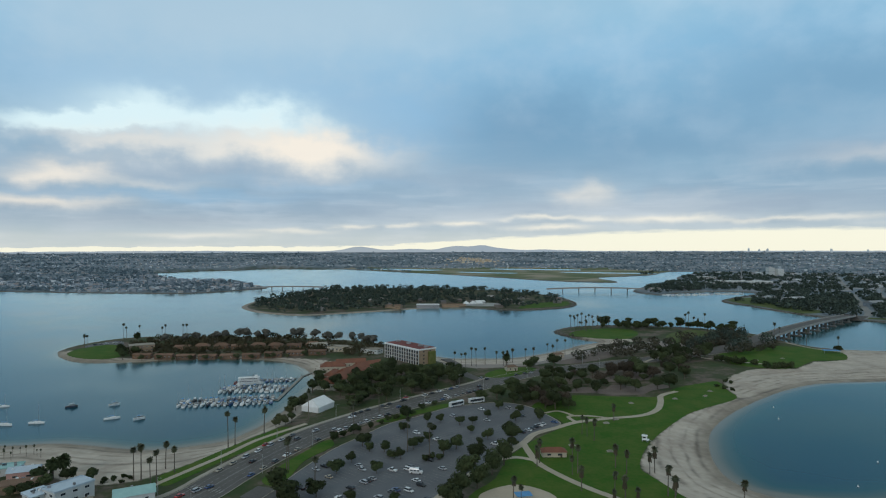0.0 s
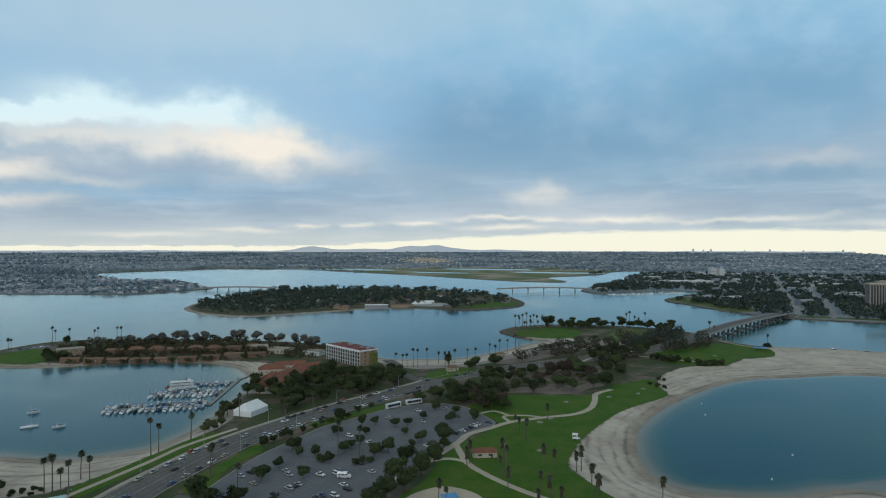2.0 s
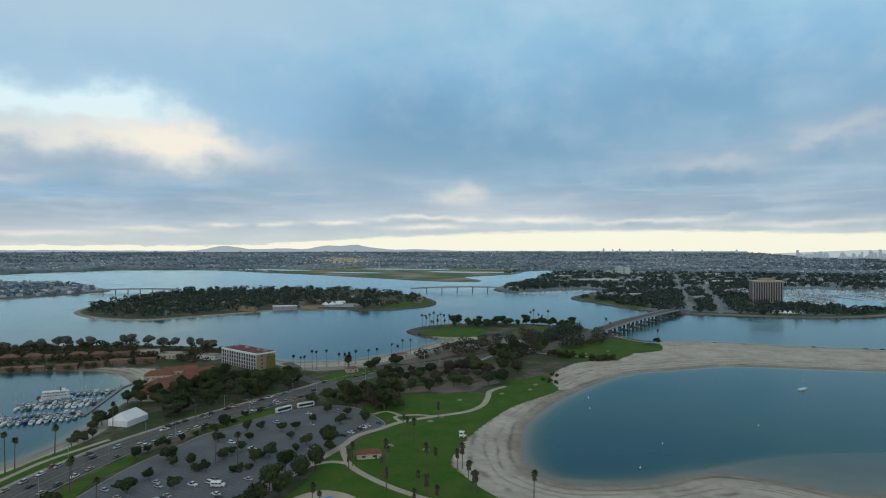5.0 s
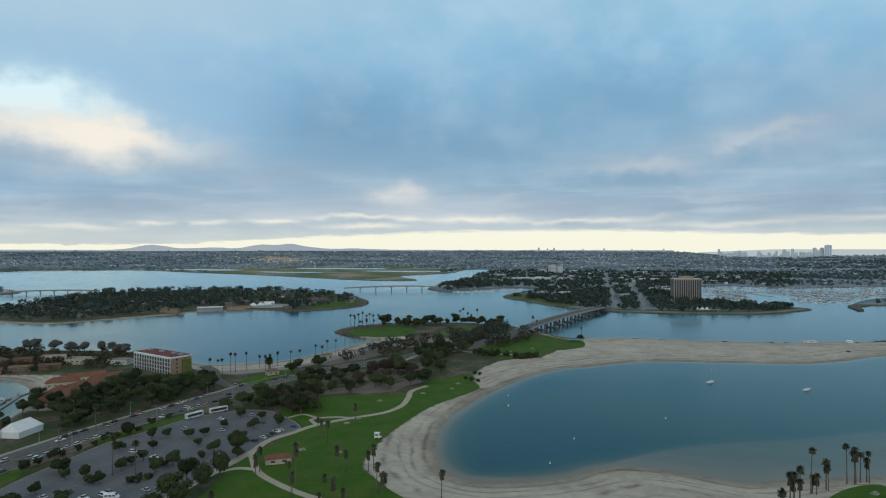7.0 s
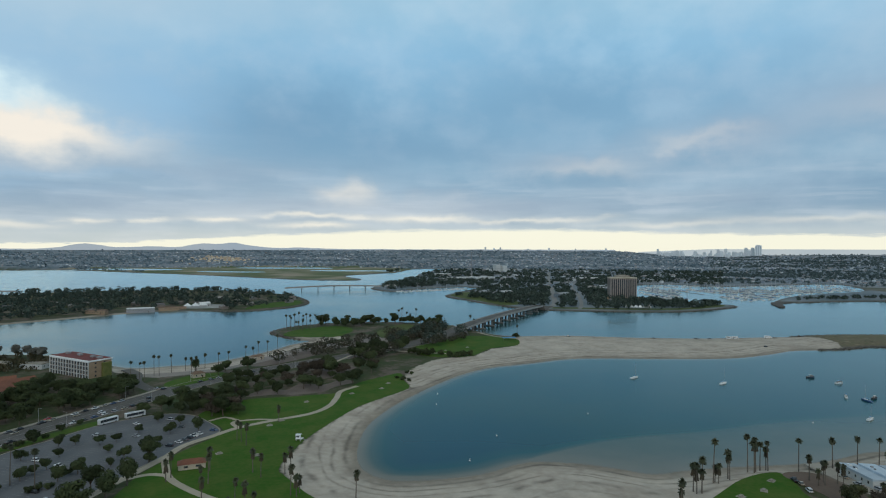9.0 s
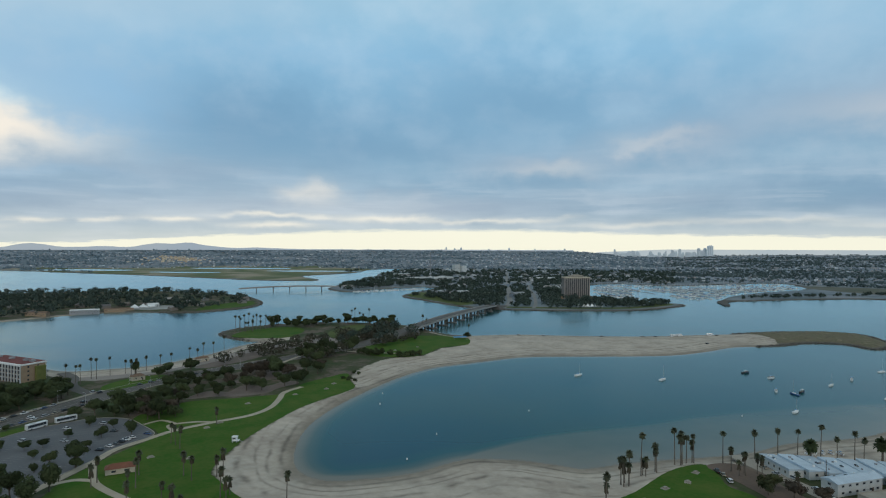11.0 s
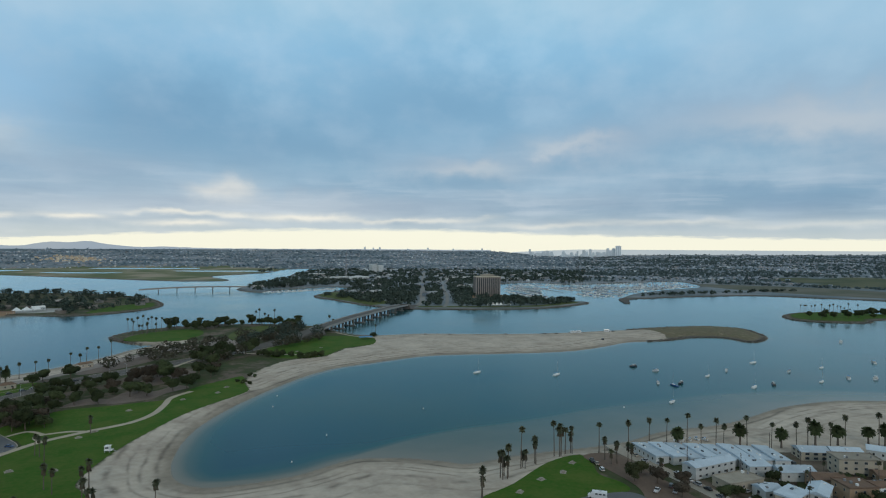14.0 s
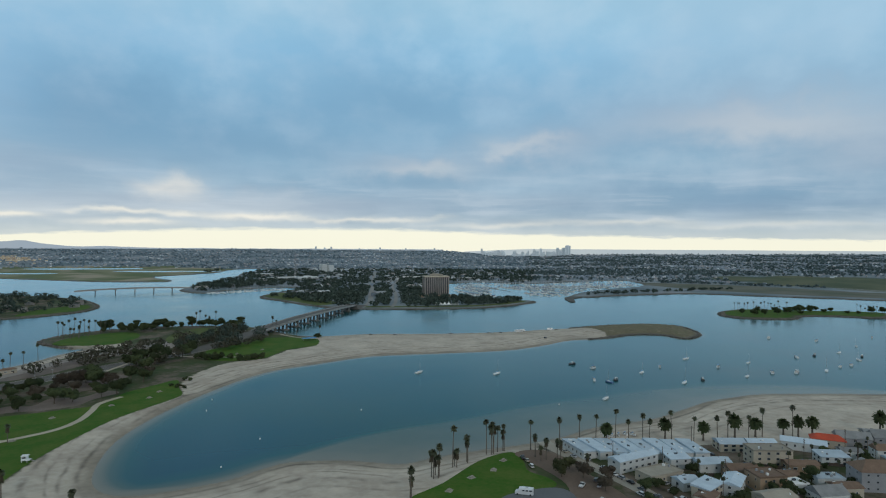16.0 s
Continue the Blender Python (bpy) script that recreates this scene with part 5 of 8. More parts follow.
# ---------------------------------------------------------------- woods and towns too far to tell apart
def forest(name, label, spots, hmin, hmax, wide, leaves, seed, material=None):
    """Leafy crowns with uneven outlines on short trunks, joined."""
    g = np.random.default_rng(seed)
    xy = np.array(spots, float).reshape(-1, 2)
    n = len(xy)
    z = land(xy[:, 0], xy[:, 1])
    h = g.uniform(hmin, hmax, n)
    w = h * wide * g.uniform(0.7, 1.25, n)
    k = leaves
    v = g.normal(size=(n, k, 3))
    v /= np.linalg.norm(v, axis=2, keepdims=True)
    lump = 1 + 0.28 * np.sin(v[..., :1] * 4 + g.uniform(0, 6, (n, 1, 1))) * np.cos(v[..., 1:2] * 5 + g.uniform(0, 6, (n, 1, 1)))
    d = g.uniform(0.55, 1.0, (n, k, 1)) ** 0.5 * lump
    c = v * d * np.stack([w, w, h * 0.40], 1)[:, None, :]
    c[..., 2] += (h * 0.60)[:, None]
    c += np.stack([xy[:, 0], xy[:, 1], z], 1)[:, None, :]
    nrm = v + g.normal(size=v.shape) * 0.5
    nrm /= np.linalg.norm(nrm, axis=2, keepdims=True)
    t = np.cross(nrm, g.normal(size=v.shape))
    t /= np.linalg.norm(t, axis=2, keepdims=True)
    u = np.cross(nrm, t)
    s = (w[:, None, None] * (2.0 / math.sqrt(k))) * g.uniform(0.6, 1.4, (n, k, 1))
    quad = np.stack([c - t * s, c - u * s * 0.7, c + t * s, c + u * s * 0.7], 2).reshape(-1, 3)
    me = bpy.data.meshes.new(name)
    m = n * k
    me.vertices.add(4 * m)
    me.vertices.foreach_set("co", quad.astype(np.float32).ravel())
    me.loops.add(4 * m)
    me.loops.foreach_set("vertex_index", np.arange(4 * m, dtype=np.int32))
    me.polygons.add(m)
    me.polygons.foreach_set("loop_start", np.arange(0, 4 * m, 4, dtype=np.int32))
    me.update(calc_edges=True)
    me.materials.append(material or LEAF_HAZED)
    return tagged(new(name, me), label, "trees", kind="stuff")


def village(label, spots, smin, smax, hmin, hmax, seed, walls, roofs):
    """Houses with pitched roofs, joined: one mesh of walls, one of roofs."""
    g = random.Random(seed)
    wv, wf, rv, rf = [], [], [], []
    xy = np.array(spots, float).reshape(-1, 2)
    for (x, y), z in zip(xy.tolist(), land(xy[:, 0], xy[:, 1]).tolist()):
        a = g.choice((0.3, 0.3 + math.pi / 2)) + g.uniform(-0.1, 0.1)
        L, W, H = g.uniform(smin, smax), g.uniform(smin, smax) * 0.7, g.uniform(hmin, hmax)
        ca, sa = math.cos(a), math.sin(a)

        def at(u, v, w):
            return (x + u * ca - v * sa, y + u * sa + v * ca, z + w)
        k = len(wv)
        wv += [at(u * L / 2, v * W / 2, w) for w in (-6, H) for u, v in ((-1, -1), (1, -1), (1, 1), (-1, 1))]
        wf += [(k, k + 1, k + 5, k + 4), (k + 1, k + 2, k + 6, k + 5), (k + 2, k + 3, k + 7, k + 6), (k + 3, k, k + 4, k + 7)]
        k = len(rv)
        e, rise = 1.06, g.choice((0.15, W * 0.18, W * 0.22))
        rv += [at(u * L / 2 * e, v * W / 2 * e, H) for u, v in ((-1, -1), (1, -1), (1, 1), (-1, 1))] + [at(-L / 2 * e, 0, H + rise), at(L / 2 * e, 0, H + rise)]
        rf += [(k, k + 1, k + 5, k + 4), (k + 2, k + 3, k + 4, k + 5), (k + 1, k + 2, k + 5), (k + 3, k, k + 4)]
    root = thing("town", label, "houses", kind="stuff")
    tagged(mesh_object("wall", wv, wf, walls, root), kind="stuff")
    tagged(mesh_object("roof", rv, rf, roofs, root), kind="stuff")
    return root


def polar_spots(count, a0, a1, r0, r1, seed, keep=20, near=1.0, avoid=(), lean=0.0):
    """Spots on the far shore, thinner with the distance."""
    g = np.random.default_rng(seed)
    a = np.radians(g.uniform(a0, a1, count * 4))
    r = r0 + (r1 - r0) * g.uniform(0, 1, count * 4) ** near
    x, y = 45 + r * np.sin(a), -15 + r * np.cos(a)
    ok = np.maximum(signed(FAR_O, x, y), signed(ISLE_O, x, y)) > keep
    patch = np.array([noise.noise((u * w / 520, w / 150, 0.5)) + 0.7 * noise.noise((u * w / 190, w / 80, 2.5)) for u, w in zip(a, r)])
    ok &= g.uniform(0, 1, len(x)) < 1 / (1 + np.exp(-lean * patch))
    for poly, margin in avoid:
        ok &= signed(poly, x, y) < -margin
    return np.stack([x[ok], y[ok]], 1)[:count]


def clear_of_roads(spots, gap=11):
    xy = np.array(spots)
    ok = np.ones(len(xy), bool)
    for pts, w in FAR_ROADS:
        P = np.array([tuple(p) for p in smooth(pts, False, 24)])
        ok &= np.sqrt(((xy[:, None, :] - P[None]) ** 2).sum(2)).min(1) > gap
    return xy[ok]


# wall and roof colours shifted to blue-grey to stand in for haze
HAZED_WALLS = palette("town_walls", [(0.28, 0.33, 0.38), (0.36, 0.41, 0.46), (0.23, 0.28, 0.33), (0.33, 0.36, 0.40), (0.27, 0.32, 0.37), (0.68, 0.70, 0.72), (0.42, 0.40, 0.39)])
HAZED_ROOFS = palette("town_roofs", [(0.22, 0.26, 0.31), (0.31, 0.27, 0.26), (0.25, 0.30, 0.35), (0.43, 0.47, 0.51), (0.19, 0.23, 0.28), (0.34, 0.27, 0.24), (0.27, 0.31, 0.36)])
AVOID = ((MARSH, -60), (RIVER_FLAT, 5))
village("hazy distant hillside town of pale small houses", polar_spots(4200, -42, 46, 3000, 4900, 101, 25, 1.0, AVOID, 7), 7, 13, 3, 5.5, 1, HAZED_WALLS, HAZED_ROOFS)
village("low hazy houses on the far northern shore", polar_spots(900, -44, -14, 1540, 3000, 102, 12, 1.3, AVOID, 4), 8, 14, 3.5, 6.5, 2, HAZED_WALLS, HAZED_ROOFS)
village("dense hazy pale houses over the southern slopes", polar_spots(2900, 46, 80, 2150, 4900, 103, 25, 0.9, AVOID + ((GREEN_BELT, 0),), 6), 7, 12, 3, 5.5, 3, HAZED_WALLS, HAZED_ROOFS)
village("scattered large pale buildings among harbour trees", clear_of_roads(polar_spots(120, 17, 47, 1350, 3000, 104, 40, 1.0, AVOID, 4)), 12, 34, 4, 8, 4, HAZED_WALLS, palette("hall_roofs", [(0.26, 0.27, 0.28), (0.46, 0.47, 0.48), (0.20, 0.20, 0.20), (0.30, 0.28, 0.26)]))
g_ = random.Random(66)
# a sunlit patch of the mesa, its warm light put into the house colours
village("cluster of houses on the mesa in sunlit cream and tan", [(185 + g_.gauss(0, 85), 3950 + g_.gauss(0, 130)) for _ in range(110)], 9, 17, 4, 8, 5, palette("warm_walls", [(0.72, 0.58, 0.42), (0.80, 0.70, 0.55), (0.62, 0.46, 0.30)]), palette("warm_roofs", [(0.55, 0.36, 0.22), (0.62, 0.46, 0.32), (0.42, 0.28, 0.18)]))
forest("far_trees", "hazy blue-grey trees between the houses of the distant hills", polar_spots(5600, -42, 46, 2950, 4900, 111, 15, 1.0, AVOID, -7), 5, 9, 0.7, 10, 11)
forest("far_trees", "hazy blue-grey trees among the houses of the northern shore", polar_spots(1500, -44, -14, 1530, 3000, 112, 8, 1.2, AVOID, -4), 5, 9.5, 0.6, 16, 12)
# these slopes get a weaker painted haze than the other far trees
forest("far_trees", "hazy blue-green trees over the southern slopes", polar_spots(7000, 46, 80, 2050, 4900, 113, 15, 0.9, AVOID + ((GREEN_BELT, 20),), -6), 5, 8.5, 0.7, 12, 13, mat("leaf_slope", (0.066, 0.096, 0.100), (0.112, 0.148, 0.148), 0.01, 0.1, 0.8, island=0.3, bump=0, spec=0.12))
forest("harbour_woods", "dense dark green wood behind the harbour", clear_of_roads(polar_spots(3100, 17, 47, 1080, 2950, 114, 18, 1.0, AVOID, -1)), 6, 11.5, 0.62, 28, 14, LEAF_WOOD_HAZED)
forest("harbour_woods", "dark trees between the harbour roads", clear_of_roads(scatter([(650, 945), (720, 910), (850, 860), (930, 905), (900, 1010), (1000, 1250), (800, 1300), (660, 1200), (660, 1040)], 260, 10, 115, (([(735, 845), (820, 805), (835, 850), (770, 895)], 0),)), 13), 8, 14, 0.55, 50, 15, LEAF_WOOD_HAZED)
forest("point_trees", "dark trees at the harbour mouth", scatter([(505, 1520), (600, 1540), (720, 1580), (640, 1700), (560, 1640)], 60, 12, 116), 10, 17, 0.5, 40, 16, LEAF_WOOD_HAZED)
forest("quay_trees", "low dark shrubs along the quay", scatter([(860, 838), (900, 828), (960, 850), (970, 868), (930, 900), (890, 905), (840, 870)], 40, 7, 117), 3, 7, 0.7, 30, 17, LEAF_WOOD_HAZED)
forest("river_trees", "row of dark trees along the river bank", [(1215 + i * 6.3 + (i * 37 % 19), 888 - i * 1.25 + (i * i * 53 % 31) - 8) for i in range(78)], 2.5, 9, 0.75, 30, 18, LEAF_WOOD_HAZED)
isle_spots = [p for p in scatter([tuple(q) for q in ISLE_O], 820, 13.5, 118) if signed(ISLE_O, np.array([p[0]]), np.array([p[1]]))[0] > 14
              and not (-60 < p[0] < 100 and p[1] < 1195) and not (p[0] > 40 and noise.noise((p[0] / 45, p[1] / 45, 0.3)) > 0.02) and not inside(LAWN_O["isle"], *p)]
forest("island_wood", "dense dark green wood covering the island", isle_spots, 5, 13, 0.62, 60, 19, LEAF_WOOD_HAZED)
island_gaps = [p for p in scatter([tuple(q) for q in ISLE_O], 60, 30, 121) if signed(ISLE_O, np.array([p[0]]), np.array([p[1]]))[0] > 22 and p[1] < 1330]
village("low brown and grey resort roofs among the island's trees", island_gaps, 12, 22, 3.5, 5.5, 6, palette("island_walls", [(0.20, 0.17, 0.145), (0.26, 0.24, 0.22), (0.15, 0.13, 0.115)]), palette("island_roofs", [(0.15, 0.12, 0.10), (0.22, 0.20, 0.19), (0.11, 0.10, 0.10), (0.30, 0.28, 0.26)]))
forest("island_wood", "tall dark trees standing over the island wood", [(-205 + i * 17 + (i * 53 % 23), 1120 + (i * 71 % 190)) for i in range(22)], 13, 19, 0.36, 70, 23, LEAF_WOOD_HAZED)
forest("island_wood", "loose trees round the island lawn", [(150, 1130), (165, 1150), (180, 1160), (205, 1200), (222, 1190), (235, 1225), (215, 1215), (190, 1185), (160, 1140), (172, 1175)], 7, 11, 0.55, 60, 20, LEAF_WOOD_HAZED)
RAMP_SIDES = [(262 + i * 9 + (i * 37 % 7), 640 + i * 5.5 + (i * 53 % 11)) for i in range(10)] + [(288 + i * 9 + (i * 29 % 7), 612 + i * 6 - (i * 31 % 9)) for i in range(7)]
forest("bridge_grove", "dark and brownish trees in the grove before the bridge", off_line(scatter(GROVE_NORTH, 54, 9.5, 15), ROAD_LINE, 12) + RAMP_SIDES, 7, 13, 0.62, 170, 21, mat("leaf_grove", (0.028, 0.036, 0.018), (0.075, 0.062, 0.042), 0.05, 0.5, 0.8, bump=0))
RAMP_TALL = [(258 + i * 10.5 + (i * 41 % 9), 634 + i * 8.2 + (i * 23 % 8)) for i in range(10)] + [(296 + i * 9 + (i * 17 % 8), 622 + i * 7.5 + (i * 31 % 6)) for i in range(7)] + [(336, 722), (348, 735), (322, 712), (310, 700)]
forest("bridge_grove", "tall dark trees beside the bridge ramp", off_line(RAMP_TALL, smooth([(270, 624), (322, 660), (366, 694)], False, 8), 12), 11, 17, 0.42, 190, 24, LEAF_WOOD_HAZED)
LEAF_RESORT = mat("leaf_resort", (0.038, 0.044, 0.022), (0.095, 0.075, 0.045), 0.05, 0.5, 0.8, bump=0, spec=0.12)
LODGE_SPOTS = [Vector((-300 + 172 * i / 8, 606 + 1.5 * i)) for i in range(9)] + [Vector((-279 + 19.5 * i, 652 + 1.5 * i)) for i in range(8)]
forest("resort_shrubs", "low shrubs close round the guest lodges", off_line(scatter([(-318, 602), (-250, 612), (-120, 622), (-100, 640), (-110, 690), (-300, 690), (-330, 650)], 260, 4.2, 25), LODGE_SPOTS, 8.5), 1.5, 4.2, 0.75, 60, 25, LEAF_RESORT)
forest("resort_shrubs", "low olive shrubs and small trees round the lodges", scatter(BAHIA_WOOD, 270, 5, 17, ((LODGES_O, 1), (LODGES_BACK, 1))), 2.5, 8, 0.64, 80, 22, LEAF_RESORT)


# ---------------------------------------------------------------- buildings
def window_row(parent, x0, x1, y, z, n, w, h, face=-1, axis="x", frame_mat=None):
    """n windows along a wall: each a frame with its dark pane."""
    for i in range(n):
        c = x0 + (x1 - x0) * (i + 0.5) / n
        px, py = (c, y) if axis == "x" else (y, c)
        size = (w, 0.12, h) if axis == "x" else (0.12, w, h)
        off = (0, face * 0.05) if axis == "x" else (face * 0.05, 0)
        fr = part("window", box(bmesh.new(), px + off[0], py + off[1], z, *size), frame_mat or WALL_GREY, parent)
        inset = (w - 0.18, 0.06, h - 0.18) if axis == "x" else (0.06, w - 0.18, h - 0.18)
        off = (0, face * 0.10) if axis == "x" else (face * 0.10, 0)
        part("pane", box(bmesh.new(), px + off[0], py + off[1], z, *inset), GLASS_DARK, fr)


def house(x, y, L, W, H, rz, roof, wall, roofmat, label, floors=1, group="houses"):
    """A house along its own x axis: walls, roof, windows and a door."""
    root = thing("house", label, "house", group, at=pose(x, y, flat(x, y) - 0.1, 0, 0, rz))
    part("wall", box(bmesh.new(), 0, 0, H / 2 - 0.5, L, W, H + 1), wall, root)
    bm = bmesh.new()
    if roof == "flat":
        box(bm, 0, 0, H + 0.15, L + 0.5, W + 0.5, 0.3)
        for sx_, sy_, lx, ly in ((0, W / 2, L + 0.5, 0.3), (0, -W / 2, L + 0.5, 0.3), (L / 2, 0, 0.3, W), (-L / 2, 0, 0.3, W)):
            box(bm, sx_, sy_, H + 0.45, lx, ly, 0.4)
    elif roof == "shed":
        vs = [bm.verts.new((u * (L / 2 + 0.4), v * (W / 2 + 0.4), z)) for u, v, z in (
            (-1, -1, H - 0.1), (1, -1, H - 0.1), (1, 1, H - 0.1), (-1, 1, H - 0.1), (-1, -1, H + 0.2), (1, -1, H + 0.2), (1, 1, H + 0.2 + W * 0.09), (-1, 1, H + 0.2 + W * 0.09))]
        for f in ((0, 1, 5, 4), (1, 2, 6, 5), (2, 3, 7, 6), (3, 0, 4, 7), (4, 5, 6, 7), (3, 2, 1, 0)):
            bm.faces.new([vs[i] for i in f])
    else:
        rise = W * (0.17 if roof == "low" else 0.30)
        e = 0.5
        vs = [bm.verts.new(p) for p in ((-L / 2 - e, -W / 2 - e, H), (L / 2 + e, -W / 2 - e, H), (L / 2 + e, W / 2 + e, H), (-L / 2 - e, W / 2 + e, H), (-L / 2 - (e if roof != "hip" else -W * 0.4), 0, H + rise), (L / 2 + (e if roof != "hip" else -W * 0.4), 0, H + rise))]
        for f in ((0, 1, 5, 4), (2, 3, 4, 5), (1, 2, 5), (3, 0, 4), (3, 2, 1, 0)):
            bm.faces.new([vs[i] for i in f])
    top = part("roof", bm, roofmat, root)
    g = random.Random(int(x * 13 + y * 7))
    if roof in ("flat", "shed", "low") and x > 300 and y < 220 or x < -120 and y < 300:
        for k in range(g.randint(2, 4)):
            u, v, s = g.uniform(-0.4, 0.4) * L, g.uniform(-0.32, 0.32) * W, g.uniform(0.5, 1.1)
            part("roof_vent", box(bmesh.new(), u, v, H + 0.7, s, s, 1.1, 0, 0.06), g.choice((WALL_GREY, WHITE, ROOF_GREY)), top)
        if g.random() < 0.6:
            part("skylight", box(bmesh.new(), g.uniform(-0.25, 0.25) * L, 0.15 * W, H + 0.75, 1.6, 1.0, 0.9, 0, 0.05), GLASS_DARK, top)
    ww, wh, trim = g.choice((1.0, 1.5, 2.1)), g.uniform(0.9, 1.35), g.choice((WALL_GREY, WALL_BEIGE, WHITE))
    for fl in range(floors):
        z = H * (fl + 0.58) / floors
        for sgn in (-1, 1):
            a = radians(rz)
            if sgn * (math.sin(a) * (x - 50) - math.cos(a) * y) < 0:
                continue
            window_row(root, -L / 2 + 0.8, L / 2 - 0.8, sgn * W / 2, z, max(2, int(L / 4.2)), ww, wh, sgn, "x", trim)
        for sgn in (-1, 1):
            if sgn * (-math.cos(a) * (x - 50) - math.sin(a) * y) < 0:
                continue
            window_row(root, -W / 2 + 0.6, W / 2 - 0.6, sgn * L / 2, z, max(1, int(W / 4.5)), ww, wh, sgn, "y", trim)
    part("door", box(bmesh.new(), L * 0.28, -W / 2 - 0.06, 1.05, 1.0, 0.12, 2.1), WOOD_DARK, root)
    return root


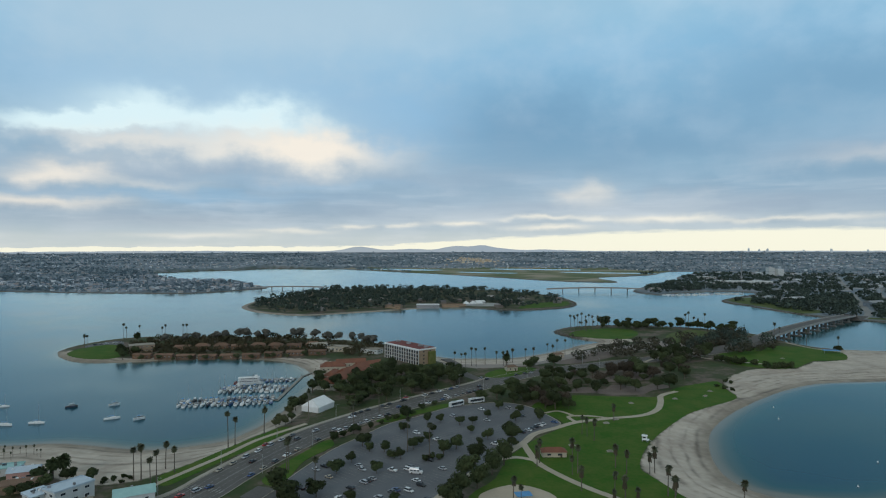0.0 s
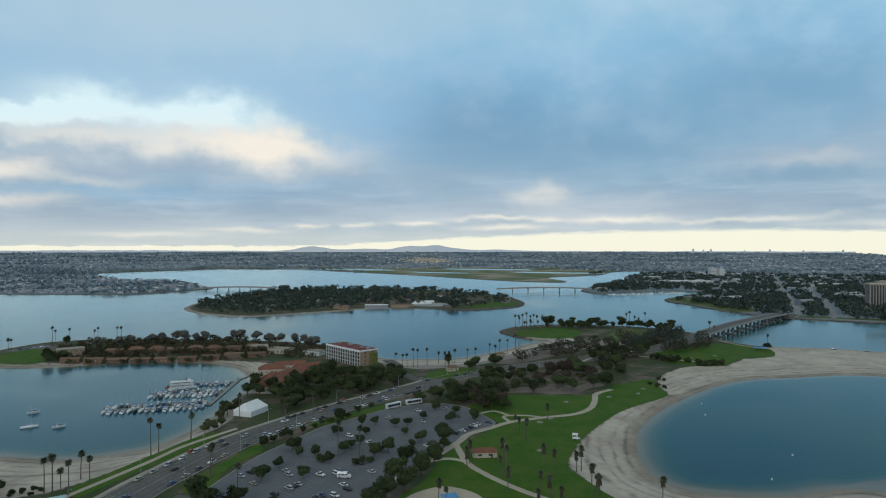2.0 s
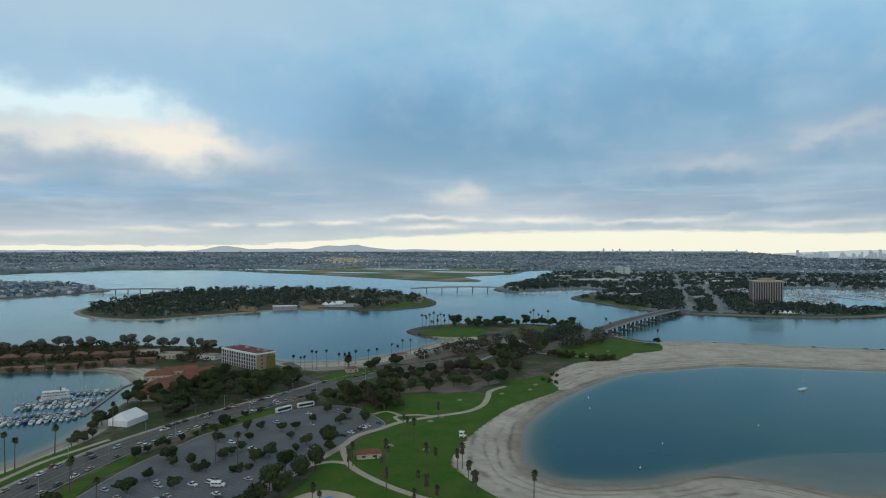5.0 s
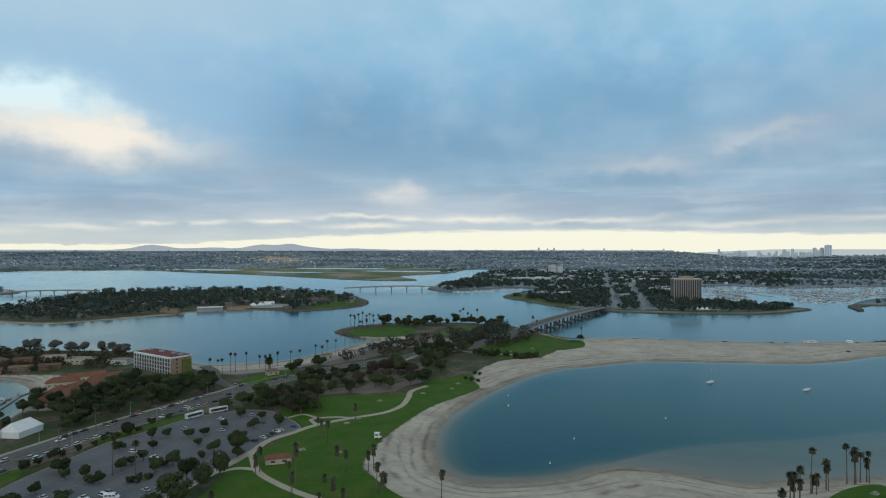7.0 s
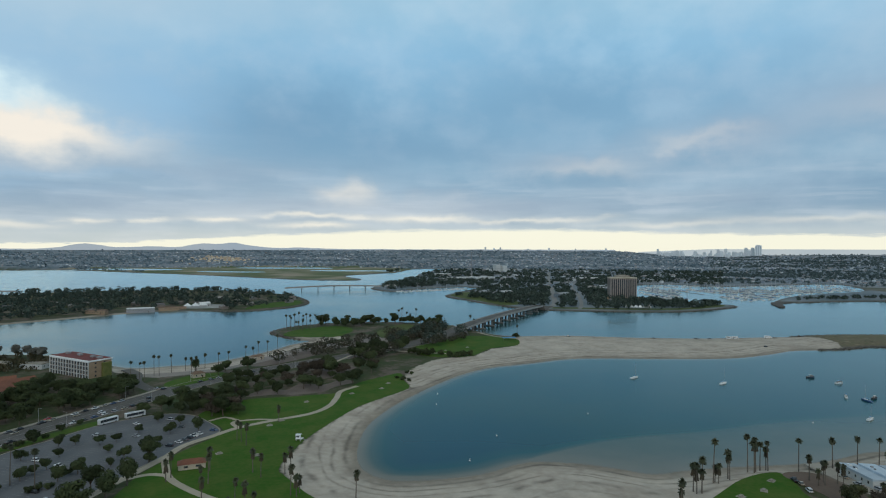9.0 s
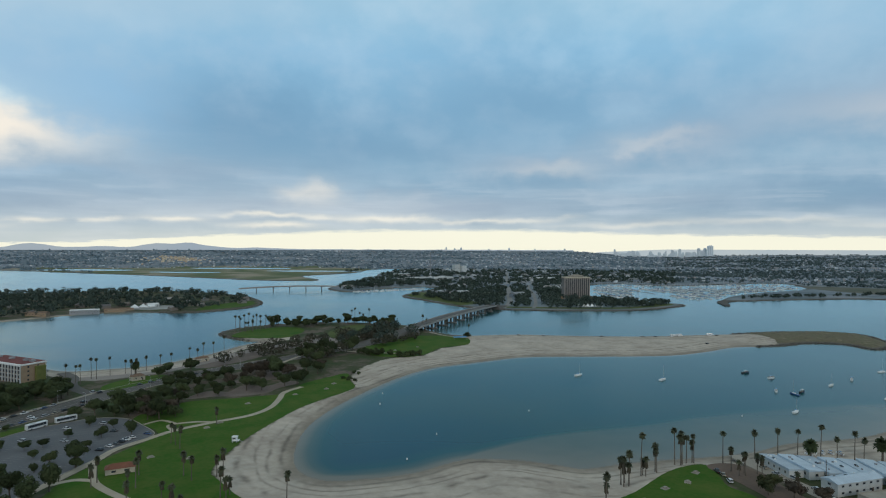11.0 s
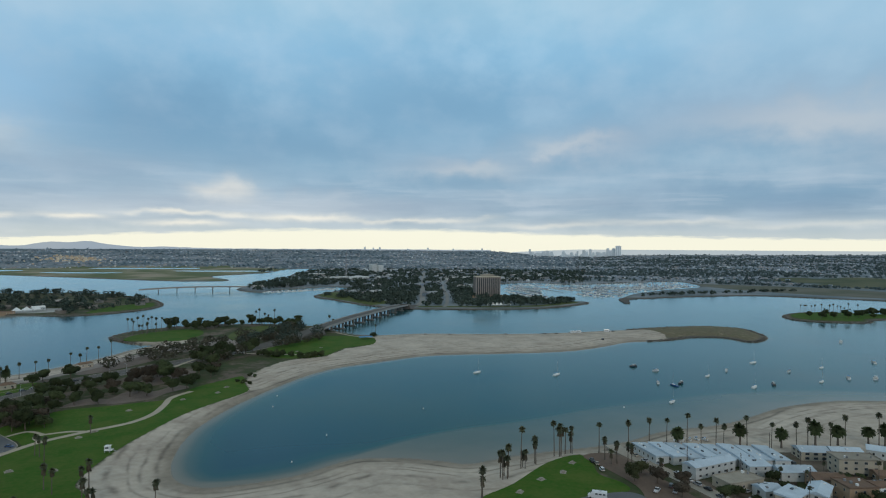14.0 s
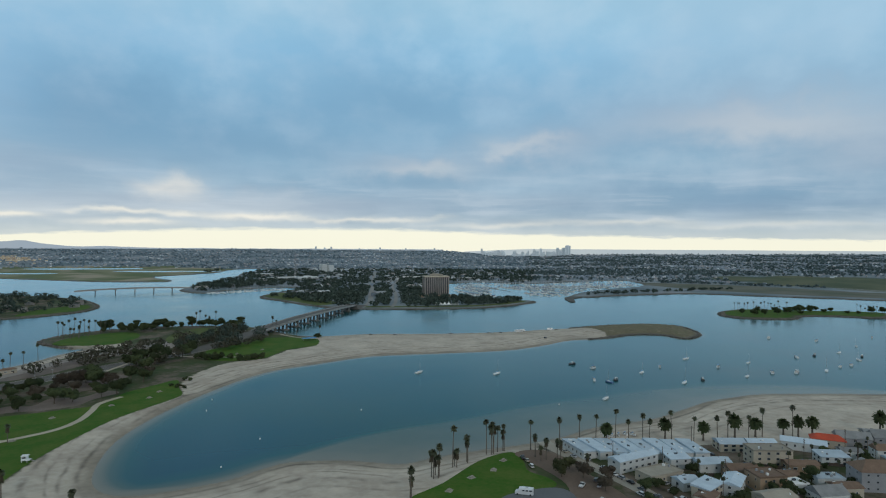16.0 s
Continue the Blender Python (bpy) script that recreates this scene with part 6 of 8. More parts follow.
for i in range(8):
    t = i / 7
    house(347 + 47 * t, 181 - 37 * t, 21 + (i % 3), 7.6, 3.8 + 0.3 * (i % 2), 72 - 14 * t, "shed", WALL_WHITE, ROOF_BLUE, "long low white beach unit with a pale metal roof", group="beach units")
HOUSES = [
    (352, 151, 32, 10, 6.5, -8, "low", WALL_WHITE, ROOF_BLUE, "long two-storey white house with a pale metal roof", 2),
    (348, 134, 24, 13, 4.6, -12, "flat", WALL_BEIGE, ROOF_TAN, "low beige block with a flat gravel roof", 1),
    (371, 139, 13, 11, 5.5, -30, "shed", WALL_WHITE, ROOF_BLUE, "white house with a pale metal roof", 2),
    (380, 126, 20, 12, 5.0, -32, "low", WALL_WHITE, ROOF_BLUE, "white house with a pale metal roof", 1),
    (349, 121, 11, 10, 4.5, -20, "low", WALL_WHITE, ROOF_BLUE, "small white house with a pale metal roof", 1),
    (348, 110, 17, 10, 6.0, 5, "shed", WALL_BEIGE, ROOF_BLUE, "beige two-storey house with a pale metal roof", 2),
    (362, 106, 19, 10, 6.0, 18, "low", WALL_WHITE, ROOF_BLUE, "white house with a long pale metal roof", 2),
    (381, 112, 17, 11, 6.0, -35, "low", WALL_TAN, ROOF_BROWN, "brown stucco house with a brown shingle roof", 2),
    (378, 99, 16, 14, 7.5, -30, "flat", WALL_TAN, ROOF_BROWN, "tan stucco block with a brown flat roof", 2),
    (411, 113, 24, 13, 9.0, -38, "flat", WALL_BEIGE, ROOF_TAN, "three-storey beige apartment block with a flat roof", 3),
    (414, 99, 18, 10, 4.5, -40, "low", WALL_TAN, ROOF_BROWN, "low house with a brown shingle roof", 1),
    (395, 98, 12, 9, 4.0, -36, "low", WALL_TAN, ROOF_BROWN, "small house with a brown shingle roof", 1),
    (417, 136, 17, 13, 5.0, -38, "low", WALL_BEIGE, ROOF_BLUE, "beige beach house with a pale metal roof", 2),
    (430, 126, 18, 12, 5.0, -40, "low", WALL_WHITE, ROOF_BLUE, "white beach house with a pale metal roof", 2),
    (450, 112, 26, 12, 5.0, -66, "low", WALL_WHITE, ROOF_BLUE, "long white beach house with a pale metal roof", 1),
    (466, 106, 20, 10, 5.0, -62, "hip", WALL_BEIGE, ROOF_RED, "beach house with a bright red tiled roof", 1),
    (478, 98, 20, 12, 6.0, -55, "gable", WALL_GREY, ROOF_GREY, "grey boarded house with a pitched grey roof", 2),
    (490, 86, 18, 12, 7.0, -50, "gable", WALL_GREY, ROOF_GREY, "grey boarded house with a pitched grey roof", 2),
    (438, 94, 17, 11, 5.0, -42, "shed", WALL_WHITE, ROOF_BLUE, "white house with a pale metal roof", 2),
    (456, 92, 12, 9, 4.5, -45, "low", WALL_WHITE, ROOF_GREY, "small white house with a grey roof", 1),
    (406, 84, 15, 9, 4.0, -40, "flat", WALL_WHITE, ROOF_BLUE, "low white house with a flat pale roof", 1),
    (384, 90, 13, 9, 4.5, -25, "flat", WALL_WHITE, WHITE, "small white house with a bright white flat roof", 1),
    (420, 68, 26, 16, 10, -44, "hip", WALL_GREY, ROOF_BROWN, "large grey three-storey house with a brown roof", 3),
    (500, 94, 16, 11, 5.5, -48, "low", WALL_BEIGE, ROOF_GREY, "beige beach house with a grey roof", 2),
    (512, 80, 17, 11, 6.0, -48, "flat", WALL_WHITE, ROOF_TAN, "white house with a flat gravel roof", 2),
    (470, 80, 15, 10, 5.5, -44, "gable", WALL_WHITE, ROOF_BROWN, "white house with a brown roof", 2),
    (458, 72, 13, 10, 5.0, -44, "low", WALL_TAN, ROOF_BLUE, "tan house with a pale metal roof", 1),
    (482, 68, 16, 11, 6.0, -46, "gable", WALL_GREY, ROOF_GREY, "grey boarded house with a grey roof", 2),
    (398, 74, 14, 10, 5.0, -34, "low", WALL_BEIGE, ROOF_BROWN, "beige house with a brown roof", 1),
    (436, 78, 11, 8, 5.0, 40, "gable", WALL_BEIGE, ROOF_GREY, "beige house with a steep grey roof", 1),
    (362, 88, 18, 12, 5.0, -20, "low", WALL_BEIGE, ROOF_TAN, "beige house with a gravel roof", 1),
    (384, 76, 16, 12, 5.0, -30, "gable", WALL_WHITE, ROOF_GREY, "white house with a grey roof", 1),
    (340, 106, 12, 9, 4.5, 10, "low", WALL_BEIGE, ROOF_BROWN, "small beige house with a brown roof", 1),
    (-196, 284, 15, 11, 5.0, 20, "low", WALL_PINK, ROOF_BLUE, "pink stucco beach house with a pale roof", 1),
    (-208, 290, 14, 9, 4.0, 18, "flat", WALL_WHITE, ROOF_TURQ, "white beach house with a pale green roof", 1),
    (-188, 270, 17, 10, 4.5, 24, "low", WALL_TAN, ROOF_BROWN, "tan house with a brown shingle roof", 1),
    (-160, 259, 20, 12, 7.5, 60, "flat", WALL_WHITE, ROOF_BLUE, "white two-storey house with a terrace roof", 2),
    (-170, 254, 10, 9, 6.0, 60, "shed", WALL_WHITE, ROOF_BLUE, "white house with a pale lean-to roof", 2),
    (-132, 259, 19, 13, 4.5, 28, "low", WALL_WHITE, ROOF_TURQ, "low shop with a turquoise metal roof", 1),
    (-150, 248, 14, 7, 4.0, 30, "flat", WALL_BEIGE, ROOF_TAN, "low beige shop with a flat roof", 1),
    (-212, 272, 14, 9, 4.5, 22, "low", WALL_BEIGE, ROOF_BROWN, "beige house with a brown roof", 1),
]
for x, y, L, W, H, *rest in HOUSES:
    house(x, y, L * 0.82, W * 0.82, H * 0.9, *rest)

# resort buildings
WALL_LODGE = mat("brown_stucco", (0.20, 0.12, 0.075), (0.15, 0.09, 0.06), 0.3, 2.0, 0.85, rand=0.2)
ROOF_LODGE = mat("rust_shingle", (0.21, 0.115, 0.075), (0.13, 0.082, 0.058), 0.2, 1.5, 0.9, rand=0.25)
for x, y, L, W, rz in ((-84, 478, 34, 15, 72), (-76, 512, 30, 14, 62), (-92, 505, 20, 12, 80), (-66, 536, 24, 13, 40), (-98, 540, 22, 12, 10), (-84, 552, 26, 10, 15)):
    house(x, y, L, W, 5.0, rz, "gable" if L > 23 else "hip", WALL_BEIGE, ROOF_ORANGE, "resort wing with a terracotta tiled roof", 1, "resort wings")
for i in range(9):
    t = i / 8
    house(-300 + 172 * t, 606 + 12 * t - 4 * math.sin(t * 3), 17, 8, 4.2, 4, "low", WALL_LODGE, ROOF_LODGE, "low brown guest lodge with a brown roof", 1, "guest lodges")
for i in range(8):
    house(-279 + 19.5 * i, 650 + 1.5 * i + (i * 37 % 5), 15, 9, 3.8, 4 + (i * 29 % 9), "hip" if i % 3 else "low", WALL_LODGE, ROOF_LODGE, "low brown guest lodge with a rust-brown roof", 1, "guest lodges")
house(-318, 640, 24, 15, 7, 30, "flat", WALL_TAN, ROOF_TAN, "tan resort block with a flat roof", 2, "resort wings")
house(-135, 655, 18, 12, 5, 20, "low", WALL_WHITE, ROOF_TAN, "pale resort building among trees", 1, "resort wings")
house(-108, 640, 26, 12, 5, -10, "flat", WALL_BEIGE, ROOF_TAN, "beige flat-roofed resort building", 1, "resort wings")
house(-74, 628, 22, 10, 4.5, -30, "flat", WALL_WHITE, ROOF_TAN, "pale low resort building", 1, "resort wings")
for x, y, w, d, h in ((60, 535, 10, 6, 3.5), (113, 600, 12, 5, 3.5), (240, 632, 9, 6, 3.2)):
    house(x, y, w, d, h, 20, "hip", WALL_BEIGE, ROOF_BROWN, "small park building with a brown hipped roof", 1, "park huts")
house(57, 314, 12.5, 6, 2.8, 0, "hip", WALL_BEIGE, ROOF_ORANGE, "beige park washroom with a terracotta tiled roof", 1, "park huts")


def hotel():
    L, W, H, floors, bays = 56.0, 19.0, 13.6, 4, 14
    root = thing("hotel", "four-storey pale hotel with balcony bays and a flat red roof", "hotel", at=pose(-32.6, 586.8, TOP - 0.1, 0, 0, -51.3))
    part("wall", box(bmesh.new(), 0, 0, H / 2 - 0.5, L, W, H + 1), WALL_TAN, root)
    part("roof", box(bmesh.new(), 0, 0, H + 0.6, L + 1.6, W + 1.6, 1.2, 0, 0.2), WHITE, root, "white roof fascia")
    part("roof_deck", box(bmesh.new(), 0, 0.6, H + 1.35, L - 1.0, W - 0.6, 0.3), ROOF_MAROON, root, "dark red roofing")
    for sx_ in (-22, -4, 15, 24):
        part("roof_unit", box(bmesh.new(), sx_, 2, H + 2.2, 4, 3, 1.5, 0, 0.1), WALL_GREY, root)
    for sgn in (-1, 1):
        y = sgn * (W / 2 + 0.35)
        for i in range(bays + 1):
            part("fin", box(bmesh.new(), -L / 2 + L * i / bays, y, H / 2, 0.55, 0.7, H), WALL_WHITE, root, "pale vertical fin wall")
        for f in range(floors + 1):
            if f:
                part("balcony", box(bmesh.new(), 0, y, H * f / floors - 0.15, L, 0.7, 0.3), WALL_WHITE if f < floors else WHITE, root)
            if f < floors:
                for i in range(bays):
                    part("pane", box(bmesh.new(), -L / 2 + L * (i + 0.5) / bays, sgn * (W / 2 + 0.03), H * (f + 0.5) / floors, L / bays - 1.1, 0.08, H / floors - 0.7), GLASS_DARK, root)
    for f in range(floors):
        window_row(root, -W / 2 + 2, W / 2 - 2, L / 2, H * (f + 0.55) / floors, 2, 1.6, 1.5, 1, "y", WALL_TAN)
    bm = bmesh.new()
    box(bm, L / 2 + 1.2, 5.0, 6, 2.4, 8, 12, 0, 0.4)
    part("stair_tower", bm, mat("ivy", (0.10, 0.12, 0.03), (0.16, 0.16, 0.05), 0.3, 1.5, 0.9), root, "ivy-green stair tower")
    return root


hotel()


def tower_hotel():
    root = thing("tower_hotel", "brown ribbed hotel tower with a pale crown", "hotel tower", at=pose(893, 1040, TOP - 0.1, 0, 0, -24))
    L, W, H = 52.0, 26.0, 44.0
    part("wall", box(bmesh.new(), 0, 0, H / 2 - 0.5, L, W, H + 1), mat("tower_wall", (0.15, 0.115, 0.10), (0.11, 0.088, 0.078), 0.1, 1.0, 0.85), root)
    rib = mat("tower_rib", (0.33, 0.29, 0.265), (0.27, 0.235, 0.215), 0.1, 1.0, 0.85)
    for i in range(13):
        part("rib", box(bmesh.new(), -L / 2 + L * i / 12, -W / 2 - 0.6, H / 2, 1.7, 1.6, H), rib, root)
        if i < 12:
            part("glazing", box(bmesh.new(), -L / 2 + L * (i + 0.5) / 12, -W / 2 - 0.05, H / 2 - 1, 2.5, 0.3, H - 3), GLASS_DARK, root)
    for i in range(7):
        for sgn in (-1, 1):
            part("rib", box(bmesh.new(), sgn * (L / 2 + 0.6), -W / 2 + W * i / 6, H / 2, 1.6, 1.7, H), rib, root)
    part("crown_band", box(bmesh.new(), 0, 0, H + 1.2, L + 3.4, W + 3.4, 2.4, 0, 0.3), WALL_BEIGE, root, "pale band under the roof")
    bm = bmesh.new()
    box(bm, 0, 0, H + 4.2, L * 0.55, W * 0.6, 3.8, 0, 0.5)
    box(bm, 0, 0, H + 6.6, L * 0.28, W * 0.4, 1.6, 0, 0.3)
    part("penthouse", bm, ROOF_TAN, root)
    for x, y, L2, W2, h in ((-42, -6, 26, 16, 6), (34, -10, 20, 16, 5), (6, -24, 60, 12, 5)):
        part("wing", box(bmesh.new(), x, y, h / 2 - 0.5, L2, W2, h + 1, 0, 0.2), WALL_TAN, root)
    return root


tower_hotel()


def peaked_tent(x, y, L, W, H, rz, label, ridge=0.0):
    root = thing("marquee", label, "tent", "marquees", at=pose(x, y, flat(x, y), 0, 0, rz))
    e = H * 0.45
    for u in (-1, 1):
        for v in (-1, 1):
            part("pole", rod(bmesh.new(), (u * (L / 2 - 0.2), v * (W / 2 - 0.2), -0.1), (u * (L / 2 - 0.2), v * (W / 2 - 0.2), e), 0.12), MAST, root)
    bm = bmesh.new()
    k = ridge * L / 2
    lo = [bm.verts.new((u * L / 2, v * W / 2, e - 0.5)) for u, v in ((-1, -1), (1, -1), (1, 1), (-1, 1))]
    mid = [bm.verts.new((u * L / 2, v * W / 2, e)) for u, v in ((-1, -1), (1, -1), (1, 1), (-1, 1))]
    if ridge:
        t = [bm.verts.new((-k, 0, H)), bm.verts.new((k, 0, H))]
        for f in ((mid[0], mid[1], t[1], t[0]), (mid[2], mid[3], t[0], t[1]), (mid[1], mid[2], t[1]), (mid[3], mid[0], t[0])):
            bm.faces.new(f)
    else:
        t = bm.verts.new((0, 0, H))
        for i in range(4):
            bm.faces.new((mid[i], mid[(i + 1) % 4], t))
    for i in range(4):
        bm.faces.new((lo[i], lo[(i + 1) % 4], mid[(i + 1) % 4], mid[i]))
    part("canopy", bm, WHITE, root)
    if ridge:
        for sgn in (-1, 1):
            part("side_panel", box(bmesh.new(), 0, sgn * (W / 2 - 0.1), e / 2, L - 0.6, 0.1, e), WHITE, root)
            part("end_panel", box(bmesh.new(), sgn * (L / 2 - 0.1), 0, e / 2, 0.1, W - 0.6, e), WHITE, root)
    return root


peaked_tent(-84, 407, 18, 14, 8.0, 66, "large white peaked event marquee beside the marina", 0.75)
for i in range(6):
    peaked_tent(766 + i * 6.4, 866 - i * 3.8, 6.6, 6.6, 8.0, -30, "small white peaked marquee on the quay")
for i in range(3):
    peaked_tent(44 + i * 13, 1150 + i * 6, 11, 11, 9.5, 20, "white sail-like canopy on the island shore")
house(-28, 1128, 42, 14, 7, 0, "flat", WALL_GREY, WHITE, "dark waterside hall with a white roof", 1, "island halls")
plate("terrace", smooth([(40, 1150), (96, 1140), (118, 1180), (90, 1215), (48, 1200)], step=3), TOP + 0.1, mat("pale_paving", (0.40, 0.40, 0.38), (0.31, 0.31, 0.30), 0.05, 0.6, 0.9, bump=0), "pale paved terrace on the island shore", "terrace")
house(72, 1186, 19, 9, 5, 25, "gable", WALL_WHITE, WHITE, "white pavilion with a pitched white roof", 1, "island halls")
house(20, 1146, 44, 10, 5, 4, "flat", WALL_TAN, ROOF_BROWN, "low brown waterside hall", 1, "island halls")
house(-90, 1108, 30, 12, 5, -18, "low", WALL_TAN, ROOF_BROWN, "low brown island lodge", 1, "island halls")
for x, y, L, W, h, rz in ((880, 1862, 90, 24, 9, 0), (960, 1842, 70, 22, 9, -6), (930, 2140, 60, 25, 9, 0), (1260, 2334, 26, 20, 34, 10), (1292, 2330, 24, 20, 30, 10), (1270, 1700, 90, 20, 8, -20), (1420, 1560, 70, 18, 7, -25)):
    house(x, y, L, W, h, rz, "flat", WALL_WHITE, WHITE, "large pale building with a white flat roof", 1, "harbour halls")


def office_tower(az, r, w, h, label):
    x, y = 45 + r * math.sin(radians(az)), -15 + r * math.cos(radians(az))
    root = thing("office_tower", label, "skyscraper", "city centre towers", at=pose(x, y, flat(x, y) - 8, 0, 0, -az))
    part("wall", box(bmesh.new(), 0, 0, h / 2, w, w * 0.8, h, 0, 0.3), TOWER_WALL, root)
    bm = box(bmesh.new(), 0, 0, h + 1.5, w * 0.6, w * 0.5, 4)
    part("roof", bm, TOWER_WALL, root)
    for k in range(3):
        part("window_band", box(bmesh.new(), w * (k - 1) * 0.3, -w * 0.4 - 0.1, h * 0.55, w * 0.12, 0.3, h * 0.8), TOWER_GLASS, root)


# skyline walls and glass are paled in base colour to look hazed
TOWER_WALL = mat("pale_tower", (0.66, 0.70, 0.73), (0.74, 0.77, 0.79), 0.02, 0.2, 0.8, rand=0.12, bump=0)
TOWER_GLASS = mat("tower_glass", (0.55, 0.61, 0.65), (0.48, 0.54, 0.58), 0.02, 0.2, 0.5, bump=0)
rng = random.Random(77)
for i in range(46):
    az = 41.6 + 8.0 * i / 45 + rng.uniform(-0.1, 0.1)
    if 43.8 < az < 44.6:
        continue
    h = rng.uniform(24, 50) + (rng.uniform(8, 26) if rng.random() < 0.35 else 0)
    office_tower(az, 4800, rng.uniform(14, 30), h, "hazy grey city centre tower")
office_tower(49.6, 4780, 42, 84, "broad hazy grey city centre tower")
for az, h in ((26.2, 26), (27.0, 18), (27.6, 24), (32.1, 22), (30.2, 14), (34.5, 16), (37.2, 20)):
    office_tower(az, 4880, 14, h + 8, "hazy pale apartment block on the mesa's edge")


def observation_tower(x, y, h):
    root = thing("observation_tower", "slim grey observation tower with a ring cabin", "tower", at=pose(x, y, TOP - 0.1))
    part("base", rod(bmesh.new(), (0, 0, -0.5), (0, 0, 4), 7, 6, 16), CONCRETE, root)
    part("mast", rod(bmesh.new(), (0, 0, 3), (0, 0, h), 1.7, 1.3, 12), WALL_GREY, root)
    cabin = part("cabin", rod(bmesh.new(), (0, 0, 9), (0, 0, 13), 5.2, 4.6, 16), WALL_WHITE, root)
    part("window_band", rod(bmesh.new(), (0, 0, 10.4), (0, 0, 11.8), 5.15, 5.0, 16), GLASS_DARK, cabin)
    part("pennant_mast", rod(bmesh.new(), (0, 0, h - 0.5), (0, 0, h + 8), 0.4, 0.15, 6), MAST, root)


observation_tower(1004, 2040, 92)


# ---------------------------------------------------------------- bridges
def bridge(p0, p1, width, z_end, z_mid, piers, label, twin=True, peak=0.5, z_far=None):
    a, b = Vector(p0), Vector(p1)
    d = b - a
    L = d.length
    rz = math.degrees(math.atan2(d.y, d.x))
    root = thing("bridge", label, "bridge", "bridges", at=pose(a.x, a.y, 0, 0, 0, rz))
    n = 24

    def height(s):
        t = s / L
        t = 0.5 * t / peak if t < peak else 0.5 + 0.5 * (t - peak) / (1 - peak)
        base = z_end if t < 0.5 or z_far is None else z_far
        return base + (z_mid - base) * max(0.0, math.sin(math.pi * t)) ** 0.8

    for name, y0, y1, lo, hi, m in (("deck", -width / 2, width / 2, -1.6, 0, BRIDGE_GREY), ("roadway", -width / 2 + 1.4, width / 2 - 1.4, -0.1, 0.06, ROADWAY), ("parapet", -width / 2, -width / 2 + 0.4, 0, 1.0, BRIDGE_GREY), ("parapet", width / 2 - 0.4, width / 2, 0, 1.0, BRIDGE_GREY)):
        bm = bmesh.new()
        rows = []
        for i in range(n + 1):
            s = L * i / n
            z = height(s)
            rows.append([bm.verts.new((s, y, z + w)) for y, w in ((y0, lo), (y1, lo), (y1, hi), (y0, hi))])
        for r, q in zip(rows, rows[1:]):
            for k in range(4):
                bm.faces.new((r[k], r[(k + 1) % 4], q[(k + 1) % 4], q[k]))
        bm.faces.new(rows[0])
        bm.faces.new(rows[-1])
        part(name, bm, m, root)
    for i in range(piers):
        s = L * (i + 1) / (piers + 1)
        z = height(s) - 1.6
        bm = bmesh.new()
        for y in ((-width * 0.32, 0, width * 0.32) if twin else (0,)):
            box(bm, s, y, z / 2 - 2, 1.6, 2.6 if twin else 4, z + 4, 0, 0.2)
        box(bm, s, 0, z - 0.6, 1.9, width * 0.86, 1.2)
        pier = part("pier", bm, BRIDGE_PIER, root)
        if twin:
            part("footing", box(bmesh.new(), s, 0, 0.4, 3.6, width * 1.05, 2.4, 0, 0.3), BRIDGE_PIER, pier)
    return root


bridge((362, 690), (622, 924), 17, 8.5, 11.5, 9, "long grey concrete road bridge on rows of piers", True, 0.4, 8.0)
bridge((262, 1534), (505, 1528), 14, 9, 12.5, 5, "distant slim concrete bridge between island and shore", False)
bridge((-520, 1640), (-325, 1655), 14, 7, 10, 6, "distant low concrete bridge between island and shore", False)
for pts in (((270, 624), (322, 660), (366, 694)), ((616, 919), (636, 936), (664, 962))):
    bm = bmesh.new()
    line = smooth(pts, False, 6)
    zs = [TOP + 7.0 * (i / (len(line) - 1) if pts[0][0] < 400 else 1 - i / (len(line) - 1)) for i in range(len(line))]
    rows = []
    for i, p in enumerate(line):
        d = (line[min(i + 1, len(line) - 1)] - line[max(i - 1, 0)]).normalized()
        nn = Vector((-d.y, d.x))
        rows.append([bm.verts.new((q.x, q.y, z)) for q, z in ((p - nn * 14, TOP - 1.5), (p - nn * 8.8, zs[i] + 0.1), (p + nn * 8.8, zs[i] + 0.1), (p + nn * 14, TOP - 1.5))])
    for r, q in zip(rows, rows[1:]):
        for k in range(3):
            bm.faces.new((r[k], r[k + 1], q[k + 1], q[k]))
    bm.faces.new(rows[0])
    bm.faces.new(rows[-1])
    tagged(part("bridge_ramp", bm, ROADWAY), "asphalt ramp on an embankment before the bridge", "ramp", kind="structure")


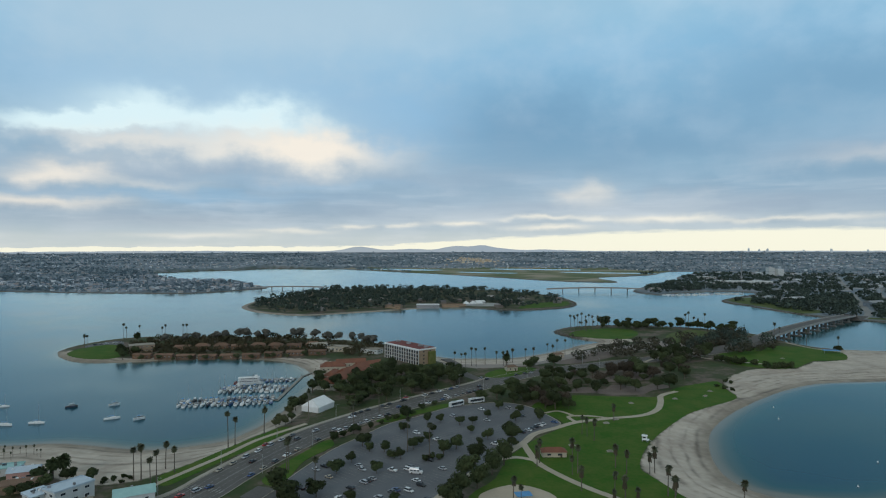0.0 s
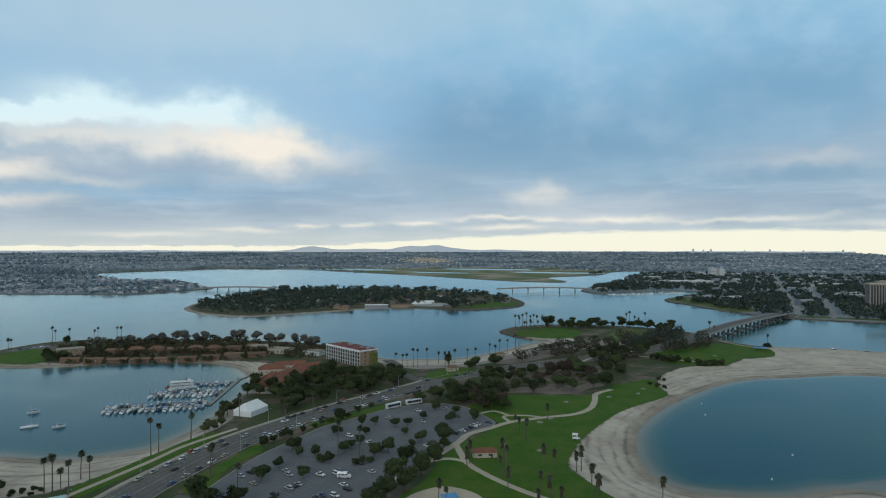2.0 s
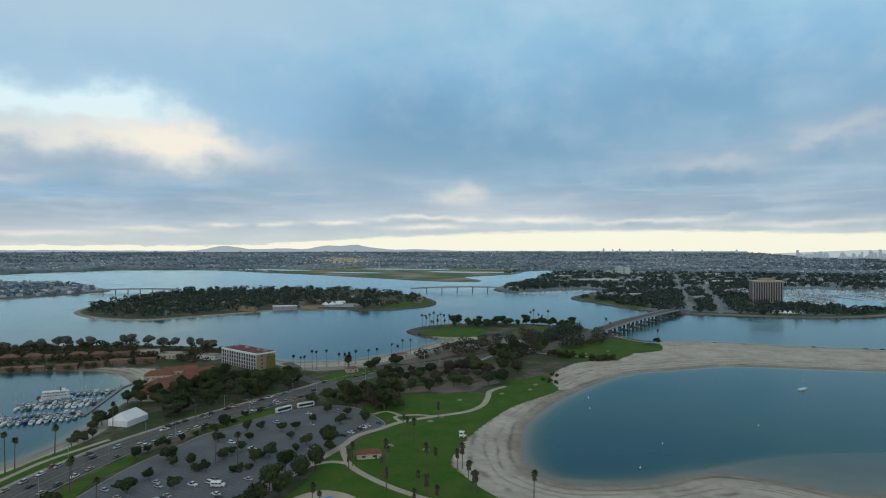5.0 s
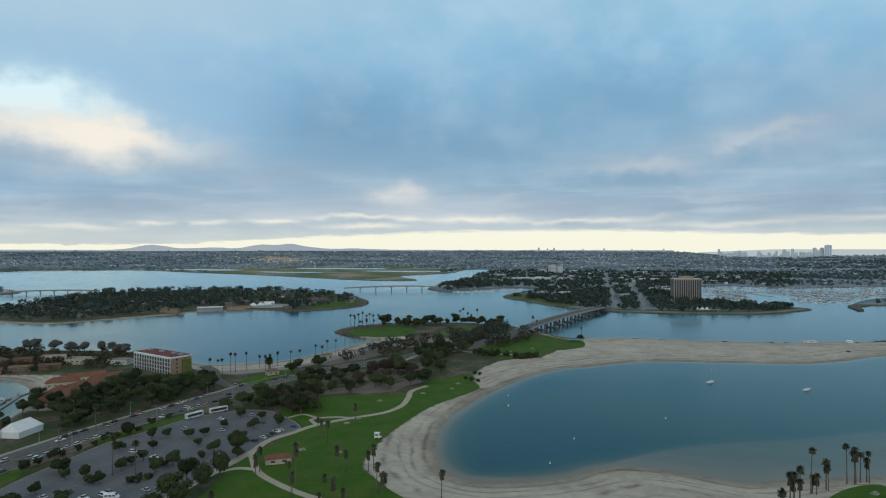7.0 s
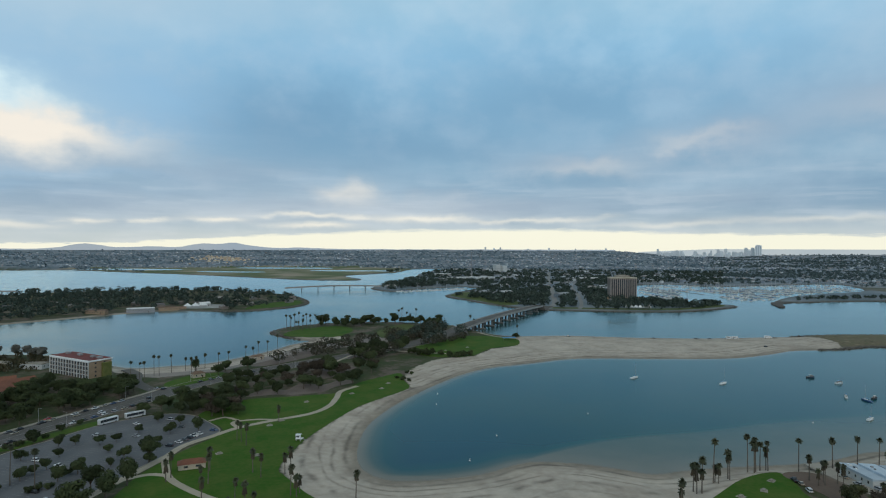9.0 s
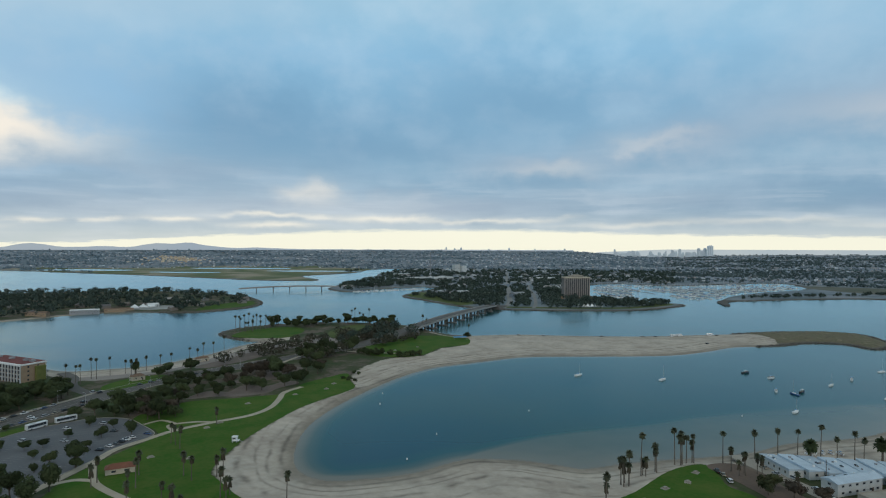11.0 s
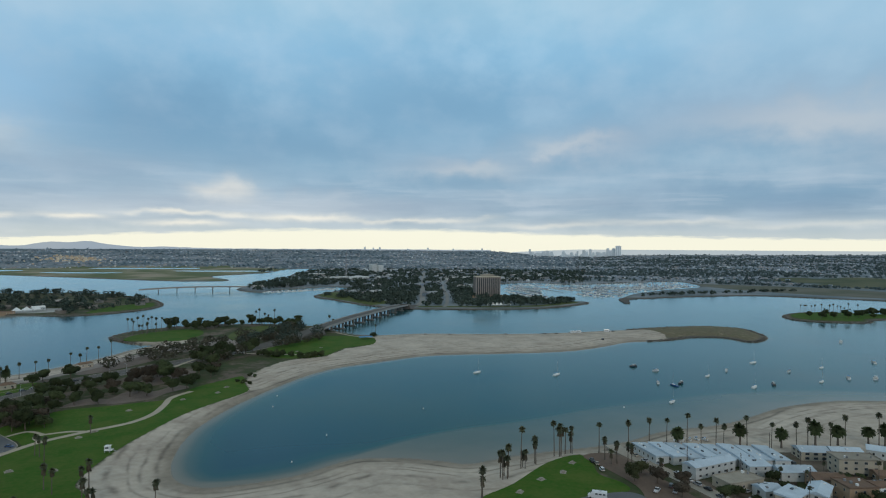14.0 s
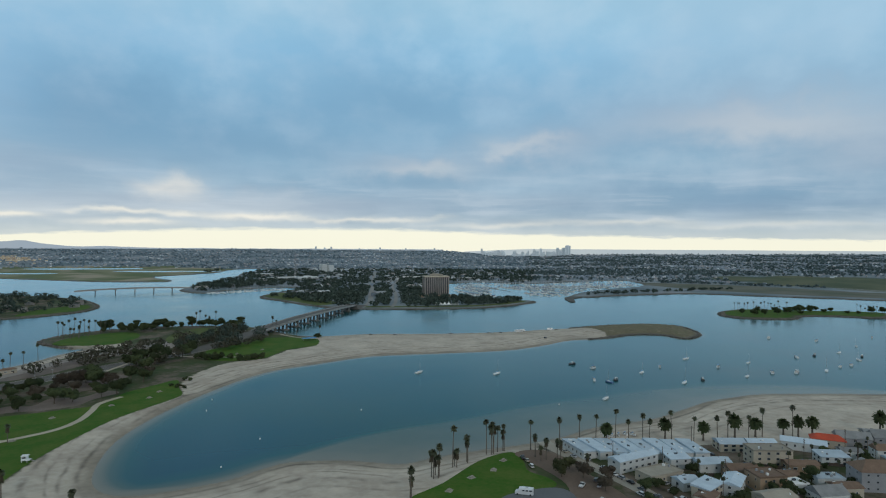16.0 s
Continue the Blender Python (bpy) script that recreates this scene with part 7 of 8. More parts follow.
# ---------------------------------------------------------------- stones of the banks
def riprap(label, line, gap, seed, rows=3, smin=0.9, smax=2.0):
    """Loose stones heaped along a bank, joined."""
    g = random.Random(seed)
    v, f = [], []
    pts = smooth(line, False, 8)
    for a, b in zip(pts, pts[1:]):
        d = b - a
        n = max(1, int(d.length / gap))
        side = Vector((-d.y, d.x)).normalized()
        for i in range(n * rows):
            p = a + d * g.random() + side * g.uniform(-2.6, 2.6)
            s = g.uniform(smin, smax)
            k = len(v)
            z = 0.3 + g.uniform(-0.3, 0.9)
            m = Euler((g.uniform(0, 6), g.uniform(0, 6), g.uniform(0, 6))).to_matrix()
            for c in ((-1, -1, -1), (1, -1, -1), (1, 1, -1), (-1, 1, -1), (-1, -1, 1), (1, -1, 1), (1, 1, 1), (-1, 1, 1)):
                q = m @ Vector([u * s * 0.5 * g.uniform(0.6, 1.1) for u in c])
                v.append((p.x + q.x, p.y + q.y, z + q.z * 0.8))
            f += [(k, k + 3, k + 2, k + 1), (k + 4, k + 5, k + 6, k + 7), (k, k + 1, k + 5, k + 4), (k + 1, k + 2, k + 6, k + 5), (k + 2, k + 3, k + 7, k + 6), (k + 3, k, k + 4, k + 7)]
    return tagged(mesh_object("bank_stones", v, f, RIPRAP), label, "rocks", kind="stuff")


riprap("grey-brown stones along the breakwater arm", SPIT[6:20], 1.3, 1)
riprap("grey stones round the grassy point", PARK_POINT[1:10], 1.5, 2)
riprap("grey stones round the small island", SMALL_ISLE[11:] + SMALL_ISLE[:8], 1.6, 3)
riprap("grey stones along the harbour quay", HARBOUR[:7], 1.6, 4)
riprap("grey stones along the river bank", HARBOUR[18:25], 2.0, 5)
riprap("grey stones along the harbour park", FAR_MARSH[16:22], 1.8, 6)
riprap("grey stones round the island's end", ISLE[8:15], 1.8, 7)


def fence(x0, y0, x1, y1):
    a, b = Vector((x0, y0)), Vector((x1, y1))
    d = b - a
    root = thing("fence", "weathered wooden garden fence between houses", "fence", "garden fences", at=pose(x0, y0, flat(x0, y0), 0, 0, math.degrees(math.atan2(d.y, d.x))))
    n = max(2, int(d.length / 2.6))
    for i in range(n + 1):
        part("post", box(bmesh.new(), d.length * i / n, 0, 0.9, 0.14, 0.14, 2.0), WOOD_DARK, root)
    for i in range(n):
        part("panel", box(bmesh.new(), d.length * (i + 0.5) / n, 0, 0.95, d.length / n - 0.14, 0.05, 1.6), WOOD_DARK, root)


for q in ((337, 118, 352, 128), (360, 128, 372, 120), (388, 104, 402, 94), (398, 120, 408, 104), (424, 104, 436, 88), (442, 88, 458, 80), (366, 96, 372, 84), (452, 102, 466, 92), (474, 88, 486, 76), (344, 114, 342, 100)):
    fence(*q)


# ---------------------------------------------------------------- vehicles
def car_paint(name, c):
    return mat(name, c, tuple(0.9 * v for v in c), 0.5, 3.0, 0.3, 0.2, bump=0, spec=0.6)


PAINTS = {"white": car_paint("paint_white", (0.72, 0.72, 0.72)), "silver": car_paint("paint_silver", (0.42, 0.43, 0.45)), "black": car_paint("paint_black", (0.015, 0.015, 0.018)),
          "dark grey": car_paint("paint_grey", (0.10, 0.105, 0.11)), "red": car_paint("paint_red", (0.42, 0.03, 0.025)), "blue": car_paint("paint_blue", (0.04, 0.09, 0.22)),
          "beige": car_paint("paint_beige", (0.40, 0.35, 0.27))}
LAMP_RED = mat("tail_lamp", (0.30, 0.02, 0.02), None, 1.0, 3.0, 0.3, bump=0)


def hull_of(bm, sections):
    """A closed skin over cross sections, each a ring of points."""
    rings = [[bm.verts.new(p) for p in s] for s in sections]
    for a, b in zip(rings, rings[1:]):
        for k in range(len(a)):
            bm.faces.new((a[k], a[(k + 1) % len(a)], b[(k + 1) % len(b)], b[k]))
    bm.faces.new(rings[0])
    bm.faces.new(rings[-1])
    return bm


def make_car(kind, colour):
    paint = PAINTS[colour]
    root = thing("car", colour + " " + kind + " with dark windows", "car")
    L, W, H, bonnet, boot, sill = {"saloon": (4.6, 1.8, 1.42, 1.25, 0.75, 0.86), "estate": (4.7, 1.85, 1.62, 1.15, 0.15, 0.95), "pickup": (5.4, 1.95, 1.75, 1.35, 1.9, 1.0)}[kind]
    x0, x1 = -L / 2, L / 2
    ring = lambda x, z, w, lo=0.28: [(x, -w / 2, lo), (x, w / 2, lo), (x, w / 2, z * 0.75), (x, w / 2 - 0.12, z), (x, -w / 2 + 0.12, z), (x, -w / 2, z * 0.75)]
    part("body", hull_of(bmesh.new(), [ring(x0, sill * 0.85, W * 0.88, 0.4), ring(x0 + 0.25, sill, W), ring(x0 + L / 2, sill + 0.03, W), ring(x1 - 0.9, sill - 0.06, W), ring(x1, sill * 0.72, W * 0.86, 0.38)]), paint, root)
    a, b = x0 + boot, x1 - bonnet
    rake = 0.5 if kind != "estate" else 0.3
    cab = lambda x, z, w: [(x, -w / 2, sill - 0.05), (x, w / 2, sill - 0.05), (x, w / 2 - 0.02, sill), (x, w / 2 - 0.18, z), (x, -w / 2 + 0.18, z), (x, -w / 2 + 0.02, sill)]
    part("glazing", hull_of(bmesh.new(), [cab(a, sill + 0.08, W * 0.94), cab(a + rake, H - 0.05, W * 0.95), cab(b - 0.75, H - 0.05, W * 0.95), cab(b, sill + 0.06, W * 0.92)]), GLASS_DARK, root)
    part("roof", box(bmesh.new(), (a + rake + b - 0.75) / 2, 0, H - 0.02, (b - 0.75) - (a + rake) + 0.1, W * 0.95 - 0.34, 0.07, 0, 0.02), paint, root)
    for sx_ in (x0 + 0.85, x1 - 0.85):
        for sy_ in (-1, 1):
            part("wheel", rod(bmesh.new(), (sx_, sy_ * (W / 2 - 0.2), 0.32), (sx_, sy_ * (W / 2 + 0.01), 0.32), 0.33, None, 10), TYRE, root)
    for sy_ in (-1, 1):
        part("tail_lamp", box(bmesh.new(), x0 + 0.01, sy_ * W * 0.32, sill * 0.72, 0.08, 0.35, 0.16), LAMP_RED, root)
        part("headlight", box(bmesh.new(), x1 - 0.06, sy_ * W * 0.32, sill * 0.6, 0.1, 0.34, 0.14), MAST, root)
    return root


CAR_STOCK = [make_car(k, c) for k, c in (("saloon", "white"), ("saloon", "silver"), ("saloon", "black"), ("saloon", "dark grey"), ("saloon", "blue"), ("estate", "white"), ("estate", "black"),
                                         ("estate", "silver"), ("estate", "dark grey"), ("pickup", "white"), ("pickup", "black"), ("saloon", "beige"), ("saloon", "red"))]
RED_CAR = CAR_STOCK[-1]


def park(src, x, y, rz, z=None, group="", label=""):
    ob = copy_thing(src, pose(x, y, TOP + 0.07 if z is None else z, 0, 0, rz))
    tagged(ob, label, group=group)
    return ob


rng = random.Random(5)
for side, turn, y0, y1 in ((1, 180, 288, 352), (1, 180, 384, 462), (-1, 0, 286, 398), (-1, 0, 420, 470)):
    run = 0.0
    for a, b in zip(ROAD_LINE, ROAD_LINE[1:]):
        d = (b - a).normalized()
        run += (b - a).length
        if y0 < a.y < y1 and run > 5.9:
            run = 0.0
            if rng.random() < 0.84:
                p = a + Vector((-d.y, d.x)) * side * 9.1
                src = rng.choice(CAR_STOCK[:-1])
                park(src, p.x, p.y, math.degrees(math.atan2(d.y, d.x)) + turn + rng.uniform(-1.5, 1.5), None, "parked cars", src["label"] + " parked along the avenue")
park(RED_CAR, -97, 331, 65, None, "parked cars", "bright red saloon car driving on the avenue")
park(RED_CAR, -27, 436, 228, None, "parked cars", "bright red saloon car on the avenue")
park(RED_CAR, -114, 262, 62, None, "parked cars", "dark red saloon car at the crossing")
for x, y, rz in ((-58, 385, 225), (-96, 305, 68), (-82, 341, 62), (-64, 358, 52), (-75, 356, 236), (-38, 409, 228), (-12, 438, 226), (2, 440, 45), (-109, 268, 62), (-105, 272, 62), (-30, 410, 48), (31, 500, 130), (36, 497, 45), (62, 514, 30), (76, 524, 30), (28, 470, 48), (70, 519, 30), (104, 538, 25)):
    src = rng.choice(CAR_STOCK[:-1])
    park(src, x, y, rz, None, "moving cars", src["label"] + " on the avenue")
# the car park is fuller towards the avenue's crossing
used = []
heading = math.degrees(math.atan2(ROW_N.y, ROW_N.x))
for p, side in STALLS:
    chance = 0.20 if p.y < 305 and p.x < 0 else 0.02
    if rng.random() < chance and all((p.x - a) ** 2 + (p.y - b) ** 2 > 16 for a, b in CAR_PARK_TREES[:-1]):
        src = rng.choice(CAR_STOCK[:-1] + CAR_STOCK[:4] + CAR_STOCK[5:9])
        park(src, p.x, p.y, heading + (0 if side > 0 else 180), None, "car park cars", src["label"] + " in a car park stall")
for i in range(5):
    src = CAR_STOCK[(3 * i) % 12]
    park(src, 50 + i * 2.6, 357 + i * 3.0, 140, None, "car park cars", src["label"] + " at the car park's edge")
for x, y, rz in ((-390, 680, 60), (-386, 684, 60), (-382, 688, 60), (-376, 695, 60), (-371, 700, 60)):
    src = rng.choice(CAR_STOCK[:-1])
    park(src, x, y, rz, None, "point cars", src["label"] + " in the small car park")
for x, y, rz in ((316, 192, 60), (315, 188, 60), (311, 181, 60), (341, 186, 80), (339, 178, 80), (335, 150, 78), (334, 145, 78), (333, 139, 78), (322, 150, 30), (318, 145, 30), (325, 128, 78), (329, 122, 70), (335, 114, 10), (309, 130, 20),
                 (399, 136, 60), (386, 118, 60), (369, 96, 60), (340, 122, 0), (341, 171, 80), (338, 158, 80), (337, 154, 80), (330, 131, 74), (327, 122, 70), (403, 142, 58), (395, 130, 58), (390, 124, 60), (378, 106, 58), (373, 100, 58), (366, 90, 58), (331, 115, 10), (345, 128, -10), (312, 150, 24), (306, 134, 22)):
    src = rng.choice(CAR_STOCK[:-1])
    park(src, x, y, rz, flat(x, y) + 0.12, "house cars", src["label"] + " parked by the houses")
for x, y, rz in ((484, 628, -30), (510, 612, -30), (572, 578, -30), (618, 556, -30), (632, 549, -25), (641, 479, 10), (710, 524, -20)):
    src = CAR_STOCK[rng.choice((2, 3, 6, 8, 10))]
    park(src, x, y, rz, flat(x, y) + 0.02, "spit cars", src["label"] + " on the sand spit")


def make_coach():
    root = thing("coach", "long white touring coach with dark windows", "bus")
    part("body", box(bmesh.new(), 0, 0, 1.95, 12, 2.55, 3.1, 0, 0.15), PAINTS["white"], root)
    for sgn in (-1, 1):
        for i in range(6):
            part("window", box(bmesh.new(), -4.6 + i * 1.75, sgn * 1.28, 2.25, 1.7, 0.06, 1.5), GLASS_DARK, root)
    part("windscreen", box(bmesh.new(), 6.0, 0, 2.3, 0.06, 2.2, 1.6), GLASS_DARK, root)
    part("roof_unit", box(bmesh.new(), -2.5, 0, 3.6, 3, 1.8, 0.3, 0, 0.08), PAINTS["silver"], root)
    for x in (-3.6, 4.2):
        for sgn in (-1, 1):
            part("wheel", rod(bmesh.new(), (x, sgn * 0.95, 0.48), (x, sgn * 1.29, 0.48), 0.5, None, 12), TYRE, root)
    return root


def make_van(L, H, name, label):
    root = thing(name, label, "van")
    W = 2.15
    ring = lambda x, z, w: [(x, -w / 2, 0.35), (x, w / 2, 0.35), (x, w / 2, z * 0.8), (x, w / 2 - 0.2, z), (x, -w / 2 + 0.2, z), (x, -w / 2, z * 0.8)]
    part("body", hull_of(bmesh.new(), [ring(-L / 2, H, W), ring(L / 2 - 1.9, H, W), ring(L / 2 - 1.0, H * 0.62, W), ring(L / 2, H * 0.45, W * 0.92)]), PAINTS["white"], root)
    part("windscreen", hull_of(bmesh.new(), [[(L / 2 - 1.75, -0.8, H * 0.95), (L / 2 - 1.75, 0.8, H * 0.95), (L / 2 - 1.68, 0.8, H * 0.97), (L / 2 - 1.68, -0.8, H * 0.97)],
                                             [(L / 2 - 1.02, -0.85, H * 0.65), (L / 2 - 1.02, 0.85, H * 0.65), (L / 2 - 0.95, 0.85, H * 0.67), (L / 2 - 0.95, -0.85, H * 0.67)]]), GLASS_DARK, root)
    for sgn in (-1, 1):
        for i in range(3):
            part("window", box(bmesh.new(), -L / 2 + 1.2 + i * 1.6, sgn * W / 2, H * 0.66, 1.1, 0.05, 0.6), GLASS_DARK, root)
    part("roof_unit", box(bmesh.new(), -L * 0.15, 0, H + 0.12, 1.1, 0.8, 0.28, 0, 0.06), PAINTS["silver"], root)
    for x in (-L / 2 + 1.3, L / 2 - 1.1):
        for sgn in (-1, 1):
            part("wheel", rod(bmesh.new(), (x, sgn * (W / 2 - 0.25), 0.38), (x, sgn * (W / 2 + 0.01), 0.38), 0.4, None, 10), TYRE, root)
    return root


coach = make_coach()
coach.matrix_basis = pose(9, 413, TOP + 0.06, 0, 0, 40)
tagged(copy_thing(coach, pose(23, 422, TOP + 0.06, 0, 0, 28)), "long white touring coach parked under trees")
make_van(6.4, 2.7, "van", "white high-roofed van parked across car park stalls").matrix_basis = pose(-13, 289, TOP + 0.06, 0, 0, -12)
make_van(8.0, 3.2, "motorhome", "white motorhome parked beside the cove lawn").matrix_basis = pose(284, 159, TOP + 0.13, 0, 0, 130)
for i, (x, y) in enumerate(((654, 541), (663, 540), (702, 527))):
    make_van(8.5, 3.2, "motorhome", "white motorhome parked on the sand spit").matrix_basis = pose(x, y, flat(x, y) + 0.02, 0, 0, -15 * i)

# ---------------------------------------------------------------- boats and docks
HULL_BLUE = mat("hull_blue", (0.04, 0.09, 0.22), None, 0.5, 2.0, 0.35, bump=0)
HULL_DARK = mat("hull_dark", (0.05, 0.05, 0.055), None, 0.5, 2.0, 0.4, bump=0)
DECK_TAN = mat("deck_tan", (0.22, 0.18, 0.14), None, 0.5, 2.0, 0.7, bump=0)


def boat_hull(L, W, F):
    """A pointed hull, stern at -x, with sheer and a flat transom."""
    secs = []
    for t, w, lift in ((0, 0.78, 0.0), (0.2, 0.94, 0.0), (0.5, 1.0, 0.03), (0.75, 0.74, 0.12), (0.92, 0.34, 0.24), (1.0, 0.04, 0.30)):
        x, b, f = -L / 2 + L * t, W / 2 * w, F * (1 + lift)
        secs.append([(x, -b * 0.55, -0.4), (x, b * 0.55, -0.4), (x, b * 0.95, 0.15), (x, b, f), (x, -b, f), (x, -b * 0.95, 0.15)])
    return hull_of(bmesh.new(), secs)


def make_sailboat(L, hullmat, label):
    root = thing("sailboat", label, "sailboat")
    W = L * 0.30
    part("hull", boat_hull(L, W, 0.95), hullmat, root)
    part("cabin", box(bmesh.new(), L * 0.06, 0, 1.2, L * 0.34, W * 0.5, 0.5, 0, 0.12), WHITE, root)
    part("mast", rod(bmesh.new(), (L * 0.12, 0, 0.9), (L * 0.12, 0, L * 1.28), 0.11, 0.07), MAST, root)
    part("boom", rod(bmesh.new(), (L * 0.12, 0, 2.0), (-L * 0.32, 0, 1.95), 0.08), MAST, root)
    part("sail_cover", rod(bmesh.new(), (L * 0.10, 0, 2.15), (-L * 0.28, 0, 2.08), 0.2, 0.12), BLUE_CLOTH, root, "furled sail in a blue cover")
    part("rudder", box(bmesh.new(), -L / 2 - 0.1, 0, 0.1, 0.3, 0.08, 1.0), WHITE, root)
    return root


def make_motorboat(L, hullmat, label, cloth=None):
    root = thing("motorboat", label, "motorboat")
    W = L * 0.33
    part("hull", boat_hull(L, W, 1.15), hullmat, root)
    part("cabin", box(bmesh.new(), L * 0.08, 0, 1.65, L * 0.40, W * 0.58, 0.95, 0, 0.2), WHITE, root)
    part("windscreen", box(bmesh.new(), L * 0.10, 0, 1.82, L * 0.43, W * 0.60, 0.55), GLASS_DARK, root)
    part("rubbing_strake", box(bmesh.new(), -L * 0.08, 0, 0.72, L * 0.72, W * 1.005, 0.16), HULL_BLUE, root)
    part("cockpit", box(bmesh.new(), -L * 0.33, 0, 1.18, L * 0.24, W * 0.7, 0.08), DECK_TAN, root)
    part("canopy", box(bmesh.new(), -L * 0.05, 0, 2.55, L * 0.30, W * 0.56, 0.1, 0, 0.03), cloth or WHITE, root)
    for sx_ in (-L * 0.2, L * 0.1):
        for sgn in (-1, 1):
            part("post", rod(bmesh.new(), (sx_, sgn * W * 0.3, 1.2), (sx_, sgn * W * 0.3, 2.72), 0.05), MAST, root)
    return root


SAIL = [make_sailboat(9.5, WHITE, "white sailing boat with bare mast"), make_sailboat(7.5, WHITE, "small white sailing boat with bare mast"), make_sailboat(8.5, HULL_BLUE, "dark blue sailing boat with bare mast")]
MOTOR = [make_motorboat(9.5, WHITE, "white motor cruiser", BLUE_CLOTH), make_motorboat(7.0, WHITE, "small white motorboat", BLUE_CLOTH), make_motorboat(11.5, WHITE, "large white motor yacht"), make_motorboat(7.5, HULL_DARK, "dark hulled motorboat"), make_motorboat(8.5, WHITE, "white motorboat with a dark canopy", HULL_DARK), make_motorboat(8.0, HULL_BLUE, "blue hulled motorboat", BLUE_CLOTH)]


def afloat(src, x, y, rz, label="", group="moored boats"):
    ob = copy_thing(src, pose(x, y, 0.02, 0, 0, rz))
    tagged(ob, label, group=group)


for x, y, k in ((-306, 422, 1), (-273, 378, 0), (-256, 382, 0), (-214, 392, 0), (403, 408, 0), (461, 251, 1), (558, 246, 0), (456, 364, 0), (659, 305, 0), (689, 257, 1), (625, 227, 1), (796, 199, 0), (564, 291, 1), (709, 196, 0), (829, 228, 1), (892, 233, 1)):
    afloat(SAIL[k], x, y, 20 + (x * 7 + y * 3) % 60 - 30, "sailing boat with bare mast moored in the bay")
for x, y, k in ((-258, 421, 3), (-196, 391, 1), (-231, 426, 1), (544, 354, 3), (545, 330, 1), (505, 297, 1), (520, 286, 3), (601, 297, 1), (580, 243, 3), (645, 264, 1), (660, 222, 0), (761, 243, 0), (787, 236, 3), (679, 209, 2), (741, 196, 1), (759, 193, 0),
                (902, 278, 0), (821, 204, 3), (991, 248, 1), (877, 323, 2)):
    afloat(MOTOR[k], x, y, 20 + (x * 5 + y * 3) % 70 - 35, "motorboat moored in the bay")
afloat(SAIL[2], 508, 284, 80, "dark blue sailing boat moored in the bay")


def dock(a, b, w, label="grey planked floating dock on piles"):
    a, b = Vector(a), Vector(b)
    d = b - a
    root = thing("dock", label, "dock", "marina docks", at=pose(a.x, a.y, 0, 0, 0, math.degrees(math.atan2(d.y, d.x))))
    part("walkway", box(bmesh.new(), d.length / 2, 0, 0.45, d.length, w, 0.35), DOCK, root)
    part("float", box(bmesh.new(), d.length / 2, 0, 0.1, d.length - 0.4, w - 0.4, 0.5), HULL_DARK, root)
    for i in range(int(d.length / 12) + 1):
        part("pile", rod(bmesh.new(), (i * 12 + 1, w / 2 + 0.2, -3), (i * 12 + 1, w / 2 + 0.2, 2.6), 0.18), WOOD_DARK, root)
    return root


DOCKS = [((-188, 428), (-120, 440)), ((-174, 470), (-121, 477)), ((-165, 507), (-124, 513))]
for a, b in DOCKS:
    dock(a, b, 2.4)
dock((-120, 437), (-121, 522), 2.4)
dock((-121, 521), (-110, 556), 2.0, "grey planked gangway to the beach")
rng = random.Random(9)
for (a, b), sides in zip(DOCKS, ((-1, 1), (-1, 1), (-1,))):
    a, b = Vector(a), Vector(b)
    d = (b - a).normalized()
    nrm = Vector((-d.y, d.x))
    s = 2.5
    while s < (b - a).length - 3:
        for side in sides:
            src = rng.choice(MOTOR + SAIL)
            p = a + d * (s + rng.uniform(-0.3, 0.3)) + nrm * side * rng.uniform(6.2, 7.4)
            afloat(src, p.x, p.y, math.degrees(math.atan2(nrm.y, nrm.x)) + (0 if side > 0 else 180) + rng.choice((0, 180)), src["label"] + " berthed at the marina dock", "marina boats")
            if rng.random() < 0.4:
                p = a + d * (s + 1.95) + nrm * side * 5
                tagged(part("finger_dock", box(bmesh.new(), p.x, p.y, 0.42, 9, 0.9, 0.3, math.degrees(math.atan2(nrm.y, nrm.x))), DOCK), "narrow grey finger dock between boats", "dock", "marina docks")
        s += 3.9


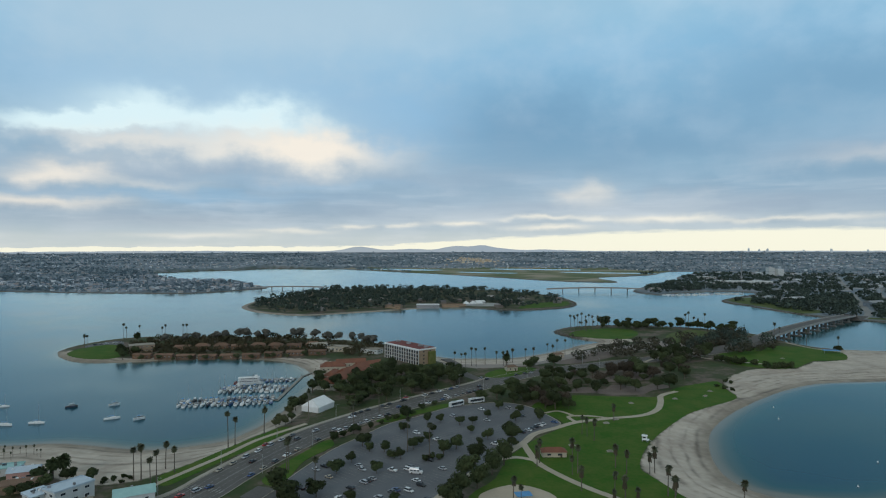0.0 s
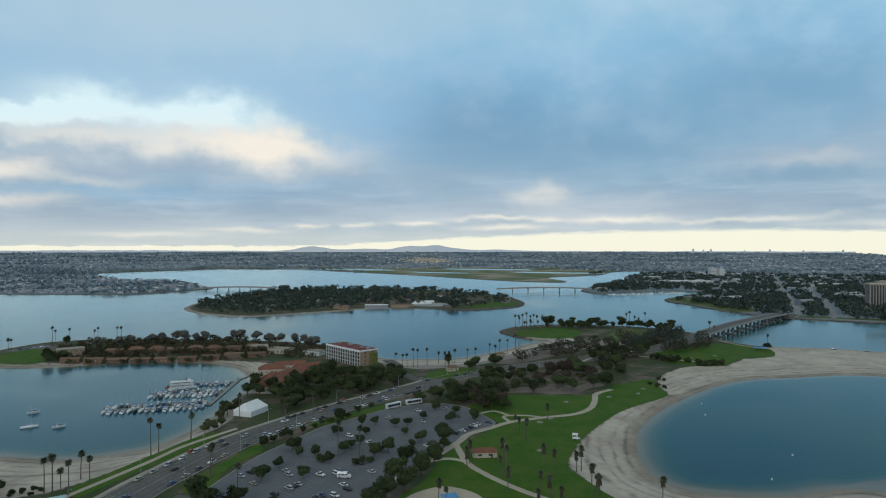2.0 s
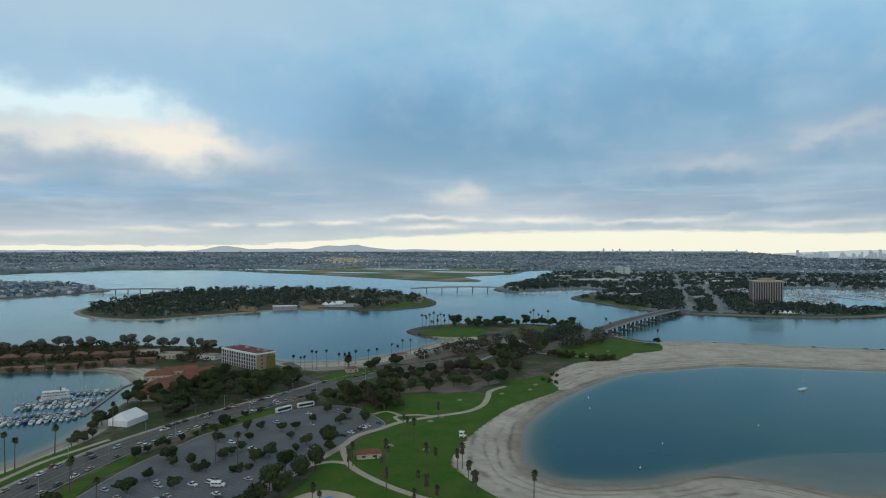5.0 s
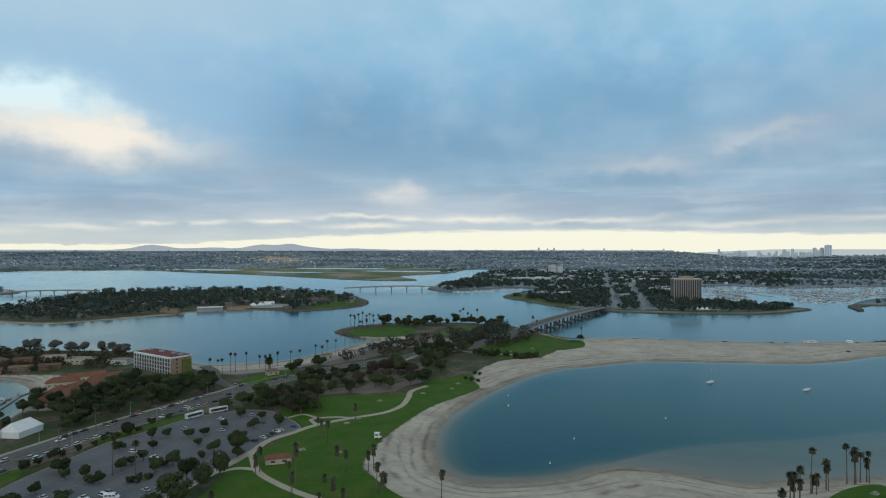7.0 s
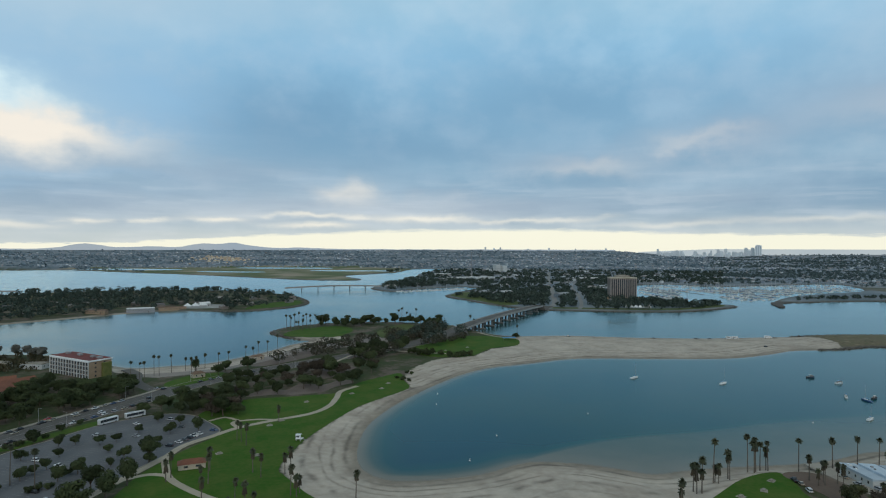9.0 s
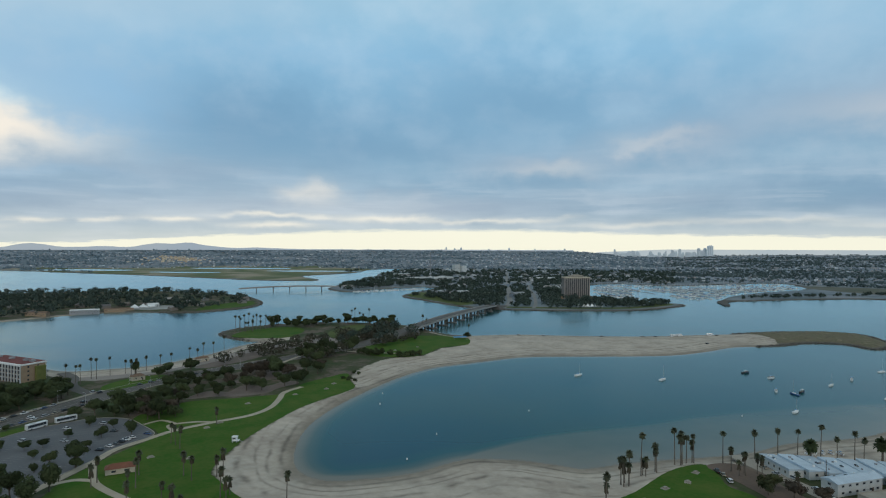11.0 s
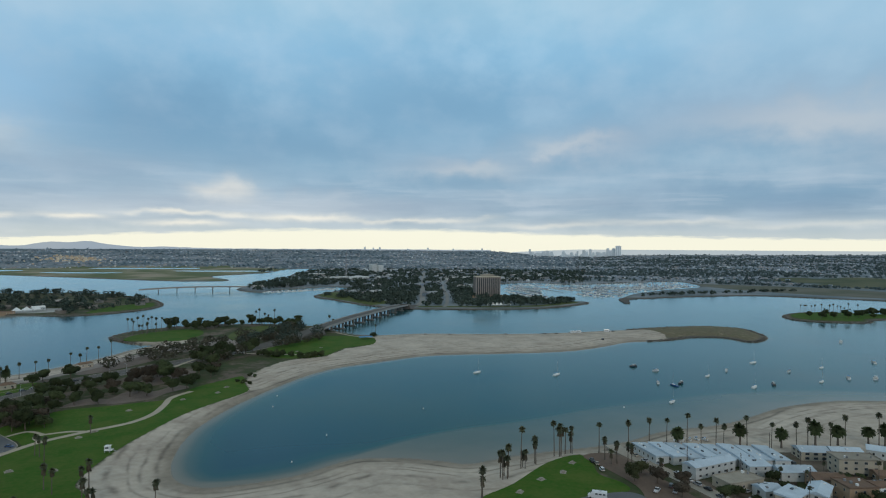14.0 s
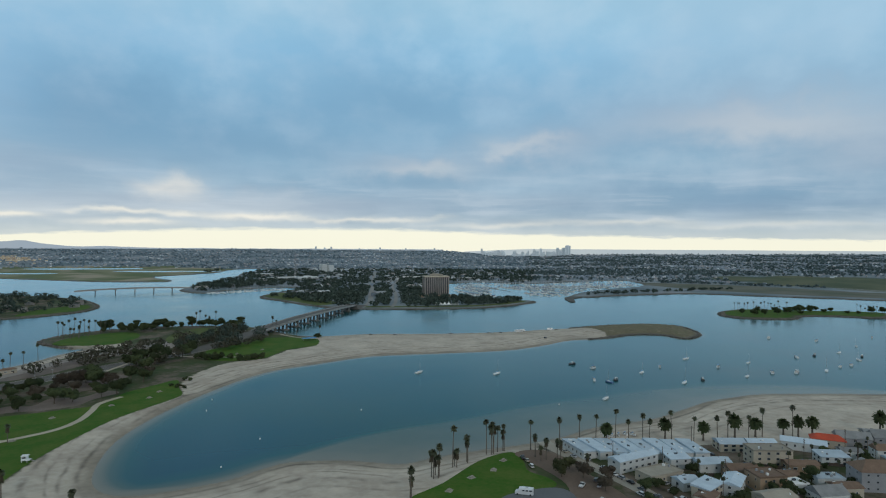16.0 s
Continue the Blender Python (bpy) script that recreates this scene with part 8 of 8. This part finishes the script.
def riverboat():
    root = thing("riverboat", "white two-decked excursion riverboat at the dock", "boat", at=pose(-157, 493, 0.02, 0, 0, 14) @ Matrix.Diagonal((0.78, 0.78, 0.78, 1)))
    part("hull", boat_hull(27, 7.5, 1.6), WHITE, root)
    for k, (L, W, z) in enumerate(((22, 7.0, 2.7), (20, 6.6, 5.4))):
        part("deck", box(bmesh.new(), -1, 0, z - 0.9, L + 1.4, W + 0.6, 0.25), WHITE, root)
        part("cabin", box(bmesh.new(), -1, 0, z + 0.35, L - 2, W - 2, 2.2), WHITE, root)
        for sgn in (-1, 1):
            for i in range(8):
                part("window", box(bmesh.new(), -1 - (L - 3) / 2 + (L - 3) * (i + 0.5) / 8, sgn * (W / 2 - 0.98), z + 0.5, 1.5, 0.1, 1.1), GLASS_DARK, root)
            for i in range(7):
                part("post", rod(bmesh.new(), (-1 - L / 2 + L * i / 6, sgn * W / 2, z - 0.8), (-1 - L / 2 + L * i / 6, sgn * W / 2, z + 1.7), 0.09), WHITE, root)
            part("rail", box(bmesh.new(), -1, sgn * W / 2, z + 0.1, L, 0.08, 0.7), WHITE, root)
    part("roof", box(bmesh.new(), -1, 0, 7.2, 21.5, 7.4, 0.25, 0, 0.05), WHITE, root)
    part("wheelhouse", box(bmesh.new(), 6, 0, 8.3, 3, 3, 2.0, 0, 0.1), WHITE, root)
    for sgn in (-1, 1):
        part("funnel", rod(bmesh.new(), (3, sgn * 1.6, 7.3), (3, sgn * 1.6, 11), 0.28), HULL_DARK, root)
    part("paddle_wheel", rod(bmesh.new(), (-14.2, -2.6, 1.6), (-14.2, 2.6, 1.6), 1.9, None, 14), ROOF_MAROON, root)
    return root


riverboat()

# boats of the far harbour, too many to tell apart
g = random.Random(21)
BASIN = [(960, 985), (1060, 1180), (1240, 1400), (1380, 1420), (1440, 1290), (1620, 1280), (1830, 1240), (1680, 1065), (1460, 1025), (1290, 985), (1160, 910), (1110, 900), (1120, 1000), (1250, 1090), (1200, 1180), (1060, 1050), (1000, 940)]
hv, hf, mv, mf, cv, cf = [], [], [], [], [], []


def far_boat(x, y, a, L):
    ca, sa = math.cos(a), math.sin(a)

    def at(u, v, w):
        return (x + u * ca - v * sa, y + u * sa + v * ca, w)
    k = len(hv)
    W = L * 0.3
    hv.extend([at(-L / 2, -W / 2, 0), at(L * 0.2, -W / 2, 0), at(L / 2, 0, 0.1), at(L * 0.2, W / 2, 0), at(-L / 2, W / 2, 0), at(-L / 2, -W / 2, 1.2), at(L * 0.2, -W / 2, 1.3), at(L / 2 + 0.4, 0, 1.6), at(L * 0.2, W / 2, 1.3), at(-L / 2, W / 2, 1.2)])
    hf.extend([(k + i, k + (i + 1) % 5, k + 5 + (i + 1) % 5, k + 5 + i) for i in range(5)] + [(k + 5, k + 6, k + 7, k + 8, k + 9)])
    k = len(cv)
    cv.extend([at(u * L, v * W, w) for w in (1.2, 2.6) for u, v in ((-0.2, -0.32), (0.18, -0.32), (0.18, 0.32), (-0.2, 0.32))])
    cf.extend([(k, k + 1, k + 5, k + 4), (k + 1, k + 2, k + 6, k + 5), (k + 2, k + 3, k + 7, k + 6), (k + 3, k, k + 4, k + 7), (k + 4, k + 5, k + 6, k + 7)])
    if g.random() < 0.6:
        k = len(mv)
        r = 0.16
        mv.extend([at(L * 0.1 + u * r, v * r, w) for w in (1.2, L * 1.25) for u, v in ((-1, -1), (1, -1), (1, 1), (-1, 1))])
        mf.extend([(k, k + 1, k + 5, k + 4), (k + 1, k + 2, k + 6, k + 5), (k + 2, k + 3, k + 7, k + 6), (k + 3, k, k + 4, k + 7)])


for row in range(46):
    o = Vector((930 + (row % 23) * 42, 1385 - (row % 23) * 18 + (0 if row < 23 else -330)))
    for i in range(36):
        p = o + Vector((0.25, 0.97)) * i * 3.9 * (-1 if row < 23 else 1) + Vector((g.uniform(-1, 1), g.uniform(-1, 1)))
        if inside(BASIN, p.x, p.y) and signed(FAR_O, np.array([p.x]), np.array([p.y]))[0] < -6:
            far_boat(p.x, p.y, g.choice((0.2, 3.34)) + g.uniform(-0.1, 0.1), g.uniform(9, 16))
for _ in range(900):
    p = Vector((g.uniform(960, 1840), g.uniform(900, 1420)))
    if inside(BASIN, p.x, p.y) and signed(FAR_O, np.array([p.x]), np.array([p.y]))[0] < -6 and noise.noise((p.x / 60, p.y / 60, 0.7)) > -0.1:
        far_boat(p.x, p.y, g.choice((0.2, 3.34)) + g.uniform(-0.3, 0.3), g.uniform(9, 17))
for i in range(46):
    far_boat(525 + (i % 23) * 9 + g.uniform(-2, 2), 1440 + (i % 23) * 2 - (i // 23) * 26 + g.uniform(-3, 3), g.uniform(0, 6), g.uniform(8, 12))
root = thing("harbour_boats", "hundreds of white boats with bare masts in a marina", "boats", kind="stuff")
for nm, v, f, m in (("hull", hv, hf, WHITE), ("cabin", cv, cf, palette("boat_cabins", [(0.7, 0.7, 0.7), (0.10, 0.16, 0.30), (0.6, 0.6, 0.58), (0.2, 0.2, 0.2)])), ("mast", mv, mf, MAST)):
    tagged(mesh_object(nm, v, f, m, root), kind="stuff")
bm = bmesh.new()
for row in range(10):
    box(bm, 1130 + row * 60, 1180 - row * 18, 0.4, 3, 150, 0.4, -14)
tagged(part("harbour_docks", bm, DOCK), "long grey floating docks of the harbour", "dock", kind="stuff")
tagged(part("harbour_mole", slab(bmesh.new(), smooth([(1058, 800), (1064, 806), (1120, 868), (1170, 884), (1172, 862), (1128, 848), (1075, 800), (1062, 794)]), -2, 1.8), RIPRAP), "low grey stone mole at the harbour mouth", "mole", kind="structure")
for o in ([(-520, 3400), (-440, 3250), (-250, 3160), (-60, 3080), (-10, 3170), (-200, 3320), (-380, 3420)], [(250, 3320), (340, 3180), (520, 3110), (680, 3060), (700, 3190), (500, 3270), (350, 3360)],
          [(540, 2830), (620, 2710), (760, 2660), (900, 2600), (920, 2690), (760, 2770), (640, 2840)], [(60, 2860), (160, 2740), (300, 2690), (330, 2740), (200, 2830), (100, 2900)]):
    tagged(part("pond", slab(bmesh.new(), smooth(o), TOP - 1, TOP + 0.25), water_material()), "pale shallow pond in the marsh", "pond", kind="structure")


# ---------------------------------------------------------------- park and beach fittings
def lifeguard_tower(x, y, rz):
    root = thing("lifeguard_tower", "white wooden lifeguard hut on a raised deck", "lifeguard tower", at=pose(x, y, flat(x, y), 0, 0, rz) @ Matrix.Diagonal((0.75, 0.75, 0.75, 1)))
    for u in (-1.6, 1.6):
        for v in (-1.6, 1.6):
            part("leg", box(bmesh.new(), u, v, 0.6, 0.25, 0.25, 1.8), WHITE, root)
    part("deck", box(bmesh.new(), 0.5, 0, 1.5, 5, 4, 0.25), WHITE, root)
    hut = part("cabin", box(bmesh.new(), -0.3, 0, 2.9, 3.2, 3.2, 2.6), WHITE, root)
    for sgn in (-1, 1):
        part("window", box(bmesh.new(), -0.3, sgn * 1.62, 3.2, 2.2, 0.06, 1.0), GLASS_DARK, hut)
    part("roof", box(bmesh.new(), -0.2, 0, 4.35, 4.2, 4.0, 0.25, 0, 0.08), WHITE, root)
    part("ramp", hull_of(bmesh.new(), [[(3, -0.6, 1.4), (3, 0.6, 1.4), (3, 0.6, 1.55), (3, -0.6, 1.55)], [(6, -0.6, -0.1), (6, 0.6, -0.1), (6, 0.6, 0.1), (6, -0.6, 0.1)]]), DOCK, root)


lifeguard_tower(112, 337, -25)


def lamp_post(src_at, h=9.0):
    x, y, rz = src_at
    root = thing("street_lamp", "slim grey street lamp with an arm", "street lamp", "street lamps", at=pose(x, y, TOP, 0, 0, rz))
    part("pole", rod(bmesh.new(), (0, 0, -0.2), (0, 0, h), 0.12, 0.07), MAST, root)
    part("arm", rod(bmesh.new(), (0, 0, h - 0.1), (2.2, 0, h + 0.2), 0.05), MAST, root)
    part("lamp_head", box(bmesh.new(), 2.4, 0, h + 0.2, 0.8, 0.3, 0.14, 0, 0.03), WALL_GREY, root)


for i in range(8, len(ROAD_LINE) - 2, 9):
    p, q = ROAD_LINE[i], ROAD_LINE[i + 1]
    d = (q - p).normalized()
    nn = Vector((-d.y, d.x))
    a = math.degrees(math.atan2(-nn.y, -nn.x))
    lamp_post((p.x + nn.x * 12, p.y + nn.y * 12, a))
    lamp_post((p.x - nn.x * 12, p.y - nn.y * 12, a + 180))


def power_pole(x, y):
    root = thing("utility_pole", "dark wooden utility pole with crossarms", "utility pole", "utility poles", at=pose(x, y, flat(x, y), 0, 0, 40))
    part("pole", rod(bmesh.new(), (0, 0, -0.3), (0, 0, 12.5), 0.2, 0.13), WOOD_DARK, root)
    for z in (11.9, 10.8):
        arm = part("crossarm", box(bmesh.new(), 0, 0, z, 2.6, 0.14, 0.16), WOOD_DARK, root)
        for u in (-1.1, -0.4, 0.4, 1.1):
            part("insulator", rod(bmesh.new(), (u, 0, z + 0.05), (u, 0, z + 0.35), 0.06), WALL_GREY, arm)


for x, y in ((357, 138), (383, 124), (365, 111), (426, 102), (440, 83), (400, 148), (345, 158), (462, 96)):
    power_pole(x, y)


def picnic_table(x, y, rz):
    root = thing("picnic_table", "pale concrete picnic table on a pad in the grass", "picnic table", "picnic tables", at=pose(x, y, TOP + 0.1, 0, 0, rz))
    part("pad", box(bmesh.new(), 0, 0, 0.03, 3.6, 3.0, 0.08), CONCRETE, root)
    part("tabletop", box(bmesh.new(), 0, 0, 0.75, 2.2, 0.9, 0.1, 0, 0.02), CONCRETE, root)
    for sgn in (-1, 1):
        part("bench", box(bmesh.new(), 0, sgn * 0.85, 0.45, 2.2, 0.35, 0.1, 0, 0.02), CONCRETE, root)
        part("leg", box(bmesh.new(), sgn * 0.75, 0, 0.35, 0.2, 1.6, 0.7), CONCRETE, root)


for x, y, rz in ((306, 196, 20), (293, 189, 40), (278, 188, 10), (260, 182, 30), (100, 372, 0), (108, 380, 15), (130, 420, 30), (165, 432, 10), (190, 440, 40), (70, 330, 10), (88, 320, 0), (300, 580, 20), (330, 590, 0), (200, 455, 25)):
    picnic_table(x, y, rz)


def blue_shelter(x, y, L, W, rz):
    root = thing("shade_canopy", "bright blue fabric shade canopy on posts", "canopy", at=pose(x, y, flat(x, y), 0, 0, rz))
    for u in (-1, 1):
        for v in (-1, 1):
            part("post", rod(bmesh.new(), (u * L / 2, v * W / 2, -0.1), (u * L / 2, v * W / 2, 2.6), 0.08), MAST, root)
    part("canopy", box(bmesh.new(), 0, 0, 2.75, L + 1, W + 1, 0.3, 0, 0.1), BLUE_CLOTH, root)


blue_shelter(398, 622, 15, 6, -10)
blue_shelter(34, 258, 6, 4, 10)
for x, y in ((227, 417), (215, 389), (190, 278), (222, 310), (420, 260), (300, 330)):
    root = thing("buoy", "small white marker buoy on the water", "buoy", "buoys", at=pose(x, y, 0))
    part("float", rod(bmesh.new(), (0, 0, -0.3), (0, 0, 0.5), 0.45, 0.4, 10), WHITE, root)
    part("top_mark", rod(bmesh.new(), (0, 0, 0.5), (0, 0, 1.2), 0.12, 0.05), WHITE, root)
for i, (x, y) in enumerate(((387, 190), (391, 188.5), (395, 187), (398, 184), (383, 191))):
    ob = copy_thing(MOTOR[1], pose(x, y, flat(x, y) + 0.42, 0, 0, 30 + 20 * i) @ Matrix.Diagonal((0.6, 0.6, 0.6, 1)))
    tagged(ob, "small white boat drawn up on the beach", group="beached boats")
for src in CAR_STOCK + SAIL + MOTOR:
    for o in (*src.children_recursive, src):
        bpy.data.objects.remove(o)
